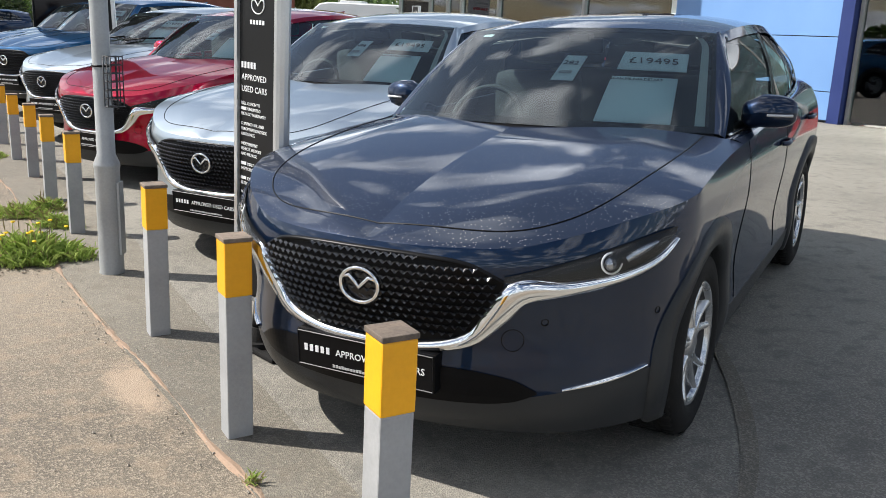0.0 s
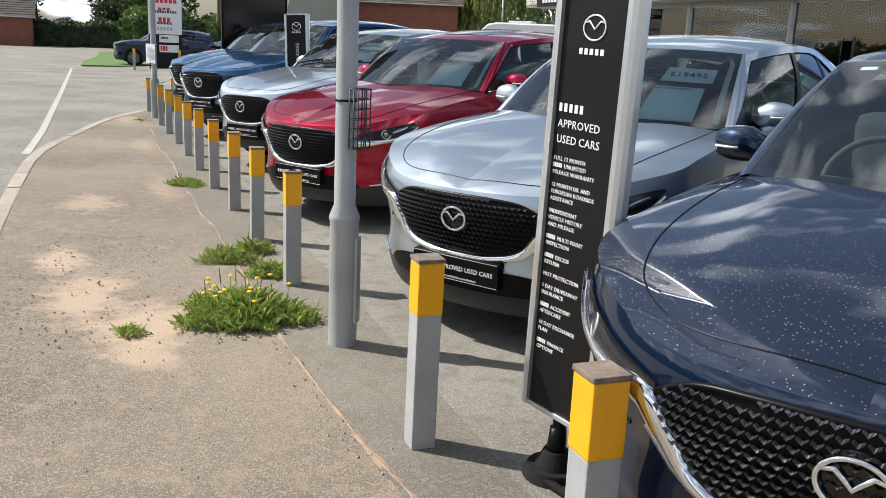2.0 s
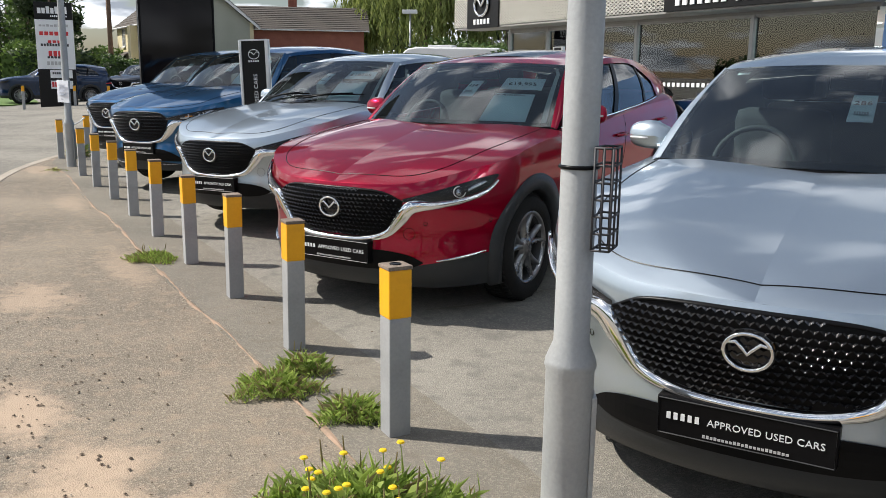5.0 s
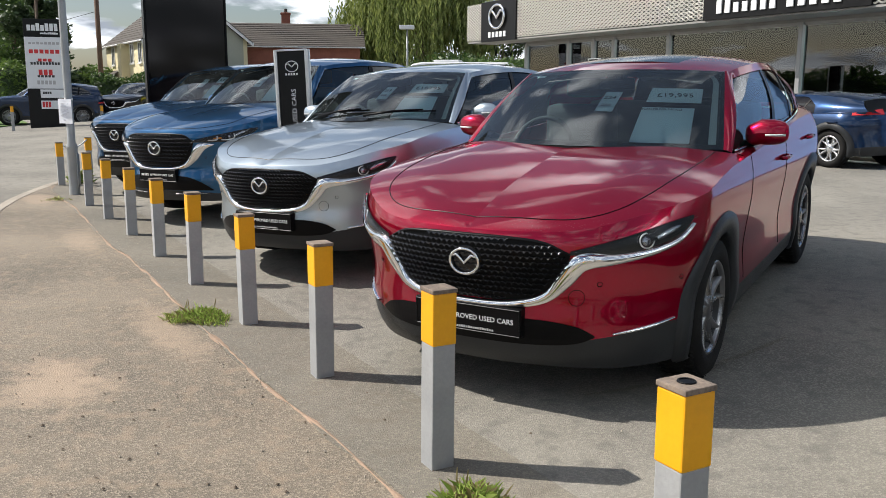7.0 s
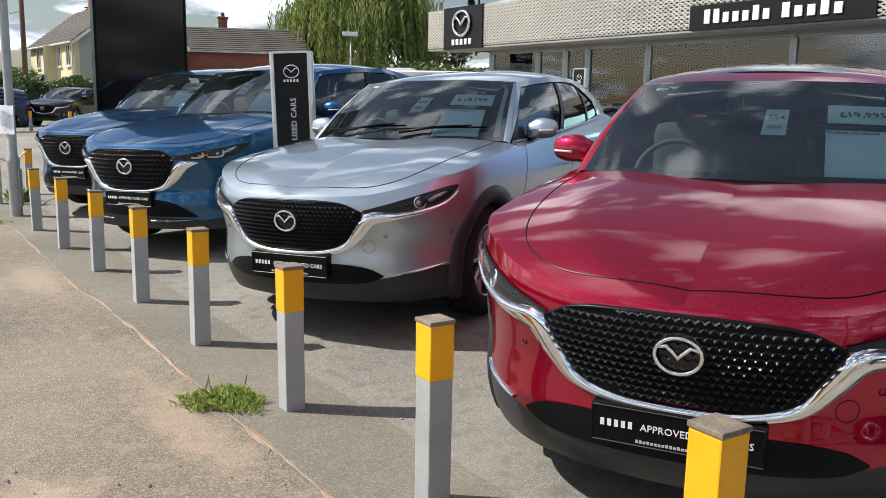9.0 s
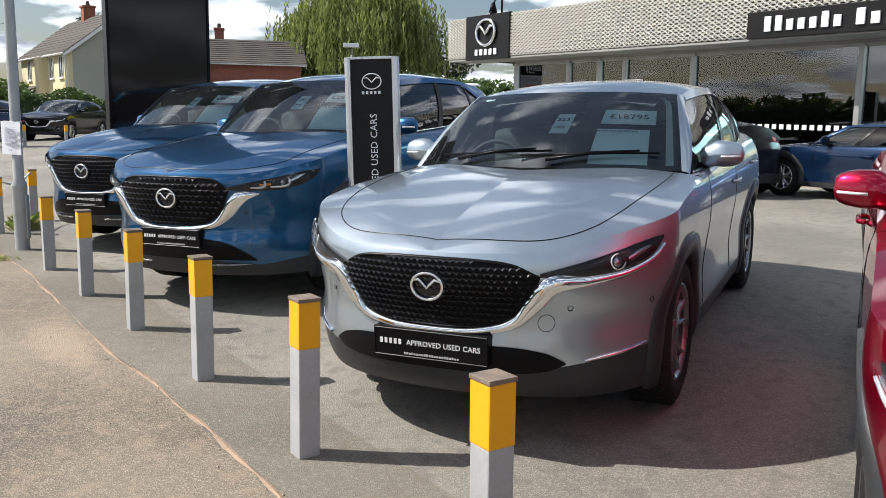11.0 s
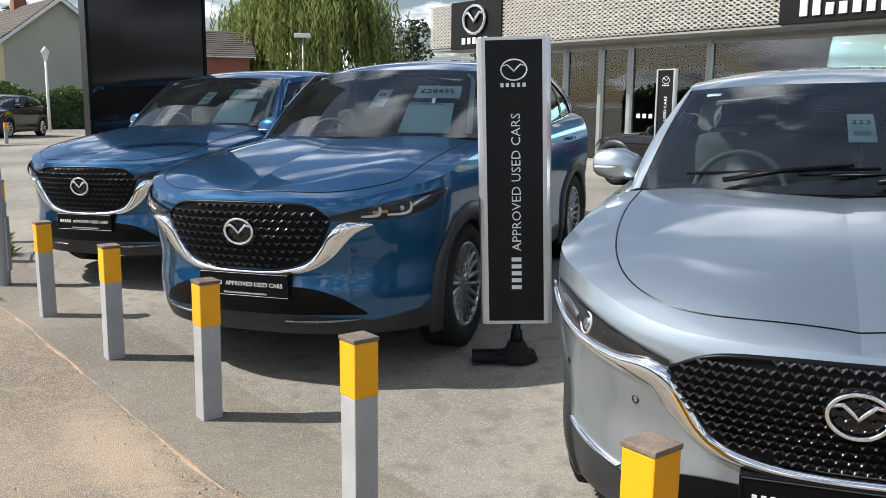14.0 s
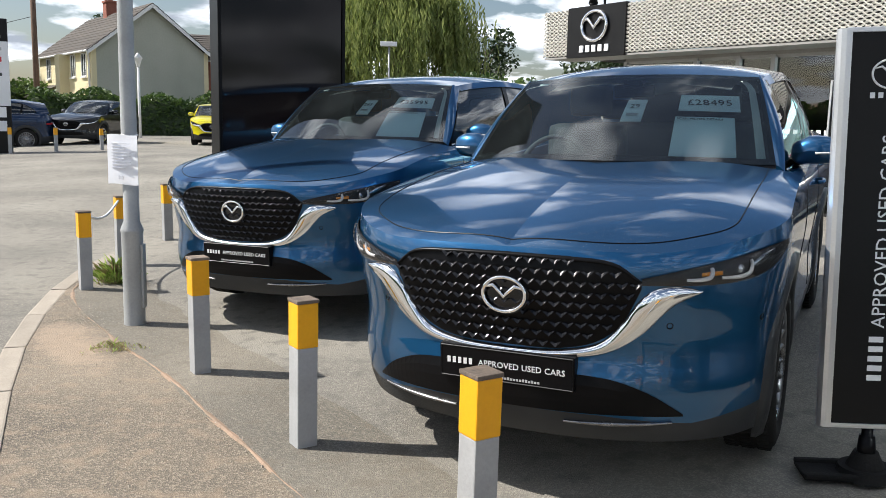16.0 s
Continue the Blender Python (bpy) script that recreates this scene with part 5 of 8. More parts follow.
    if detail > 0:
        # dashboard top, seats, wheel and rear shelf
        dash = []
        for i in range(-10, 11):
            u = i / 10
            e = screen(u * 0.97, 0.0)
            dash.append([e + Vector((0, 0.02, -0.03)), e + Vector((0, 0.20, -0.02 + 0.015 * math.cos(u * 9))), e + Vector((0, 0.42 - 0.25 * abs(u) ** 2, -0.05)), Vector((e.x, 1.75, zb0 - 0.30))])
        mesh_ob("dashboard", *grid(dash), M["interior"], root, True)
        for x in (-0.37, 0.37):
            sb_ = bmesh.new()
            zr_ = zb0 - 0.42
            box_bm(sb_, (x - 0.24, 2.18, zr_), (x + 0.24, 2.34, zr_ + 0.62), 0.06, Matrix.Translation((0, 0, 0)))
            box_bm(sb_, (x - 0.13, 2.28, zr_ + 0.66), (x + 0.13, 2.38, zr_ + 0.84), 0.04)
            box_bm(sb_, (x - 0.25, 1.75, zr_ - 0.06), (x + 0.25, 2.25, zr_ + 0.08), 0.05)
            part("front_seat", sb_, M["seat_cloth"], root, "", True)
        bm3 = bmesh.new()
        box_bm(bm3, (-0.62, 3.0, zb0 - 0.45), (0.62, 3.15, zb0 + 0.18), 0.05)
        for x in (-0.4, 0.4):
            box_bm(bm3, (x - 0.11, 3.05, zb0 + 0.2), (x + 0.11, 3.13, zb0 + 0.33), 0.03)
        part("rear_seat", bm3, M["seat_cloth"], root, "", True)
        # right-hand drive: the wheel is on the car's right, local -x
        cx_, cy_, cz_ = -0.37, 1.62, zb0 - 0.02
        tilt = Matrix.Translation((cx_, cy_, cz_)) @ pose(0, 0, 0, 66, 0, 0)
        ringp = [tilt @ Vector((0.185 * math.cos(2 * math.pi * k / 32), 0.185 * math.sin(2 * math.pi * k / 32), 0)) for k in range(32)]
        sw = [tube(ringp, 0.015, 6, True)]
        for an in (0.1, 3.04, 4.71):
            sw.append(tube([tilt @ Vector((0, 0, 0.02)), tilt @ Vector((0.18 * math.cos(an), 0.18 * math.sin(an), 0))], 0.018, 6))
        mesh_ob("steering_wheel", *merge(sw), M["interior"], root, True)
        pod = screen(0.0, 0.93)
        bm4 = bmesh.new()
        box_bm(bm4, (-0.11, pod.y + 0.04, pod.z - 0.10), (0.11, pod.y + 0.07, pod.z - 0.03), 0.012)
        box_bm(bm4, (-0.05, pod.y + 0.01, pod.z - 0.045), (0.05, pod.y + 0.10, pod.z - 0.005), 0.01)
        part("rear_view_mirror", bm4, M["trim_black"], root)
        lining = []
        for i in range(0, 21):
            t = i / 20
            yc = ry0 + 0.03 + (ry1 - ry0 - 0.06) * t
            lining.append([Vector((x, yc, soft_table(roofc, yc) - 0.045 - 0.05 * (x / 0.5) ** 2)) for x in (-0.5, -0.25, 0, 0.25, 0.5)])
        mesh_ob("roof_lining", *grid(lining), M["headliner"], root, True)
    if detail > 1:
        # pale lining of the sunlit screen pillar, curving into the roof at the top
        rows7 = []
        for j in range(15):
            vv = 0.05 + 0.90 * j / 14
            curl = 0.05 * max(0.0, (vv - 0.80) / 0.15) ** 2
            rows7.append([screen(0.95 - 0.055 * k / 2 - curl, vv) + Vector((0, 0.02 + 0.03 * k / 2, -0.014)) for k in range(3)])
        mesh_ob("pillar_lining", *grid(rows7), M["pillar_trim"], root, True)
        tab = [[screen(-0.86 + 0.10 * i / 3, 0.90 + 0.035 * j) + Vector((0, 0.008, -0.006)) for j in range(2)] for i in range(4)]
        mesh_ob("screen_sticker", *grid(tab), M["price_card"], root)
    add_wheels(root, spec)
    if roof_glass:
        rows5 = []
        for i in range(9):
            yc = ry0 + 0.22 + 0.72 * i / 8
            rows5.append([Vector((x, yc + 0.06 * (x / 0.5) ** 2, soft_table(roofc, yc) - 0.006 + 0.012 - 0.075 * abs(x / 0.6) ** 2.6)) for x in (-0.44, -0.3, -0.15, 0, 0.15, 0.3, 0.44)])
        mesh_ob("sunroof", *grid(rows5), M["black_gloss"], root, True)
    if detail > 1:
        ant = bmesh.new()
        cyl_bm(ant, (0, ry1 - 0.25, soft_table(roofc, ry1 - 0.25) - 0.01), (0, ry1 - 0.08, soft_table(roofc, ry1 - 0.1) + 0.06), 0.035, 0.006, 8)
        part("roof_aerial", ant, paint_m, root, "", True)
    if wipers:
        wl_ = []
        for (ua, ub) in ((-0.55, 0.05), (0.15, 0.75)):
            a, b = screen(ua, 0.05) + Vector((0, -0.02, 0.02)), screen(ub, 0.16) + Vector((0, -0.02, 0.02))
            wl_.append(tube([a, a.lerp(b, 0.5) + Vector((0, -0.012, 0.012)), b], [0.011, 0.009, 0.006], 5))
            wl_.append(tube([screen(ua - 0.2, 0.10) + Vector((0, -0.012, 0.014)), b.lerp(a, 0.3), screen(ub + 0.12, 0.15) + Vector((0, -0.012, 0.014))], 0.006, 4))
        for k in (0, 2):
            mesh_ob("wiper", *merge(wl_[k:k + 2]), M["trim_black"], root, True)
    if plate:
        pz = spec["plate_z"]
        y0 = min(sh.at(0, pz, 0.0).y, sh.at(0.26, pz, 0.0).y)
        pb = bmesh.new()
        box_bm(pb, (-0.268, y0 - 0.016, pz - 0.066), (0.268, y0 + 0.05, pz + 0.064), 0.006)
        pl = part("number_plate", pb, M["trim_black"], root, "black dealer plate with white lettering")
        fr = [Vector((x, y0 - 0.017, z)) for x, z in ((-0.262, pz - 0.06), (0.262, pz - 0.06), (0.262, pz + 0.058), (-0.262, pz + 0.058))]
        mesh_ob("plate_frame", *tube(fr, 0.0022, 4, True), M["plastic"], pl)
        if detail > 1:
            base = Matrix.Translation((0, y0 - 0.0175, 0)) @ pose(0, 0, 0, 90, 0, 0)
            bars("plate_name", 5, 0.112, 0.023, M["white_print"], base @ Matrix.Translation((-0.235, pz - 0.008, 0)), pl, 0.42, 3)
            words("plate_lettering", "APPROVED USED CARS", 0.0325, M["white_print"], base @ Matrix.Translation((-0.108, pz - 0.008, 0)), pl, 1.02, 0.001)
            bars("plate_address", 22, 0.26, 0.010, M["grey_print"], base @ Matrix.Translation((-0.12, pz - 0.05, 0)), pl, 0.3, 5)
    # cards behind the screen
    if price or number:
        def card(u0, u1, v0, v1, nm, lab):
            p0, p1, p2 = screen(u0, v0), screen(u1, v0), screen(u0, v1)
            inward = Vector((0, 0.02, -0.016))
            rr6 = [[screen(u0 + (u1 - u0) * i / 4, v0 + (v1 - v0) * j / 4) + inward for j in range(5)] for i in range(5)]
            back6 = [[p + Vector((0, 0.003, -0.002)) for p in r_] for r_ in rr6]
            o = mesh_ob(nm, *merge([grid(rr6), grid(back6)]), M["price_card"], root, False, lab)
            x = (screen(u1, (v0 + v1) / 2) - screen(u0, (v0 + v1) / 2))
            wdt = x.length
            x.normalize()
            y = (screen((u0 + u1) / 2, v1) - screen((u0 + u1) / 2, v0)).normalized()
            y = (y - x * y.dot(x)).normalized()
            z = x.cross(y)
            ctr = screen((u0 + u1) / 2, (v0 + v1) / 2) + inward
            return o, Matrix.Translation(ctr + z * 0.006) @ Matrix((x, y, z)).transposed().to_4x4(), wdt, (screen(u0, v1) - screen(u0, v0)).length
        if number is not None:
            o, fm, wdt, hgt = card(0.04, 0.185, 0.40, 0.66, "stock_card", "small card with a stock number")
            if number:
                letters("stock_number", number, min(hgt * 0.42, wdt * 0.5), M["dark_print"], fm @ Matrix.Translation((0, hgt * 0.06, 0)), o, "CENTER", 0.0008)
            bars("stock_print", 6, wdt * 0.6, hgt * 0.1, M["grey_print"], fm @ Matrix.Translation((-wdt * 0.3, -hgt * 0.3, 0)), o)
        o, fm, wdt, hgt = card(0.42, 0.83, 0.53, 0.73, "price_card", "pale card with the price")
        if price and price != "-":
            letters("price", price, min(hgt * 0.6, wdt * 1.45 / len(price)), M["dark_print"], fm @ Matrix.Translation((0, -hgt * 0.19, 0)), o, "CENTER", 0.0008, 1.05)
        else:
            bars("price", 6, wdt * 0.6, hgt * 0.5, M["dark_print"], fm @ Matrix.Translation((-wdt * 0.3, -hgt * 0.22, 0)), o, 0.35)
        o, fm, wdt, hgt = card(0.41, 0.79, 0.08, 0.46, "details_card", "pale card inviting to scan for details")
        letters("details_lettering", "SCAN ME FOR DETAILS", wdt * 0.072, M["dark_print"], fm @ Matrix.Translation((0, hgt * 0.36, 0)), o, "CENTER", 0.0008)
    return root


def lathe_disc(rx, ry, depth):
    """A shallow domed oval facing local +z."""
    rows = []
    for j in range(5):
        k = math.cos(math.pi / 2 * j / 4)
        rows.append([Vector((rx * k * math.cos(2 * math.pi * i / 32), ry * k * math.sin(2 * math.pi * i / 32), depth * math.sin(math.pi / 2 * j / 4) * 0.6)) for i in range(33)])
    return grid(rows)


def park(root, x, y, turn, flat_ground=False):
    """Stand a car with its nose at x, y and its tail along the heading, on the slope of the yard."""
    a = radians(turn)
    back = Vector((math.sin(a), math.cos(a), 0))
    left = Vector((math.cos(a), -math.sin(a), 0))
    zf, zr = [rise(*(Vector((x, y, 0)) + back * k).xy) for k in (0.9, 3.55)]
    if flat_ground:
        zf = zr = rise(x, y)
    yv = Vector((back.x, back.y, (zr - zf) / 2.65)).normalized()
    zl = (rise(x + left.x * 0.8 + back.x * 2, y + left.y * 0.8 + back.y * 2) - rise(x - left.x * 0.8 + back.x * 2, y - left.y * 0.8 + back.y * 2)) / 1.6
    xv = Vector((left.x, left.y, 0 if flat_ground else zl))
    zv = xv.cross(yv).normalized()
    xv = yv.cross(zv).normalized()
    m = Matrix((xv, yv, zv)).transposed().to_4x4()
    root.matrix_basis = Matrix.Translation((x, y, zf - (zr - zf) / 2.65 * 0.9)) @ m


HEAD = 28.5
ROWCARS = [
    ("car", CROSS, "navy", "navy blue crossover with rain-spotted bonnet and chrome grille bar", -0.225, 2.655, HEAD, dict(price="£19495", number="282")),
    ("car", CROSS, "silver", "silver crossover with black plastic arches, parked facing the posts", -1.435, 5.145, HEAD, dict(price="£19495", number="286")),
    ("car", CROSS_DARK, "red", "deep red crossover with glass sunroof and dusty bonnet", -3.16, 7.685, HEAD, dict(price="£19,995", number="224", roof_glass=True)),
    ("car", CROSS_DARK, "silver", "pale silver crossover with wipers parked high on the screen", -4.68, 10.14, HEAD, dict(price="£18795", number="223", wipers=True)),
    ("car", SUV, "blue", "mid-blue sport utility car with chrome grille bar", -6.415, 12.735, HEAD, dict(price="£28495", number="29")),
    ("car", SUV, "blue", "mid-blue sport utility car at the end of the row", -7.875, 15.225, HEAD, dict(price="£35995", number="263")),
]
for nm, sp, col, lab, cx, cy, hd, kw in ROWCARS:
    park(build_car(nm, sp, col, lab, **kw), cx, cy, hd)


# ---- posts along the row ----
def bollard(x, y, hole=False, lean=0.0, h=0.69):
    root = empty("bollard", pose(x, y, 0.0, lean, lean * 0.6, 31), "square grey steel post with yellow top band and dark cap", "bollard", "posts along the footway")
    w = 0.048
    box("post", (-w, -w, -0.1), (w, w, h - 0.205), M["post_grey"], root, 0.006)
    box("yellow_band", (-w - 0.002, -w - 0.002, h - 0.207), (w + 0.002, w + 0.002, h - 0.008), M["yellow"], root, 0.006)
    bm = bmesh.new()
    box_bm(bm, (-w - 0.005, -w - 0.005, h - 0.008), (w + 0.005, w + 0.005, h + 0.008), 0.004)
    part("cap", bm, M["cap"], root)
    if hole:
        v, f = tube([(0.022 * math.cos(2 * math.pi * k / 16), 0.022 * math.sin(2 * math.pi * k / 16), h + 0.009) for k in range(16)], 0.003, 5, True)
        mesh_ob("cap_eye", v, f, M["trim_black"], root, True)
        mesh_ob("cap_hole", *lathe_disc(0.02, 0.02, 0.003), M["trim_black"], root).location = (0, 0, h + 0.008)
    return root


for i, (bx, by, bh) in enumerate([(-0.125, 2.05, 0.76), (-0.742, 2.978, 0.755), (-1.377, 4.008, 0.738), (-2.604, 5.978, 0.712), (-3.274, 7.053, 0.70), (-3.907, 8.093, 0.682), (-4.542, 9.064, 0.68), (-5.222, 10.142, 0.683),
                                  (-5.885, 11.206, 0.672), (-6.568, 12.30, 0.662), (-7.254, 13.351, 0.664), (-7.958, 14.44, 0.658), (-9.40, 16.70, 0.64), (-9.46, 17.8, 0.66), (-9.40, 19.2, 0.66)]):
    bollard(bx, by, i == 3, random.uniform(-0.5, 0.5), bh)


def lamp_post(x, y, height, label, notice=False, cage=False):
    root = empty("street_lamp_post", pose(x, y, 0), label, "lamp post", "lamp posts")
    prof = [(0.073, -0.2), (0.075, 0.0), (0.071, 0.02), (0.071, 0.635), (0.076, 0.65), (0.074, 0.665), (0.052, 0.72), (0.050, 2.0), (0.040, height)]
    rows = [[Vector((r * math.cos(2 * math.pi * k / 24), r * math.sin(2 * math.pi * k / 24), z)) for k in range(25)] for r, z in prof]
    mesh_ob("column", *grid(rows), M["steel_grey"], root, True)
    box("access_door", (-0.036, -0.0785, 0.12), (0.036, -0.063, 0.56), M["steel_grey"], root, 0.004, pose(0, 0, 0, 0, 0, 90))
    v, f = tube([(0, 0, height - 0.02), (-0.3, -0.18, height + 0.12), (-0.9, -0.55, height + 0.18)], [0.04, 0.035, 0.03], 8)
    mesh_ob("bracket", v, f, M["steel_grey"], root, True)
    bm = bmesh.new()
    box_bm(bm, (-0.3, -0.11, -0.05), (0.3, 0.11, 0.05), 0.04, Matrix.Translation((-1.1, -0.68, height + 0.18)) @ pose(0, 0, 0, 0, 0, 31))
    part("lantern", bm, M["steel_grey"], root)
    return root


lp_a = lamp_post(-1.99, 5.02, 5.6, "grey steel lamp post with a wire cage strapped to it")
lp_b = lamp_post(-8.66, 15.55, 5.6, "grey steel lamp post with a paper notice tied to it")


def wire_cage():
    """A small litter-bin cage of bent wire on the lamp post."""
    root = empty("wire_cage", pose(-1.99, 5.02, 1.0, 0, 0, -20), "small rusty wire mesh cage strapped to the lamp post", "cage")
    w, dpt, h = 0.05, 0.05, 0.28
    x0 = 0.055
    wires = []
    for k in range(7):
        z = -0.0 + h * k / 6
        wires.append(tube([(x0, -dpt, z), (x0 + w, -dpt, z), (x0 + w, dpt, z), (x0, dpt, z)], 0.0035, 5, True))
    for xx, yy in [(x0, -dpt), (x0 + w / 2, -dpt), (x0 + w, -dpt), (x0 + w, 0), (x0 + w, dpt), (x0 + w / 2, dpt), (x0, dpt)]:
        wires.append(tube([(xx, yy, 0), (xx, yy, h)], 0.0035, 5))
    for k in range(3):
        wires.append(tube([(x0, -dpt + dpt * k, 0.0), (x0 + w, -dpt + dpt * k, 0.0)], 0.0035, 5))
    for wire in wires:
        mesh_ob("wire", *wire, M["dark_print"], root, True)
    ring = [(0.053 * math.cos(2 * math.pi * k / 20), 0.053 * math.sin(2 * math.pi * k / 20), h * 0.8) for k in range(20)]
    mesh_ob("strap", *tube(ring, 0.006, 5, True), M["trim_black"], root, True)


wire_cage()


def notice():
    root = empty("notice", pose(-8.66, 15.55, 0.97, 0, 0, -30), "white printed paper notice in a sleeve tied to the lamp post", "notice")
    rows = [[Vector((-0.125 + 0.25 * i / 6, -0.062 - 0.012 * math.cos(3 * i / 6), 0.33 * j / 5 + 0.004 * math.sin(i))) for j in range(6)] for i in range(7)]
    back = [[p + Vector((0, 0.003, 0)) for p in r] for r in rows]
    mesh_ob("sheet", *merge([grid(rows), grid(back)]), M["paper"], root, True)
    bm = bmesh.new()
    for k in range(9):
        box_bm(bm, (-0.085, -0.0765, 0.27 - k * 0.02), (0.085 - 0.05 * (k % 3 == 2), -0.070, 0.274 - k * 0.02))
    box_bm(bm, (-0.02, -0.082, 0.035), (0.02, -0.077, 0.06))
    part("print", bm, M["notice_print"], root)
    tie = [(0.052 * math.cos(2 * math.pi * k / 20), 0.052 * math.sin(2 * math.pi * k / 20), 0.325 + 0.006 * math.sin(k)) for k in range(20)]
    mesh_ob("cable_tie", *tube(tie, 0.006, 5, True), M["white_print"], root, True)


notice()
# rope sagging from the corner post to the next one
rp = [Vector((-9.40, 16.70, 0.62)).lerp(Vector((-9.46, 17.8, 0.64)), k / 12) - Vector((0, 0, 0.10 * math.sin(math.pi * k / 12))) for k in range(13)]
tagged(mesh_ob("rope", *tube(rp, 0.012, 6), M["white_print"], None, True), "grubby white rope strung between two posts", "rope")


# ---- free-standing signs between the cars ----
def swing_sign(p, heading, width, z0, z1, lean, kind, label, tongue=0):
    """A double-sided banner sign: rounded aluminium side rails, a black panel, a spring foot on a rubber base."""
    x = Vector((heading[0], heading[1], 0)).normalized()
    m = face_frame((p[0], p[1], rise(p[0], p[1])), x) @ pose(0, 0, 0, 0, 0, lean)
    root = empty("banner_sign", m, label, "sign", "banner signs between the cars")
    h, w = z1 - z0, width / 2
    rail = 0.045
    box("panel", (-w + rail * 0.6, z0 + 0.012, -0.018), (w - rail * 0.6, z1 - 0.012, 0.018), M["black_panel"], root)
    for sgn in (-1, 1):
        v, f = [], []
        ring = []
        n = 14
        pr = [(0.0, -0.034), (0.020, -0.034), (0.036, -0.026), (0.045, -0.010), (0.045, 0.010), (0.036, 0.026), (0.020, 0.034), (0.0, 0.034)]
        rows = [[Vector((sgn * (w - rail + a), yy, b)) for a, b in pr + pr[:1]] for yy in (z0, z1)]
        vf = grid(rows)
        caps = ([Vector((sgn * (w - rail + a), yy, b)) for yy in (z0, z1) for a, b in pr], [tuple(range(8)), tuple(range(8, 16))])
        mesh_ob("side_rail", *merge([vf, caps]), M["alu"], root)
    box("top_rail", (-w + 0.03, z1 - 0.014, -0.026), (w - 0.03, z1 + 0.004, 0.026), M["alu"], root, 0.003)
    box("bottom_rail", (-w + 0.03, z0 - 0.004, -0.026), (w - 0.03, z0 + 0.014, 0.026), M["alu"], root, 0.003)
    bm = bmesh.new()
    cyl_bm(bm, (0, 0.05, 0), (0, z0, 0), 0.022, 0.022, 12)
    cyl_bm(bm, (0, 0.06, 0), (0, z0 - 0.04, 0), 0.04, 0.03, 12)
    part("spring_post", bm, M["trim_black"], root, "", True)
    bm = bmesh.new()
    cyl_bm(bm, (0, 0.0, 0), (0, 0.04, 0), 0.115, 0.10, 32)
    cyl_bm(bm, (0, 0.035, 0), (0, 0.10, 0), 0.075, 0.045, 24)
    part("rubber_base", bm, M["rubber"], root)
    if tongue:
        # flat tongue that a wheel can stand on, with raised edges
        bm = bmesh.new()
        lo, hi = sorted((tongue * 0.05, tongue * 0.25))
        box_bm(bm, (lo, 0.0, -0.085), (hi, 0.016, 0.085), 0.006)
        for e in (-0.08, 0.08):
            box_bm(bm, (lo, 0.010, e - 0.014), (hi, 0.030, e + 0.014), 0.006)
        part("wheel_tongue", bm, M["rubber"], root)
    front = Matrix.Translation((0, 0, 0.0185))
    if kind == "list":
        emblem("sign_emblem", 0.098, 0.080, M["white_print"], front @ Matrix.Translation((0, z1 - 0.22, 0)), root, 0.001, 0.06)
        bars("sign_name", 5, 0.12, 0.019, M["white_print"], front @ Matrix.Translation((-0.06, z1 - 0.305, 0)), root, 0.4)
        y = z1 - 0.495
        x0 = -w + 0.062
        bars("sign_heading_name", 5, 0.125, 0.027, M["white_print"], front @ Matrix.Translation((x0, y, 0)), root, 0.42, 2)
        words("sign_heading", "APPROVED", 0.038, M["white_print"], front @ Matrix.Translation((x0, y - 0.052, 0)), root, 1.08)
        words("sign_heading", "USED CARS", 0.038, M["white_print"], front @ Matrix.Translation((x0, y - 0.104, 0)), root, 1.08)
        y -= 0.163
        groups = [["FULL 12 MONTH", "# UNLIMITED", "MILEAGE WARRANTY"], ["12 MONTH UK AND", "EUROPEAN ROADSIDE", "ASSISTANCE"], ["INDEPENDENT", "VEHICLE HISTORY", "AND MILEAGE"],
                  ["# MULTI POINT", "INSPECTION"], ["# EXCESS", "RETURN"], ["MOT PROTECTION"], ["5 DAY DRIVEAWAY", "INSURANCE"], ["# ACCIDENT", "AFTERCARE"], ["30 DAY EXCHANGE", "PLAN"], ["# FINANCE", "OPTIONS"]]
        for grp in groups:
            for ln in grp:
                xx = x0 - 0.005
                if ln[0] == "#":
                    bars("sign_line_name", 5, 0.047, 0.0142, M["white_print"], front @ Matrix.Translation((xx, y, 0)), root, 0.3, 7)
                    xx += 0.054
                    ln = ln[2:]
                letters("sign_line", ln, 0.0198, M["white_print"], front @ Matrix.Translation((xx, y, 0)), root, spacing=1.06)
                y -= 0.0235
            y -= 0.0205
    else:
        emblem("sign_emblem", 0.135, 0.11, M["white_print"], front @ Matrix.Translation((0, z1 - 0.165, 0)), root, 0.001, 0.06)
        bars("sign_name", 5, 0.145, 0.021, M["white_print"], front @ Matrix.Translation((-0.072, z1 - 0.255, 0)), root, 0.4)
        up = front @ Matrix.Translation((0.03, z0 + 0.19, 0)) @ pose(0, 0, 0, 0, 0, 90)
        k = (z1 - z0) / 1.72
        bars("sign_heading_name", 5, 0.215 * k, 0.053, M["white_print"], up, root, 0.42, 2)
        words("sign_heading", "APPROVED USED CARS", 0.079 * k, M["white_print"], up @ Matrix.Translation((0.235 * k, 0, 0)), root, 1.02)
    return root


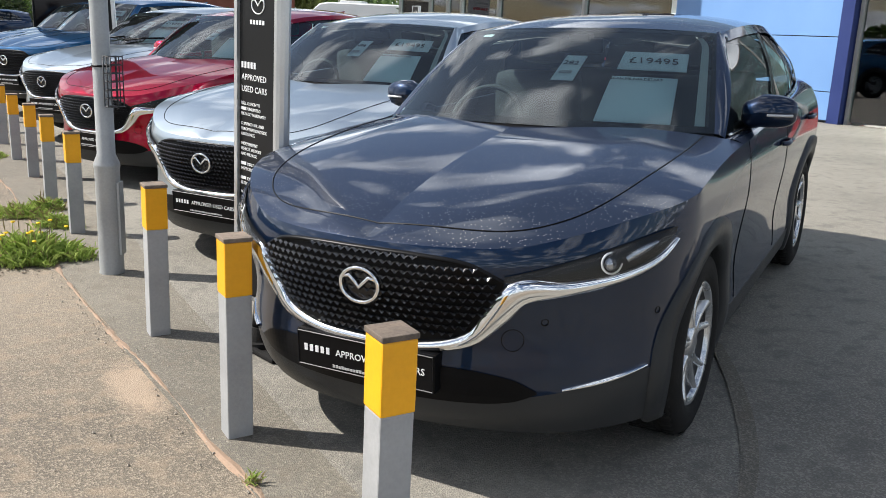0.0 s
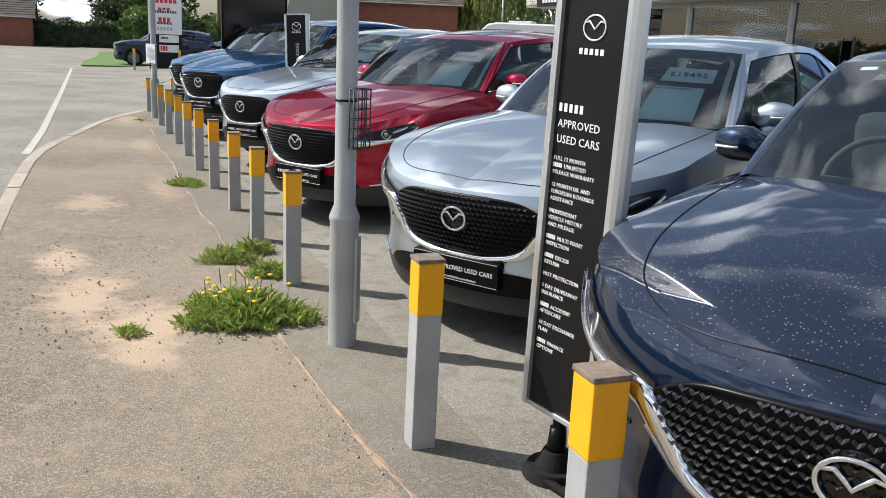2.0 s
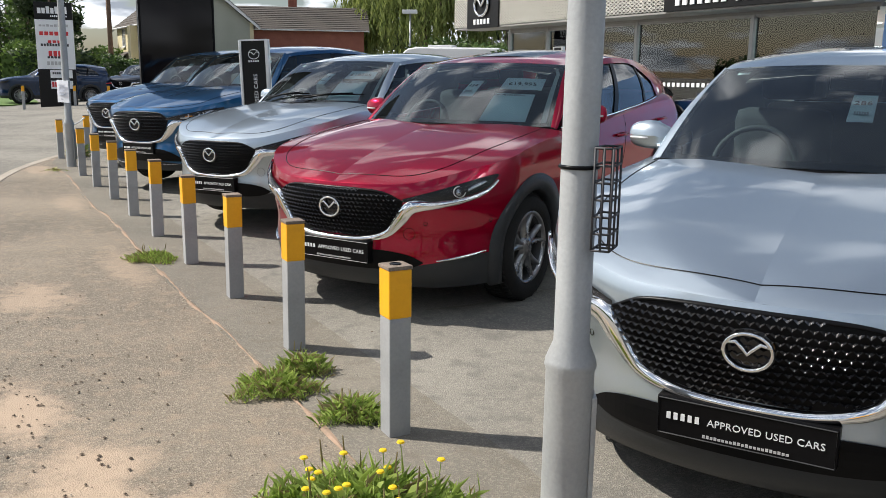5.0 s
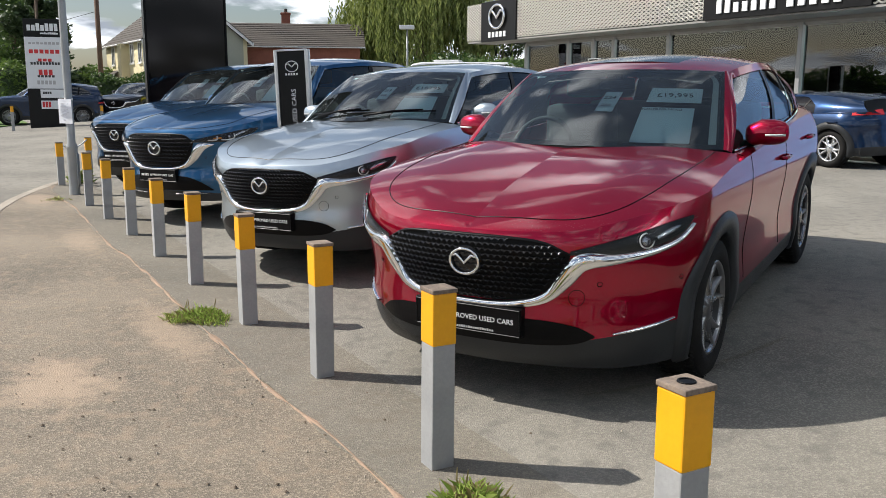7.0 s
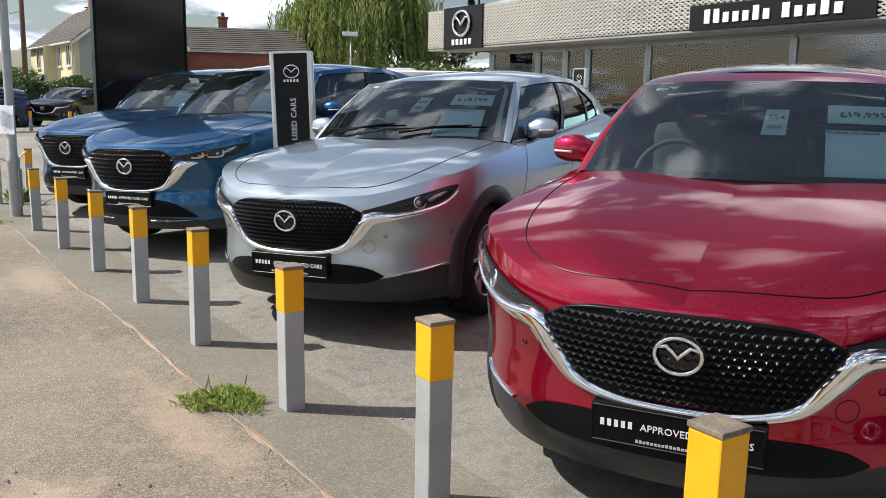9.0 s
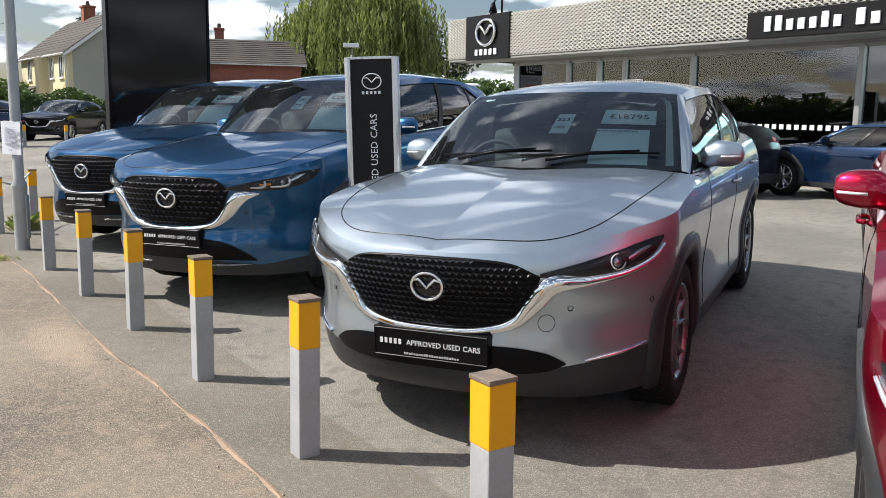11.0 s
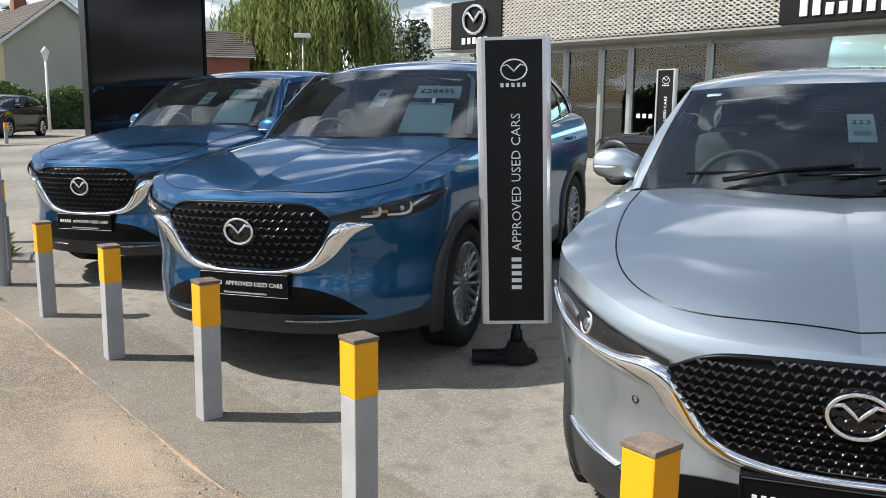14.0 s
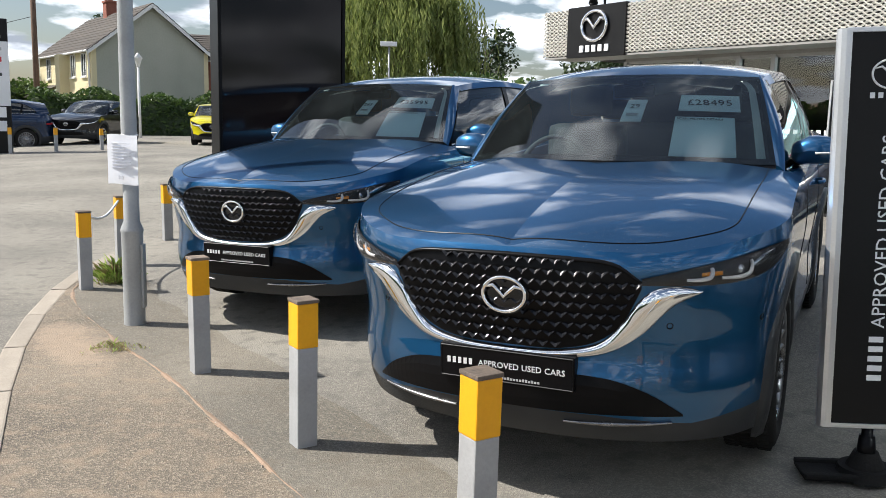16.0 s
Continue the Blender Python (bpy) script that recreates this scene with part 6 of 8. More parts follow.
swing_sign((-0.855, 3.885), (0.70, -0.71), 0.385, 0.225, 1.785, -1.7, "list", "tall black banner sign listing used-car benefits, in aluminium rails", 1)
swing_sign((-4.97, 12.81), (0.975, -0.18), 0.388, 0.205, 1.735, 2.0, "name", "tall black banner sign with upright white lettering, in aluminium rails", -1)
swing_sign(tuple(plan(-18.75, 10.1).xy), (0.45, -0.89), 0.40, 0.28, 1.86, 0.0, "name", "narrow black banner sign standing beside a dark roadster")


# ---- showroom ----
U = -ROW


def facing(a, d, z):
    """A pose on the showroom front: local x along the front, y up, z out to the yard."""
    return face_frame(plan(a, d, z), (U.x, U.y))


def slab(name, a0, a1, d0, d1, z0, z1, material, parent=None, bevel=0.0, label=""):
    m = Matrix.Translation(plan(0, 0)) @ Matrix((U, BACK, Vector((0, 0, 1)))).transposed().to_4x4()
    return box(name, (a0, d0, z0), (a1, d1, z1), material, parent, bevel, m, label)


FLOOR_Z = 0.225
show = new("showroom_front")
tagged(show, "car showroom with cream expanded-metal fascia over tall glazing", "showroom", kind="structure")
slab("floor", -26.4, -13.9, 13.6, 22.2, FLOOR_Z - 0.1, FLOOR_Z + 0.02, M["shop_floor"], show)
slab("plinth", -26.4, -13.9, 13.5, 13.64, FLOOR_Z - 0.15, FLOOR_Z + 0.06, M["kerb"], show)
slab("wall_back", -26.4, -13.9, 22.0, 22.2, FLOOR_Z, 3.0, M["shop_wall"], show)
slab("wall_end", -26.45, -26.35, 17.5, 22.0, FLOOR_Z, 3.0, M["shop_wall"], show)
slab("inner_wall", -19.2, -16.4, 19.2, 19.35, FLOOR_Z, 2.75, M["shop_dark"], show)
slab("ceiling", -26.4, -13.9, 13.65, 22.2, 2.86, 2.94, M["shop_wall"], show)
slab("roof", -28.2, -13.84, 12.78, 24.0, 3.5, 3.7, M["roof_felt"], show)
slab("soffit", -28.2, -13.9, 12.70, 13.66, 2.84, 2.88, M["cladding_grey"], show)
slab("header", -26.4, -13.9, 13.60, 13.70, 2.775, 2.84, M["cladding_grey"], show)
slab("fascia_backing", -28.22, -13.86, 12.76, 12.80, 2.90, 3.93, M["mesh_back"], show)
slab("fascia_return", -28.22, -28.18, 12.76, 16.5, 2.90, 3.93, M["mesh_back"], show)
slab("parapet_box", -22.0, -13.9, 16.0, 22.0, 3.7, 4.45, M["cladding_grey"], show)


def fascia_mesh():
    """Expanded metal: zigzag strands that meet at their peaks, standing proud of a dark backing."""
    chunks = []
    pitch, rowh = 0.146, 0.0415
    z, r = 2.92, 0
    while z < 3.95:
        rows = []
        n = int(14.35 / (pitch / 4))
        for i in range(n + 1):
            a = -28.24 + i * pitch / 4
            ph = (i % 4)
            up = {0: 1.0, 1: 0.35, 2: -1.0, 3: 0.35}[ph] * (1 if r % 2 else -1)
            zc = z + up * rowh * 0.36
            rows.append([plan(a, 12.705, zc - 0.016), plan(a, 12.690, zc - 0.012), plan(a, 12.672, zc + 0.012), plan(a, 12.690, zc + 0.015)])
        chunks.append(grid(rows))
        z += rowh
        r += 1
    ob = mesh_ob("expanded_metal", *merge(chunks), M["mesh_white"], show)
    ob["kind"] = "stuff"
    ob["label"] = "cream expanded-metal mesh"


fascia_mesh()
GLASS_RUNS = [(-26.37, -24.34), (-24.34, -23.27), (-23.27, -22.45), (-22.45, -20.5), (-20.5, -16.83), (-16.83, -13.95)]
for k, (a0, a1) in enumerate(GLASS_RUNS):
    win = new("window_%d" % (k + 1))
    tagged(win, "tall showroom pane in a grey aluminium frame", "window", kind="structure")
    slab("mullion", a0 - 0.05, a0 + 0.05, 13.56, 13.72, FLOOR_Z, 2.775, M["frame_grey"], win, 0.006)
    slab("head_rail", a0 + 0.05, a1 - 0.05, 13.60, 13.68, 2.715, 2.772, M["frame_grey"], win)
    slab("sill_rail", a0 + 0.05, a1 - 0.05, 13.60, 13.68, FLOOR_Z + 0.06, FLOOR_Z + 0.13, M["frame_grey"], win)
    g = slab("pane", a0 + 0.05, a1 - 0.05, 13.637, 13.645, FLOOR_Z + 0.13, 2.715, M["glass_shop"], win)
    g.visible_shadow = False
    # white safety squares across the glass
    if a1 - a0 > 1.5:
        bm = bmesh.new()
        mm = Matrix((U, BACK, Vector((0, 0, 1)))).transposed().to_4x4()
        s = a0 + 0.2
        while s < a1 - 0.2:
            box_bm(bm, (s, 13.628, 1.27), (s + 0.09, 13.633, 1.36), 0, mm)
            s += 0.16
        part("safety_dots", bm, M["white_print"], win)
for i, (a, d) in enumerate([(x, y) for y in (15.2, 17.0, 18.8) for x in (-25.2, -23.4, -21.5, -19.6, -17.8, -15.6)]):
    lampd = new("downlight")
    tagged(lampd, "round recessed downlight in the showroom ceiling", "ceiling light", "showroom downlights")
    lampd.location = plan(a, d, 2.85)
    v, f = lathe([(0, 0.085), (-0.01, 0.085), (-0.01, 0.065)], 20)
    rim = mesh_ob("rim", v, f, M["white_trim"], lampd)
    rim.rotation_euler = (0, radians(-90), 0)
    dsk = mesh_ob("diffuser", *lathe_disc(0.068, 0.068, -0.008), M["shop_lamp"], lampd)
    dsk.location = (0, 0, -0.006)
for i, a in enumerate((-18.6, -17.7, -16.9)):
    cab = new("display_shelf")
    tagged(cab, "lit display niche with accessories on the dark showroom wall", "display", "lit display niches")
    slab("niche", a - 0.3, a + 0.3, 19.10, 19.19, 0.95, 2.25, M["shop_lamp_warm"], cab)
    for z in (0.95, 1.25, 1.55, 1.85, 2.22):
        slab("shelf", a - 0.34, a + 0.34, 18.98, 19.10, z, z + 0.03, M["shop_dark"], cab)
    for k in range(5):
        bm = bmesh.new()
        cyl_bm(bm, plan(a - 0.2 + 0.1 * k, 19.04, 1.28), plan(a - 0.2 + 0.1 * k, 19.04, 1.28 + 0.10 + 0.03 * (k % 3)), 0.03, 0.02, 8)
        cyl_bm(bm, plan(a - 0.2 + 0.1 * k, 19.04, 1.58), plan(a - 0.2 + 0.1 * k, 19.04, 1.58 + 0.10 + 0.04 * (k % 2)), 0.03, 0.025, 8)
        part("accessory", bm, M["shop_wall"] if k % 2 else M["trim_black"], cab)
ceil_light = new("showroom_ceiling_light", bpy.data.lights.new("showroom_ceiling_light", "AREA"))
ceil_light.data.shape, ceil_light.data.size, ceil_light.data.size_y, ceil_light.data.energy, ceil_light.data.color = "RECTANGLE", 11.5, 5.0, 600.0, (0.90, 0.98, 1.0)
ceil_light.matrix_world = Matrix.Translation(plan(-20.2, 17.2, 2.82)) @ Matrix.Rotation(math.atan2(U.y, U.x), 4, "Z")
desk = new("reception_desk")
tagged(desk, "pale reception desk inside the showroom", "desk")
slab("counter", -25.6, -24.0, 16.4, 17.1, FLOOR_Z + 0.02, 1.12, M["white_sheet"], desk, 0.02)
slab("counter_top", -25.65, -23.95, 16.35, 17.15, 1.12, 1.16, M["shop_wall"], desk, 0.01)


def board(name, a0, a1, z0, z1, label):
    root = new(name)
    root.matrix_basis = facing(a0, 12.66, z0)
    tagged(root, label, "sign")
    box("panel", (0, 0, -0.08), (a1 - a0, z1 - z0, 0.02), M["black_panel"], root, 0.01)
    return root


b1 = board("brand_sign", -27.35, -25.5, 2.84, 3.96, "dark square sign with a chrome emblem on the fascia")
emblem("emblem", 0.78, 0.66, M["chrome"], Matrix.Translation((0.93, 0.68, 0.03)), b1, 0.03, 0.11)
blocks("sign_letter", (1, 1, 1, 1, 1), 1.0, 0.15, M["white_print"], Matrix.Translation((0.46, 0.11, 0.022)), b1)
b2 = board("name_sign", -18.5, -14.68, 2.87, 3.34, "long dark sign with raised white block lettering on the fascia")
blocks("sign_letter", (1, 1, 0, 0, 0, 1, 0), 1.55, 0.26, M["white_print"], Matrix.Translation((0.38, 0.11, 0.022)), b2)
blocks("sign_letter", (1, 0, 0, 1, 0), 1.25, 0.26, M["white_print"], Matrix.Translation((2.10, 0.11, 0.022)), b2)

# blue clad building joined on the right
blue = new("wall_blue")
tagged(blue, "light blue panelled wall beside the showroom with navy corner trim", "wall", kind="structure")
slab("wall_core", -13.84, -9.85, 13.68, 14.6, FLOOR_Z - 0.1, 4.4, M["mesh_back"], blue)
zs = [FLOOR_Z + 0.03, 0.755, 1.70, 2.645, 3.59, 4.4]
for z0, z1 in zip(zs, zs[1:]):
    slab("cladding_panel", -13.84, -9.86, 13.63, 13.68, z0 + 0.008, z1 - 0.008, M["blue_panel"], blue, 0.004)
slab("corner_trim", -9.86, -9.62, 13.55, 14.6, FLOOR_Z - 0.05, 4.4, M["navy_panel"], blue, 0.006)
slab("base_trim", -13.84, -9.86, 13.60, 13.67, FLOOR_Z - 0.05, FLOOR_Z + 0.028, M["trim_black"], blue)
ent = new("window_7")
tagged(ent, "glazed entrance bay beside the blue wall", "window", kind="structure")
slab("back_wall", -9.6, -3.0, 17.0, 17.2, FLOOR_Z, 4.4, M["shop_dark"], ent)
slab("floor_inside", -9.6, -3.0, 13.9, 17.0, FLOOR_Z - 0.05, FLOOR_Z + 0.02, M["shop_floor"], ent)
slab("roof_inside", -9.62, -3.0, 13.7, 17.2, 4.3, 4.4, M["roof_felt"], ent)
for a in (-9.6, -8.75, -7.2, -5.2, -3.1):
    slab("mullion", a, a + 0.07, 13.68, 13.80, FLOOR_Z, 4.3, M["frame_grey"], ent)
gp = slab("pane", -9.53, -3.1, 13.73, 13.738, FLOOR_Z + 0.05, 4.3, M["glass_shop"], ent)
gp.visible_shadow = False
slab("red_panel", -8.66, -7.2, 14.3, 14.34, FLOOR_Z + 0.02, 1.1, M["red_print"], ent)
# street lantern on the roof edge behind the fascia
lan = new("roof_lantern")
tagged(lan, "black lantern on a thin pole behind the fascia", "lamp")
lb = bmesh.new()
cyl_bm(lb, plan(-27.6, 14.0, 2.9), plan(-27.6, 14.0, 4.9), 0.03, 0.03, 8)
part("pole", lb, M["trim_black"], lan)
lb = bmesh.new()
cyl_bm(lb, plan(-28.0, 14.0, 4.25), plan(-28.0, 14.0, 4.5), 0.12, 0.05, 12)
cyl_bm(lb, plan(-28.0, 14.0, 4.15), plan(-28.0, 14.0, 4.25), 0.05, 0.12, 12)
cyl_bm(lb, plan(-28.0, 14.0, 4.48), plan(-27.6, 14.0, 4.85), 0.02, 0.02, 6)
part("lantern", lb, M["trim_black"], lan, "", True)


# ---- black slab sign at the end of the row ----
def totem():
    p, q = Vector((-8.66, 18.41, 0)), Vector((-7.46, 19.02, 0))
    x = (q - p).normalized()
    m = Matrix.Translation((p.x, p.y, rise(p.x, p.y))) @ Matrix((x, Vector((-x.y, x.x, 0)), Vector((0, 0, 1)))).transposed().to_4x4()
    root = empty("totem_sign", m, "tall glossy black slab sign at the yard entrance", "sign")
    w = (q - p).length
    box("panel", (0.03, 0.0, 0.1), (w - 0.03, 0.26, 2.95), M["acrylic"], root, 0.01)
    box("upper_panel", (0.03, 0.0, 2.962), (w - 0.03, 0.26, 6.0), M["acrylic"], root, 0.01)
    box("edge_rail", (0.0, -0.02, 0.0), (0.035, 0.28, 6.0), M["trim_black"], root, 0.006)
    box("edge_rail", (w - 0.035, -0.02, 0.0), (w, 0.28, 6.0), M["trim_black"], root, 0.006)
    box("plinth", (-0.1, -0.1, -0.1), (w + 0.1, 0.38, 0.1), M["kerb"], root, 0.02)


totem()


def pylon():
    x = Vector((0.93, 0.36, 0)).normalized()
    m = face_frame((-19.5, 35.3, 0), (x.x, x.y))
    root = empty("pylon_sign", m, "tall white pylon sign with coloured trade marks over dark foot", "sign")
    w = 1.32
    box("foot", (0, 0, -0.12), (w, 1.45, 0.12), M["black_panel"], root, 0.01)
    box("board", (0, 1.45, -0.12), (w, 3.28, 0.12), M["white_sheet"], root, 0.01)
    box("head", (0, 3.28, -0.12), (w, 3.92, 0.12), M["black_panel"], root, 0.01)
    f = Matrix.Translation((0, 0, 0.121))
    bars("head_name", 7, 1.05, 0.26, M["white_print"], f @ Matrix.Translation((0.12, 3.5, 0)), root)
    bars("head_line", 9, 0.6, 0.07, M["white_print"], f @ Matrix.Translation((0.55, 3.38, 0)), root)
    for z, n, wd, h, mt, seed in ((3.02, 8, 1.05, 0.09, "grey_print", 1), (2.70, 6, 1.05, 0.14, "red_print", 2), (2.30, 10, 1.0, 0.12, "dark_print", 3), (2.42, 3, 0.5, 0.1, "red_print", 6), (1.93, 3, 0.5, 0.2, "red_print", 4), (1.85, 5, 0.6, 0.08, "dark_print", 7), (1.6, 5, 0.65, 0.14, "grey_print", 5)):
        bars("trade_mark", n, wd, h, M[mt], f @ Matrix.Translation(((w - wd) / 2, z, 0)), root, 0.25, seed)
    for z, mt in ((1.12, "white_sheet"), (0.72, "white_sheet")):
        box("notice_board", (0.42, z, 0.12), (1.2, z + 0.3, 0.14), M[mt], root)
    bars("trade_mark", 3, 0.3, 0.2, M["red_print"], f @ Matrix.Translation((0.46, 0.78, 0.022)), root)
    bars("trade_mark", 4, 0.3, 0.08, M["dark_print"], f @ Matrix.Translation((0.5, 1.26, 0.022)), root)


pylon()
for x, y in ((-19.3, 33.7), (-18.1, 35.2), (-17.0, 35.7), (-15.85, 36.2)):
    bollard(x, y, False, 0.0, 0.85)


# ---- houses ----
def house(name, o, f, length, depth, eave, ridge, wall_m, gable_m, label, chimney=None, windows=(), over=0.35, gable_windows=()):
    """A gabled house: o a ground corner, f the plan direction of the ridge, depth to the left-hand side of f turned right."""
    f = Vector((f[0], f[1], 0)).normalized()
    g = Vector((f.y, -f.x, 0))
    m = Matrix.Translation((o[0], o[1], 0)) @ Matrix((f, g, Vector((0, 0, 1)))).transposed().to_4x4()
    root = new(name)
    root.matrix_basis = m
    tagged(root, label, "house", "houses beyond the yard")
    t = 0.25
    box("front_wall", (0, 0, -0.3), (length, t, eave), wall_m, root)
    box("rear_wall", (0, depth - t, -0.3), (length, depth, eave), wall_m, root)
    for a in (0.0, length - t):
        v = [(a, t, -0.3), (a, depth - t, -0.3), (a, depth - t, eave), (a, depth / 2, ridge - 0.12), (a, t, eave)]
        v += [(x + t, y, z) for x, y, z in v]
        mesh_ob("gable_wall", v, [(0, 1, 2, 3, 4), (9, 8, 7, 6, 5)] + [(i, (i + 1) % 5, 5 + (i + 1) % 5, 5 + i) for i in range(5)], gable_m, root)
    slope = math.atan2(ridge - eave, depth / 2)
    for sgn in (0, 1):
        roof_p = new("roof")
        roof_p.parent = root
        rows = 12
        run = (depth / 2) / math.cos(slope) + over
        me_rows = []
        for k in range(rows):
            s0, s1 = run * k / rows, run * (k + 1) / rows + 0.05
            y0, z0 = depth / 2 - s0 * math.cos(slope), ridge - s0 * math.sin(slope)
            y1, z1 = depth / 2 - s1 * math.cos(slope), ridge - s1 * math.sin(slope)
            if sgn:
                y0, y1 = depth - y0, depth - y1
            v = [(-over, y0, z0), (length + over, y0, z0), (length + over, y1, z1 + 0.04), (-over, y1, z1 + 0.04)]
            v += [(a, b, c - 0.05) for a, b, c in v]
            mesh_ob("tile_course", v, [(0, 1, 2, 3), (7, 6, 5, 4), (0, 4, 5, 1), (1, 5, 6, 2), (2, 6, 7, 3), (3, 7, 4, 0)], M["tile_roof"], roof_p)
        yb = depth / 2 - run * math.cos(slope)
        zb = ridge - run * math.sin(slope)
        if sgn:
            yb = depth - yb
        v, fc = tube([(-over, yb, zb - 0.03), (length + over, yb, zb - 0.03)], 0.06, 6)
        mesh_ob("gutter", v, fc, M["white_trim"], root)
    for a in (-over, length + over - 0.03):
        for sgn in (0, 1):
            y1 = -0.3 if not sgn else depth + 0.3
            z1 = eave - 0.3 * math.tan(slope)
            v = [(a, depth / 2, ridge - 0.03), (a, y1, z1), (a, y1, z1 - 0.22), (a, depth / 2, ridge - 0.25)]
            v += [(x + 0.03, y, z) for x, y, z in v]
            mesh_ob("barge_board", v, [(0, 1, 2, 3), (7, 6, 5, 4)] + [(i, (i + 1) % 4, 4 + (i + 1) % 4, 4 + i) for i in range(4)], M["white_trim"], root)
    if chimney:
        cx_, cy_, cw, top = chimney
        bm = bmesh.new()
        box_bm(bm, (cx_ - cw, cy_ - cw, eave - 2.0), (cx_ + cw, cy_ + cw, top), 0.02)
        box_bm(bm, (cx_ - cw - 0.06, cy_ - cw - 0.06, top - 0.15), (cx_ + cw + 0.06, cy_ + cw + 0.06, top - 0.02), 0.02)
        ch = part("chimney", bm, M["brick"], root)
        bm = bmesh.new()
        cyl_bm(bm, (cx_, cy_, top - 0.02), (cx_, cy_, top + 0.28), 0.14, 0.11, 12)
        part("chimney_pot", bm, M["tile_roof"], ch)
    for wx, wz, ww, wh in windows:
        w = new("window")
        w.parent = root
        box("pane", (wx, -0.02, wz), (wx + ww, 0.02, wz + wh), M["house_glass"], w)
        for lo, hi in (((wx - 0.06, -0.05, wz - 0.06), (wx + ww + 0.06, -0.005, wz)), ((wx - 0.06, -0.05, wz + wh), (wx + ww + 0.06, -0.005, wz + wh + 0.06)), ((wx - 0.06, -0.05, wz), (wx, -0.005, wz + wh)), ((wx + ww, -0.05, wz), (wx + ww + 0.06, -0.005, wz + wh)), ((wx + ww / 2 - 0.03, -0.045, wz), (wx + ww / 2 + 0.03, -0.006, wz + wh))):
            box("window_frame", lo, hi, M["white_trim"], w)
        box("window_sill", (wx - 0.1, -0.12, wz - 0.12), (wx + ww + 0.1, 0.0, wz - 0.06), M["white_trim"], w)
    return root


h1 = house("house", (-22.8, 55.6), (-0.557, 0.83), 11.7, 6.2, 4.55, 6.95, M["render_cream"], M["render_shaded"], "cream rendered house with brown tiled roof and bare gable", (7.2, 3.1, 0.35, 7.7),
           [(1.0, 3.1, 0.8, 1.1), (3.2, 3.1, 0.8, 1.1), (6.4, 3.1, 0.8, 1.1), (8.9, 3.1, 0.8, 1.1), (1.5, 0.6, 1.4, 1.2)])
box("downpipe", (0.25, -0.1, 0), (0.33, -0.02, 4.4), M["white_trim"], h1)
box("bay", (4.6, -0.5, -0.2), (5.6, 0.0, 4.3), M["render_cream"], h1)
v = [(7.0, -1.6, 2.0), (9.6, -1.6, 2.0), (9.6, 0.0, 2.7), (7.0, 0.0, 2.7)]
mesh_ob("porch_roof", v + [(a, b, c - 0.1) for a, b, c in v], [(0, 1, 2, 3), (7, 6, 5, 4), (0, 4, 5, 1), (1, 5, 6, 2), (3, 7, 4, 0)], M["tile_roof"], h1)
for a in (7.1, 9.4):
    box("porch_post", (a, -1.5, -0.2), (a + 0.1, -1.4, 2.0), M["white_trim"], h1)
house("house", (-21.5, 66.5), (0.985, 0.17), 9.6, 7.0, 4.35, 5.9, M["brick"], M["brick"], "red brick house with brown tiled roof and tall chimney", (4.6, -0.1, 0.3, 6.9),
      [(8.0, 2.4, 1.2, 1.5), (1.5, 2.4, 1.2, 1.3)])
house("house", (-62.0, 66.0), (0.84, 0.54), 13.0, 7.0, 2.5, 4.6, M["brick"], M["brick"], "low brick bungalow with a pale tiled roof beyond the road", (3.0, 3.5, 0.3, 5.3), [(2, 0.9, 1.6, 1.1), (7, 0.9, 1.6, 1.1)])


# ---- trees, hedges, weeds ----
def leaf_quads(centres, size, rnd, droop=0.0, narrow=0.5):
    verts, faces = [], []
    for c in centres:
        a, b = rnd.uniform(0, 6.28), rnd.uniform(-1.2, 1.2)
        x = Vector((math.cos(a), math.sin(a), math.sin(b) * (1 - droop) - droop * 1.5)).normalized()
        y = x.cross(Vector((rnd.uniform(-1, 1), rnd.uniform(-1, 1), rnd.uniform(-0.4, 1)))).normalized()
        s = size * rnd.uniform(0.6, 1.3)
        o = len(verts)
        verts += [c - x * s, c - y * s * narrow, c + x * s, c + y * s * narrow]
        faces.append((o, o + 1, o + 2, o + 3))
    return verts, faces


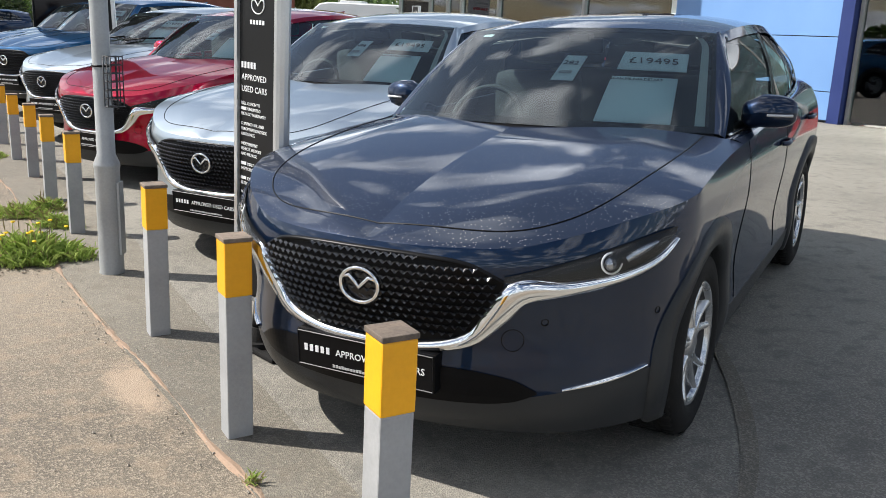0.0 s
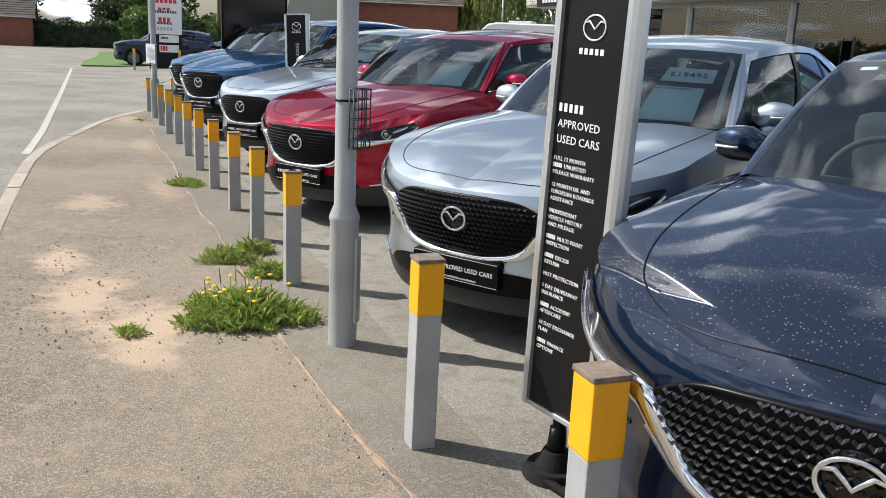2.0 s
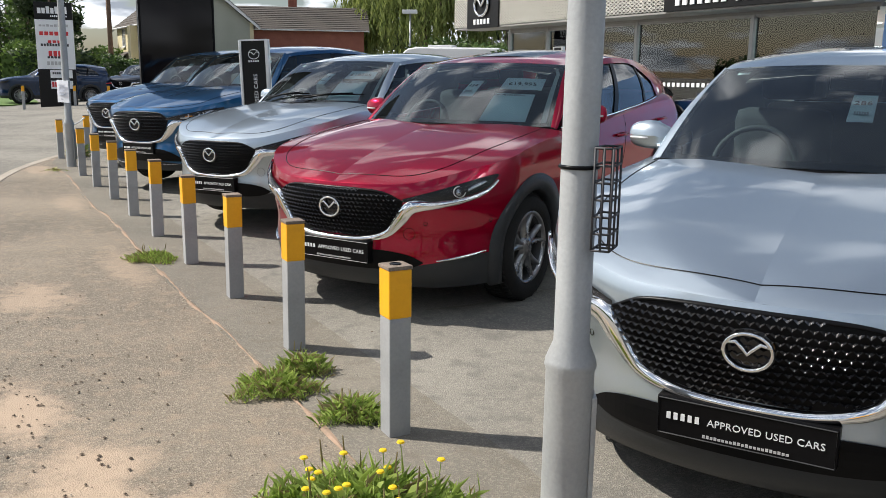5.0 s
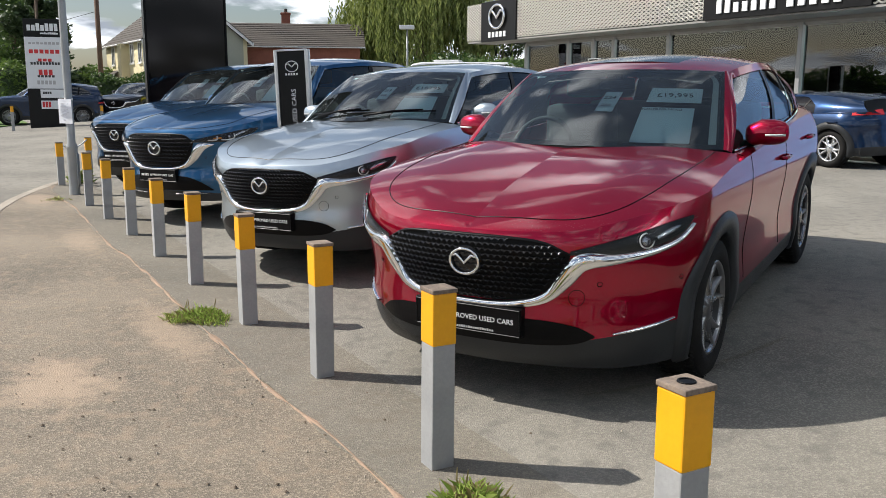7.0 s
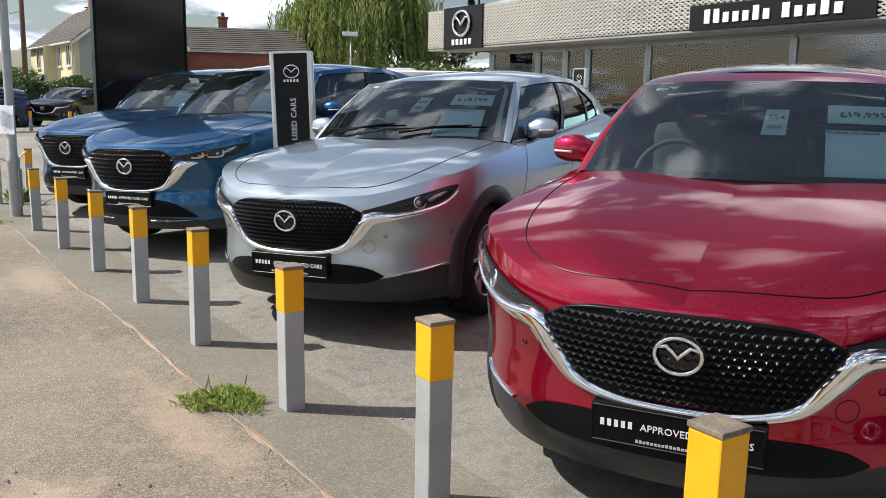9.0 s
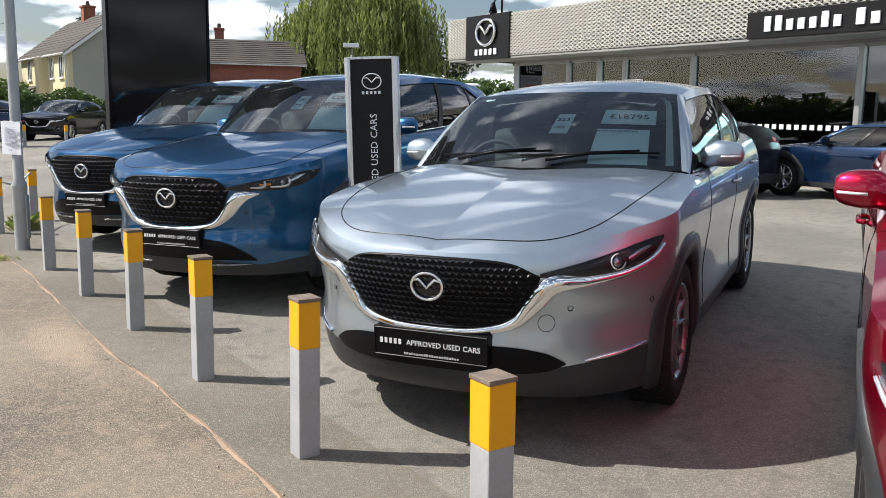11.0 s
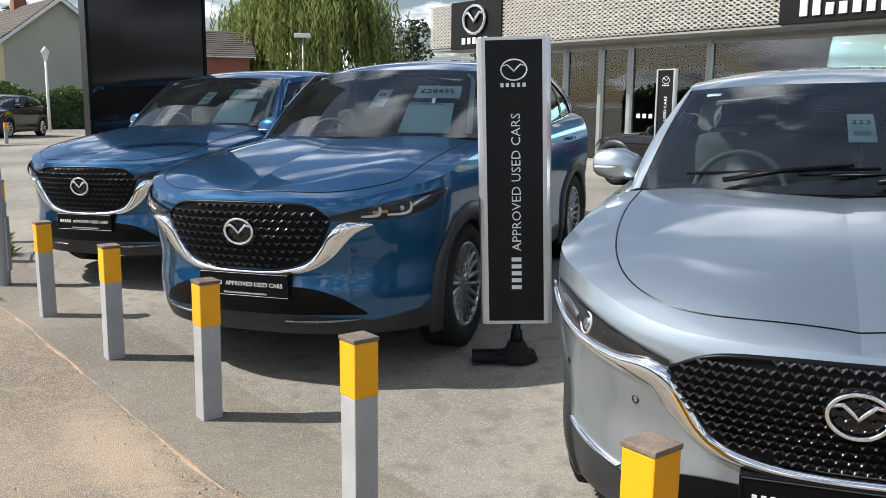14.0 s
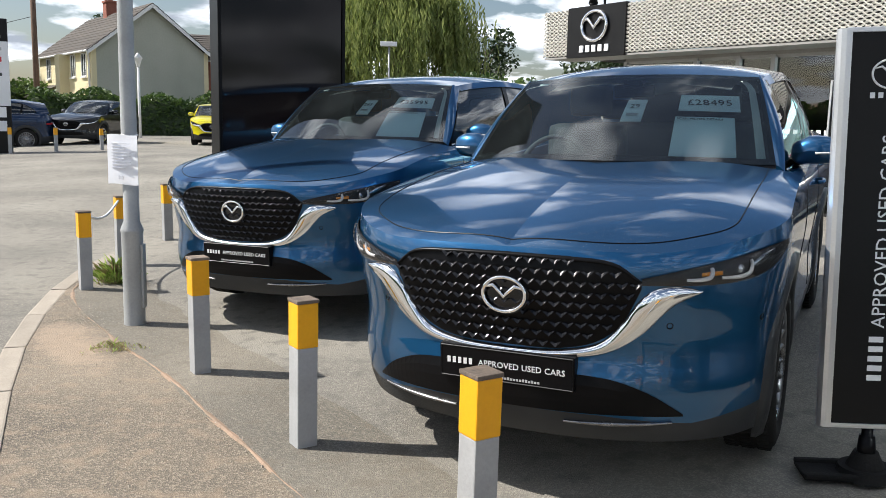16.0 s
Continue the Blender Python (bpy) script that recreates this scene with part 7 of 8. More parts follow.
def tree(name, x, y, h, r, leafm, label, seed, n=5000, trunk_r=0.2, size=0.16, conifer=False, base=0.0, bare=0.3):
    rnd = random.Random(seed)
    root = empty(name, pose(x, y, base), label, "tree")
    limbs = [tube([(0, 0, -0.2), (0.05 * h * 0.1, 0.02, h * 0.35), (0.1, -0.05, h * 0.85)], [trunk_r, trunk_r * 0.7, trunk_r * 0.15], 8)]
    blobs = []
    for k in range(11):
        a, t = rnd.uniform(0, 6.28), rnd.uniform(bare, 0.85)
        q = (1 - t) / (1 - bare) if conifer else math.sin(math.pi * min(0.95, (t - bare) / (1 - bare) * 0.85 + 0.15))
        rr = r * q * rnd.uniform(0.65, 1.0)
        end = Vector((rr * math.cos(a), rr * math.sin(a), h * t + (0 if conifer else rr * 0.4)))
        st = Vector((0.05, 0, h * t * 0.8))
        limbs.append(tube([st, st.lerp(end, 0.5) + Vector((0, 0, 0.15)), end], [trunk_r * 0.35, trunk_r * 0.22, trunk_r * 0.05], 5))
        blobs.append((end, max(0.35, rr * 0.45)))
        blobs.append((st.lerp(end, 0.55), max(0.3, rr * 0.38)))
    blobs.append((Vector((0.1, 0, h * 0.9)), r * (0.15 if conifer else 0.4)))
    mesh_ob("trunk", *merge(limbs), M["bark"], root, True)
    cs = []
    for _ in range(n):
        c, br = rnd.choice(blobs)
        d = Vector((rnd.gauss(0, 1), rnd.gauss(0, 1), rnd.gauss(0, 0.8)))
        d.normalize()
        cs.append(c + d * br * rnd.uniform(0.4, 1.15) ** 0.7)
    cr = mesh_ob("crown", *leaf_quads(cs, size, rnd, 0.25 if conifer else 0.0), leafm, root)
    cr["kind"] = "stuff"
    return root


def willow(x, y, h, r, seed):
    rnd = random.Random(seed)
    root = empty("willow_tree", pose(x, y, 0), "large weeping willow with long hanging yellow-green branches", "tree")
    limbs = [tube([(0, 0, -0.2), (0.1, 0, h * 0.3), (0.2, 0.1, h * 0.55)], [0.45, 0.36, 0.22], 10)]
    tips = []
    for k in range(26):
        a = 6.28 * k / 26 + rnd.uniform(-0.2, 0.2)
        rr = r * rnd.uniform(0.25, 0.95)
        e = Vector((rr * math.cos(a), rr * math.sin(a), h * (1.0 - 0.32 * (rr / r) ** 2) * rnd.uniform(0.9, 1.02)))
        limbs.append(tube([(0.15, 0.05, h * 0.45), Vector((0.15, 0.05, h * 0.5)).lerp(e, 0.55) + Vector((0, 0, 0.6)), e], [0.16, 0.09, 0.03], 6))
        tips.append(e)
    mesh_ob("trunk", *merge(limbs), M["bark"], root, True)
    cs = []
    verts, faces = [], []
    for k in range(1500):
        e = rnd.choice(tips) + Vector((rnd.gauss(0, 0.75), rnd.gauss(0, 0.75), rnd.gauss(0, 0.35)))
        rad = math.hypot(e.x, e.y)
        ln = rnd.uniform(1.2, 3.2) + (rad / r) * rnd.uniform(1.0, 3.8)
        out = Vector((e.x, e.y, 0)).normalized() if rad > 0.1 else Vector((1, 0, 0))
        steps = int(ln / 0.20)
        for s in range(steps):
            t = s / max(1, steps)
            p = e + out * (0.45 * math.sin(t * 1.6)) + Vector((rnd.gauss(0, 0.05), rnd.gauss(0, 0.05), -ln * t))
            if p.z < 0.8:
                continue
            a = rnd.uniform(0, 6.28)
            xv = Vector((math.cos(a) * 0.4, math.sin(a) * 0.4, -1)).normalized()
            yv = xv.cross(Vector((math.sin(a), -math.cos(a), 0.3))).normalized()
            L = rnd.uniform(0.16, 0.27)
            o = len(verts)
            verts += [p - xv * L, p - yv * 0.06, p + xv * L, p + yv * 0.06]
            faces.append((o, o + 1, o + 2, o + 3))
    cr = mesh_ob("crown", verts, faces, M["willow"], root)
    cr["kind"] = "stuff"


willow(-7.4, 66.5, 10.4, 4.7, 5)


def hedge(name, p, q, h, w, leafm, label, seed, n=5200, size=0.11):
    rnd = random.Random(seed)
    p, q = Vector((p[0], p[1], 0)), Vector((q[0], q[1], 0))
    d = q - p
    side = Vector((-d.y, d.x, 0)).normalized()
    root = empty(name, Matrix.Translation(p), label, "hedge")
    bm = bmesh.new()
    k = max(6, int(d.length / 0.8))
    core = []
    for i in range(k + 1):
        c = d * (i / k)
        hh = h * (0.86 + 0.08 * math.sin(i * 1.9 + seed) + 0.05 * math.sin(i * 0.7))
        ww = w * 0.40
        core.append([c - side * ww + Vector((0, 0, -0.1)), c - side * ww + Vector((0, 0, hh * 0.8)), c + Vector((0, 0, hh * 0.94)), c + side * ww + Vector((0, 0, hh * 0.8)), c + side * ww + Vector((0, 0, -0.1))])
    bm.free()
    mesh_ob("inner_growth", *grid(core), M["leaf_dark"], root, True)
    cs = []
    for _ in range(n):
        t = rnd.random()
        c = d * t
        hh = h * (0.86 + 0.08 * math.sin(t * k * 1.9 + seed) + 0.05 * math.sin(t * k * 0.7))
        if rnd.random() < 0.55:
            pnt = c - side * (w * 0.42 + rnd.uniform(-0.06, 0.12)) * (1 if rnd.random() < 0.75 else -1) + Vector((0, 0, rnd.uniform(0.0, hh * 0.92)))
        else:
            pnt = c + side * rnd.uniform(-0.45, 0.45) * w + Vector((0, 0, hh * rnd.uniform(0.86, 1.06)))
        cs.append(pnt + Vector((rnd.gauss(0, 0.05), rnd.gauss(0, 0.05), rnd.gauss(0, 0.05))))
    lv = mesh_ob("leaves", *leaf_quads(cs, size, rnd), leafm, root)
    lv["kind"] = "stuff"


hedge("hedge", (-24.0, 50.8), (-9.8, 54.6), 2.3, 1.6, M["leaf"], "dense green hedge in front of the house gable", 1, 9000)
hedge("hedge", (-5.5, 44.0), (-1.0, 37.5), 2.9, 2.4, M["leaf"], "tall dark green shrubs beside the showroom", 2, 7000)
hedge("hedge", (-9.0, 72.0), (9.0, 62.0), 3.6, 3.0, M["leaf_dark"], "dark shrubs behind the willow", 3, 7000, 0.16)
hedge("hedge", (-58.0, 66.0), (-38.0, 78.0), 2.6, 2.0, M["leaf_dark"], "dark clipped hedge beyond the road", 4, 6000, 0.14)
hedge("hedge", (-40.0, 33.0), (-17.0, -12.0), 2.9, 2.2, M["leaf"], "tall green hedge along the far side of the road", 9, 9000, 0.22)
hedge("hedge", (-33.5, 58.0), (-27.0, 66.0), 3.2, 2.5, M["leaf_light"], "loose bright green bushes beside the road", 6, 5000, 0.14)
tree("tree", -1.4, 69.4, 7.6, 2.5, M["leaf_dark"], "slender dark tree with an airy crown", 11, 2600, 0.14, 0.16, False, 0, 0.3)
tree("conifer_tree", -31.5, 60.0, 10.5, 3.0, M["leaf_dark"], "tall dark conifer by the road", 12, 9000, 0.25, 0.2, True, 0, 0.12)
tree("tree", -36.5, 66.0, 8.5, 4.0, M["leaf"], "broad green tree beyond the road", 13, 8000, 0.25, 0.2, False, 0, 0.15)
tree("tree", -48.0, 84.0, 8.5, 4.2, M["leaf_dark"], "broad dark tree behind the bungalow", 14, 7000, 0.3, 0.22, False, 0, 0.12)
tree("tree", -28.5, 72.0, 6.0, 2.6, M["leaf_light"], "bushy light green tree", 15, 5000, 0.2, 0.18, False, 0, 0.1)
tree("tree", -31.0, 86.0, 9.2, 3.0, M["leaf_dark"], "dark pine showing over the house roof", 16, 4500, 0.25, 0.2, False, 0, 0.45)
tree("tree", -12.0, 82.0, 6.4, 3.0, M["leaf_dark"], "dark tree behind the brick house", 17, 4000, 0.25, 0.2, False, 0, 0.2)
tree("tree", 6.0, 60.0, 5.8, 3.4, M["leaf_dark"], "dark tree behind the showroom", 18, 5000, 0.25, 0.2, False, 0, 0.1)
tree("tree", -66.0, 88.0, 9.0, 4.6, M["leaf"], "broad tree on the skyline", 19, 5000, 0.3, 0.24, False, 0, 0.12)


def wood_pole():
    root = empty("telegraph_pole", pose(-25.8, 56.1, 0), "brown wooden telegraph pole", "pole")
    mesh_ob("pole", *tube([(0, 0, -0.3), (0, 0, 9.5)], [0.16, 0.12], 12), M["pole_wood"], root, True)
    mesh_ob("wire", *tube([(0, 0, 6.0), (-10, 9, 5.2), (-22, 20, 5.6)], 0.015, 4), M["trim_black"], root)


wood_pole()


def garden_lamp(x, y, h, label):
    root = empty("garden_lamp", pose(x, y, 0), label, "lamp")
    mesh_ob("pole", *tube([(0, 0, -0.1), (0, 0, h - 0.5)], [0.07, 0.05], 10), M["white_trim"], root, True)
    rows = [[Vector((r * math.cos(6.2832 * k / 12), r * math.sin(6.2832 * k / 12), z)) for k in range(13)] for r, z in ((0.06, h - 0.5), (0.16, h - 0.15), (0.20, h - 0.12), (0.05, h + 0.08), (0.0, h + 0.12))]
    mesh_ob("lantern", *grid(rows), M["white_trim"], root, True)


garden_lamp(-18.2, 48.0, 3.7, "white lantern on a post in the garden")


def yard_light(x, y, h):
    root = empty("yard_light", pose(x, y, 0), "grey floodlight on a tall slim pole", "lamp")
    mesh_ob("pole", *tube([(0, 0, -0.1), (0, 0, h)], [0.08, 0.06], 10), M["steel_grey"], root, True)
    box("floodlight", (-0.5, -0.25, h - 0.05), (0.45, 0.25, h + 0.2), M["white_sheet"], root, 0.03)


yard_light(-7.7, 60.5, 5.35)


def verge():
    pts = [(-22.6, 35.2), (-21.4, 36.6), (-22.5, 44), (-25, 52), (-28.5, 58), (-36, 62), (-36, 58.5), (-30, 48.5), (-25.5, 40)]
    ob = flat("ground_grass", [Vector((a, b, 0)) for a, b in pts], 0.03, M["grass"], 0.12, "mown grass verge beside the road", "grass")


verge()


def weed_clump(x, y, r, n, seed, label, flowers=0, tall=0.16, dry=0.0):
    rnd = random.Random(seed)
    root = empty("weeds", pose(x, y, 0.004), label, "weed")
    verts, faces, dv, df = [], [], [], []
    for k in range(int(n * 4.5)):
        a, q = rnd.uniform(0, 6.28), rnd.random() ** 0.62 * rnd.uniform(0.85, 1.15)
        w = 1 + 0.22 * math.sin(3 * a + seed) + 0.16 * math.sin(5 * a) + 0.12 * math.sin(9 * a + 2)
        p = Vector((r * q * w * math.cos(a), r * q * w * math.sin(a) * 0.75, 0))
        p.z = 0.30 * tall * max(0.0, 1 - q ** 2) * rnd.random() * (1 + 0.5 * math.sin(31 * p.x) * math.sin(27 * p.y))
        b = rnd.uniform(0, 6.28)
        ln = tall * (rnd.uniform(0.2, 0.6) if rnd.random() < 0.8 else rnd.uniform(0.6, 0.95)) * (1.15 - 0.5 * q)
        out = Vector((math.cos(b), math.sin(b), 0))
        tip = p + out * ln * rnd.uniform(0.3, 1.0) + Vector((0, 0, ln * rnd.uniform(0.35, 1.0)))
        mid = p.lerp(tip, 0.5) + Vector((0, 0, ln * 0.2))
        sd = Vector((-out.y, out.x, 0)) * rnd.uniform(0.0013, 0.0028) * (1.9 if rnd.random() < 0.12 else 1.0)
        tv, tf = (dv, df) if rnd.random() < dry else (verts, faces)
        o = len(tv)
        tv += [p - sd * 0.5, p + sd * 0.5, mid + sd, tip, mid - sd]
        tf.append((o, o + 1, o + 2, o + 3, o + 4))
    for k in range(n // 110):
        a, q = rnd.uniform(0, 6.28), math.sqrt(rnd.random()) * 0.7
        p = Vector((r * q * math.cos(a), r * q * math.sin(a) * 0.75, 0.0))
        top = p + Vector((rnd.uniform(-0.03, 0.03), rnd.uniform(-0.03, 0.03), tall * rnd.uniform(0.9, 1.5)))
        tv, tf = tube([p, p.lerp(top, 0.65), p.lerp(top, 0.7), top], [0.0012, 0.0012, 0.004, 0.002], 5)
        o = len(dv)
        dv += list(tv)
        df += [tuple(i + o for i in f_) for f_ in tf]
    lv = mesh_ob("leaves", verts, faces, M["weed"], root)
    lv["kind"] = "stuff"
    if dv:
        dd = mesh_ob("dry_stalks", dv, df, M["weed_dry"], root)
        dd["kind"] = "stuff"
    for k in range(flowers):
        a, q = rnd.uniform(0, 6.28), math.sqrt(rnd.random()) * 0.8
        p = Vector((r * q * math.cos(a), r * q * math.sin(a) * 0.75, 0))
        top = p + Vector((rnd.uniform(-0.03, 0.03), rnd.uniform(-0.03, 0.03), tall * rnd.uniform(0.7, 1.3)))
        fl = mesh_ob("flower", *tube([p, p.lerp(top, 0.6), top], 0.0022, 4), M["weed"], root)
        rows = [[top + Vector((rr * math.cos(6.2832 * j / 10), rr * math.sin(6.2832 * j / 10), zz)) for j in range(11)] for rr, zz in ((0.004, 0.0), (0.015, 0.006), (0.012, 0.011), (0.0, 0.013))]
        mesh_ob("petals", *grid(rows), M["flower"], fl)
    return root


weed_clump(-2.62, 5.24, 0.31, 1500, 1, "bushy green weeds with small yellow flowers at the tarmac edge", 16, 0.17, 0.06)
weed_clump(-3.22, 6.40, 0.19, 420, 2, "straggling green and dry weeds beside a post", 0, 0.11, 0.25)
weed_clump(-2.80, 6.12, 0.15, 330, 9, "straggling green weeds at the foot of a post", 0, 0.12, 0.2)
weed_clump(-3.14, 6.68, 0.13, 260, 3, "low straggling weeds along the tarmac seam", 0, 0.12, 0.3)
weed_clump(-4.87, 9.12, 0.19, 480, 4, "low tuft of pale green weeds on the seam", 0, 0.09, 0.25)
weed_clump(-3.05, 4.82, 0.08, 90, 5, "tiny tuft of weeds in the tarmac", 0, 0.07, 0.2)
weed_clump(-0.60, 2.60, 0.025, 14, 6, "single small weed in a crack", 0, 0.07, 0.3)
weed_clump(-9.25, 17.0, 0.14, 160, 7, "wispy grass at the corner post", 0, 0.25, 0.3)
weed_clump(-8.6, 14.9, 0.16, 60, 8, "sparse dry tuft at the kerb", 0, 0.06, 0.6)


def pebbles():
    rnd = random.Random(9)
    chunks = []
    line = SEAM
    for k in range(1500):
        if k < 800:
            i = rnd.randrange(6, len(line) - 1)
            c = line[i].lerp(line[i + 1], rnd.random()) + BACK * rnd.gauss(0.0, 0.05)
        else:
            i = rnd.randrange(4, len(line) - 6)
            c = line[i].lerp(line[i + 1], rnd.random()) + BACK * (-abs(rnd.gauss(0, 0.8)) if rnd.random() < 0.7 else rnd.uniform(0, 1.2))
        s = rnd.uniform(0.002, 0.008)
        z = max(0.004, rise(c.x, c.y)) + 0.003
        v = [c + Vector((s * math.cos(a + rnd.uniform(-0.4, 0.4)), s * math.sin(a), z - 0.003)) for a in (0, 1.57, 3.14, 4.71)] + [c + Vector((rnd.uniform(-s, s) * 0.4, 0, z + s * 0.45))]
        chunks.append((v, [(0, 1, 4), (1, 2, 4), (2, 3, 4), (3, 0, 4)]))
    ob = mesh_ob("loose_gravel", *merge(chunks), M["kerb"])
    tagged(ob, "loose grit and small stones along the tarmac seam", "gravel", kind="stuff")


pebbles()


def crumbs():
    rnd = random.Random(17)
    chunks = []
    for cx, cy, sp, n in ((-4.25, 6.15, 0.28, 110), (-3.6, 5.3, 0.35, 70), (-3.1, 4.9, 0.3, 60), (-2.5, 5.05, 0.12, 60), (-4.6, 7.2, 0.6, 60), (-5.3, 7.6, 0.4, 60), (-3.9, 4.6, 0.6, 60)):
        for k in range(n):
            x, y, s_ = rnd.gauss(cx, sp), rnd.gauss(cy, sp), rnd.uniform(0.003, 0.011)
            z = max(0.004, rise(x, y)) + 0.001
            ring = [Vector((x + s_ * rnd.uniform(0.6, 1.3) * math.cos(1.257 * j), y + s_ * rnd.uniform(0.5, 1.0) * math.sin(1.257 * j), z)) for j in range(5)]
            chunks.append((ring + [Vector((x, y, z + s_ * 0.6))], [(j, (j + 1) % 5, 5) for j in range(5)]))
    ob = mesh_ob("soil_crumbs", *merge(chunks), M["bark"])
    tagged(ob, "dark soil crumbs and leaf litter on the sandy footway", "litter", kind="stuff")


crumbs()


def seam_crumbs():
    """The pale broken edge between footway and patched strip: a low ragged ridge."""
    rnd = random.Random(21)
    rows = []
    for i, p in enumerate(smooth_line([(q.x, q.y) for q in SEAM[4:]], 5)):
        w = max(0.001, 0.006 + 0.022 * noise.noise(p * 2.3) + rnd.uniform(-0.004, 0.008))
        o = 0.03 * noise.noise(p * 1.7 + Vector((5, 0, 0)))
        z = 0.0055 + 0.003 * rnd.random()
        rows.append([p + BACK * (o - w) + Vector((0, 0, 0.001)), p + BACK * o + Vector((0, 0, z)), p + BACK * (o + w) + Vector((0, 0, 0.0045))])
    ob = mesh_ob("pavement_edge", *grid(rows), M["seam"])
    tagged(ob, "pale crumbling edge between the two tarmacs", "pavement edge", kind="structure")


seam_crumbs()
def scuff(pts, w, label):
    """A pale tyre scuff laid on the slope of the yard."""
    line = smooth_line(pts, 8)
    rows = []
    for i, p in enumerate(line):
        t = (line[min(i + 1, len(line) - 1)] - line[max(i - 1, 0)]).normalized()
        n = Vector((-t.y, t.x, 0))
        ww = w * math.sin(math.pi * (i + 1) / (len(line) + 1)) ** 0.5
        rows.append([q + Vector((0, 0, rise(q.x, q.y) + 0.004)) for q in (p - n * ww, p + n * ww)])
    tagged(mesh_ob("ground_scuff", *grid(rows), M["verge"]), label, "ground mark", kind="structure")


scuff([(1.34, 3.95), (1.32, 3.84), (1.27, 3.45), (1.18, 3.02), (1.07, 2.67), (0.9, 2.3)], 0.035, "pale curved tyre scuff on the tarmac")
scuff([(-1.40, 8.62), (-1.69, 8.35), (-1.97, 8.13), (-2.3, 7.9), (-2.62, 7.78)], 0.022, "pale curved tyre scuff on the tarmac")


# ---- other parked cars ----
def squash(spec, kz, W, L, R=None):
    """A lower or smaller relative of a car shape."""
    q = dict(spec)
    q["W"], q["L"] = W, L
    kl = L / spec["L"]
    for key in ("nose", "flank", "tail"):
        q[key] = [(z * kz, v) for z, v in spec[key]]
    q["edge"] = [(s, z * kz) for s, z in spec["edge"]]
    q["sill"] = [(s, z * (0.85 if kz < 0.9 else 1)) for s, z in spec["sill"]]
    q["spine"] = [(y * kl, z * kz) for y, z in spec["spine"]]
    c, w, a = spec["cowl"], spec["wtop"], spec["apillar"]
    kw = W / spec["W"]
    q["cowl"], q["wtop"], q["apillar"] = (c[0] * kl, c[1], c[2] * kw, c[3] * kz), (w[0] * kl, w[1], w[2] * kw, w[3] * kz), (a[0] * kl, a[1] * kw, a[2] * kz)
    q["roof"] = [(y * kl, z * kz) for y, z in spec["roof"]]
    for key in ("rail", "belt", "hatch"):
        q[key] = [(y * kl, x * kw, z * kz) for y, x, z in spec[key]]
    for key in ("grille", "lamp", "intake"):
        q[key] = {n: [(s * kw, z * kz) for s, z in t] for n, t in spec[key].items()}
    q["wing"] = [(s * kw, z * kz) for s, z in spec["wing"]]
    q["clad"] = [(s, z * kz) for s, z in spec["clad"]]
    q["lens"] = (spec["lens"][0] * kw, spec["lens"][1] * kz, spec["lens"][2])
    q["plate_z"] = spec["plate_z"] * kz
    q["badge"] = (spec["badge"][0] * kz, spec["badge"][1], spec["badge"][2])
    q["axle"], q["base"] = spec["axle"] * kl, spec["base"] * kl
    if R:
        q["R"], q["rim"], q["arch"], q["wheel_kind"] = R, R * 0.68, R + 0.07, "wheel%.2f" % R
    return q


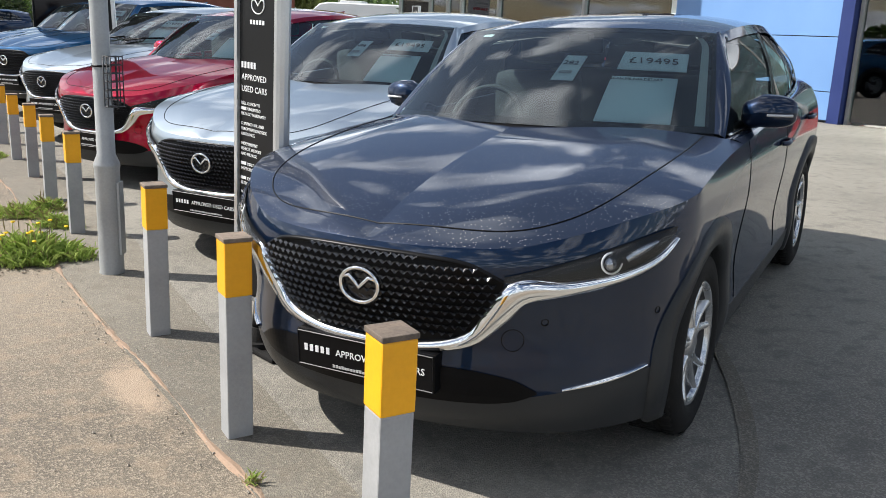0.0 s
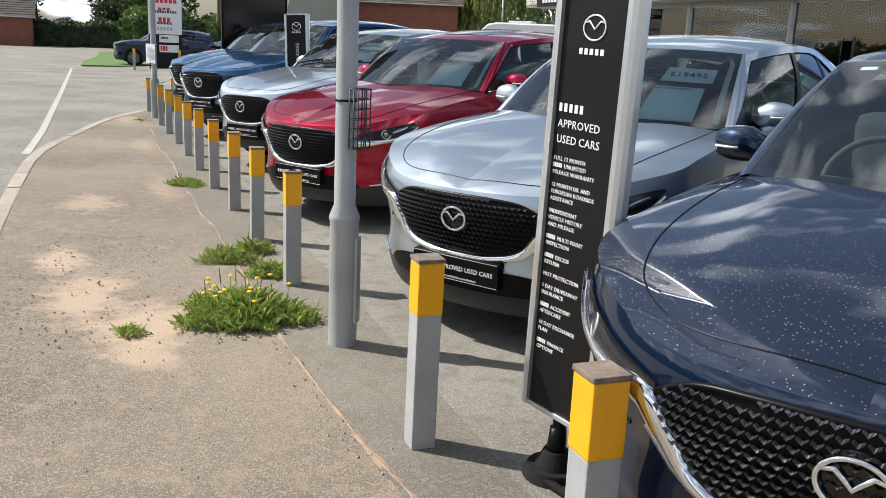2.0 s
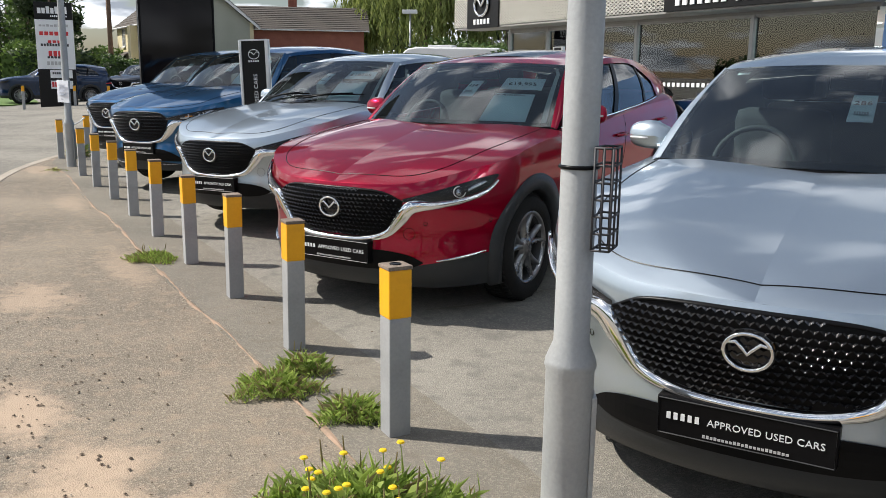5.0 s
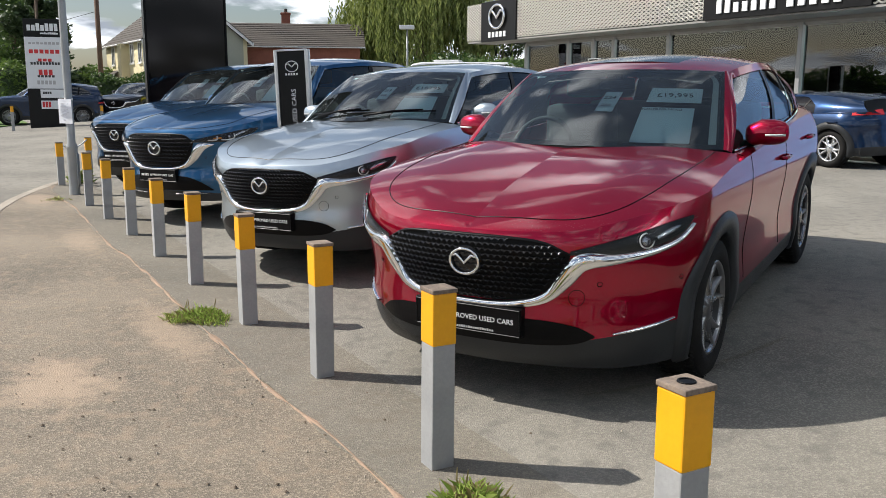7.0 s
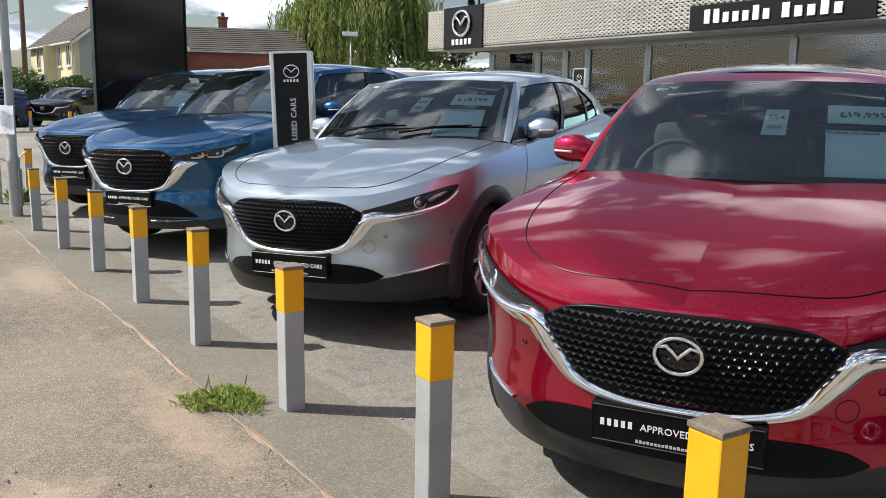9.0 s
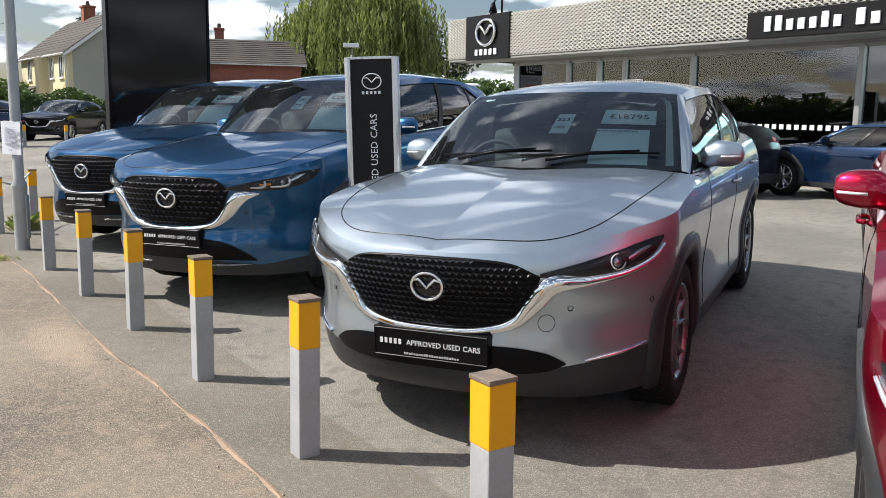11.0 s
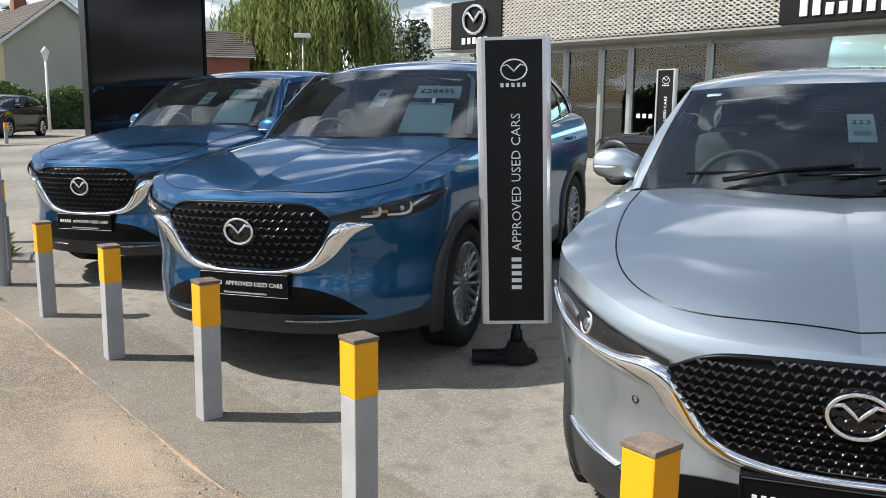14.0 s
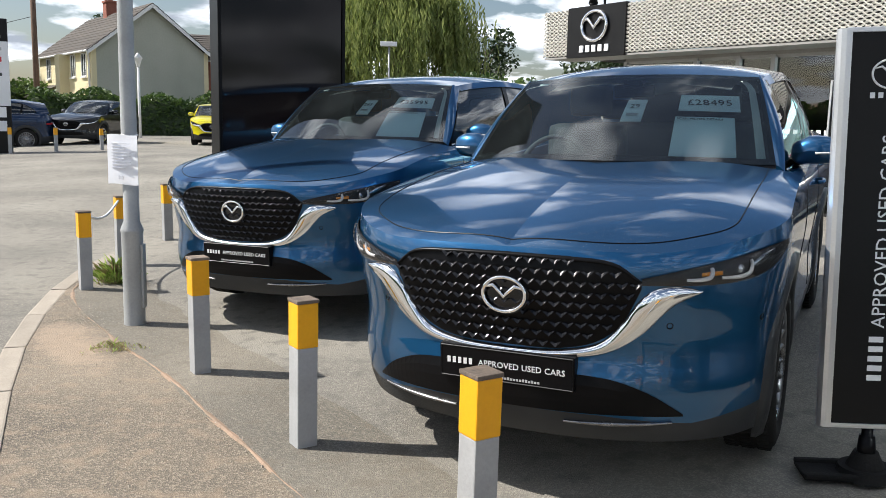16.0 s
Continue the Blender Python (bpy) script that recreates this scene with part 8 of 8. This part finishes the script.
ROADSTER = squash(CROSS, 0.80, 1.735, 3.92, 0.31)
ROADSTER["glass_run"] = (0.03, 0.62)
CITY = squash(CROSS, 0.97, 1.60, 3.62, 0.29)
YARD = "cars elsewhere in the yard"
for spec_, col, lab, px, py, hd, flat_ in (
        (ROADSTER, "deep_blue", "dark blue low roadster parked under the showroom front", *plan(-17.75, 12.55).xy, 149.3, True),
        (ROADSTER, "black", "black low roadster beside a banner sign", *plan(-20.6, 11.0).xy, 149.3, True),
        (SUV, "deep_blue", "dark blue sport utility car across the entrance", -22.9, 38.3, 66.0, True),
        (CROSS, "black", "glossy black crossover parked by the far posts", -18.1, 39.4, 6.0, True),
        (CITY, "lime", "bright yellow small hatchback by the hedge", -13.6, 41.0, -9.0, True),
        (CROSS, "red", "red crossover inside the showroom", *plan(-21.9, 16.2).xy, 149.3, True),
        (CROSS, "black", "dark crossover inside the showroom", *plan(-17.0, 16.0).xy, 149.3, True)):
    c = build_car("car", spec_, col, lab, YARD, 1, plate=False)
    park(c, px, py, hd, flat_)


def van(x, y, turn, label):
    root = empty("campervan", pose(x, y, rise(x, y), 0, 0, turn), label, "van", "white vans behind the row")
    prof = [(0.0, 0.4), (0.0, 0.95), (0.15, 1.05), (0.9, 1.2), (1.55, 1.95), (1.9, 2.25), (2.3, 2.32), (5.6, 2.3), (5.75, 2.2), (5.8, 0.4)]
    rows = []
    for xx, k in ((-1.0, 0.97), (-0.96, 1.0), (0.96, 1.0), (1.0, 0.97)):
        rows.append([Vector((xx, y_, 0.4 + (z_ - 0.4) * k)) for y_, z_ in prof])
    sides = [([Vector((s * 1.0, y_, 0.4 + (z_ - 0.4) * 0.97)) for y_, z_ in prof], [tuple(range(len(prof)))]) for s in (-1, 1)]
    mesh_ob("body_shell", *merge([grid(rows)] + sides), M["white_paint"], root)
    mesh_ob("windscreen", [(-0.85, 0.92, 1.24), (0.85, 0.92, 1.24), (0.78, 1.53, 1.96), (-0.78, 1.53, 1.96)], [(0, 1, 2, 3)], M["house_glass"], root)
    for sx in (-1.004, 1.004):
        mesh_ob("side_window", [(sx, 1.6, 1.25), (sx, 2.6, 1.25), (sx, 2.6, 1.9), (sx, 1.9, 1.9)], [(0, 1, 2, 3)], M["house_glass"], root)
    ty, ri, di, ba = wheel_meshes("suv", 0.36, 0.225, 0.245, 10, M["rim_dark"], None)
    for y_ in (1.0, 4.6):
        for sd in (1, -1):
            w = new("wheel", ty)
            w.parent = root
            w.matrix_basis = pose(sd * 0.88, y_, 0.36, 0, 0, 0 if sd > 0 else 180)
            o = new("rim", ri)
            o.parent = w
    box("roof_box", (-0.5, 2.6, 2.31), (0.4, 3.6, 2.42), M["white_trim"], root, 0.03)


van(-7.4, 39.5, -100, "white campervan parked behind the row of cars")
van(-2.0, 41.0, -75, "white campervan parked beside the shrubs")
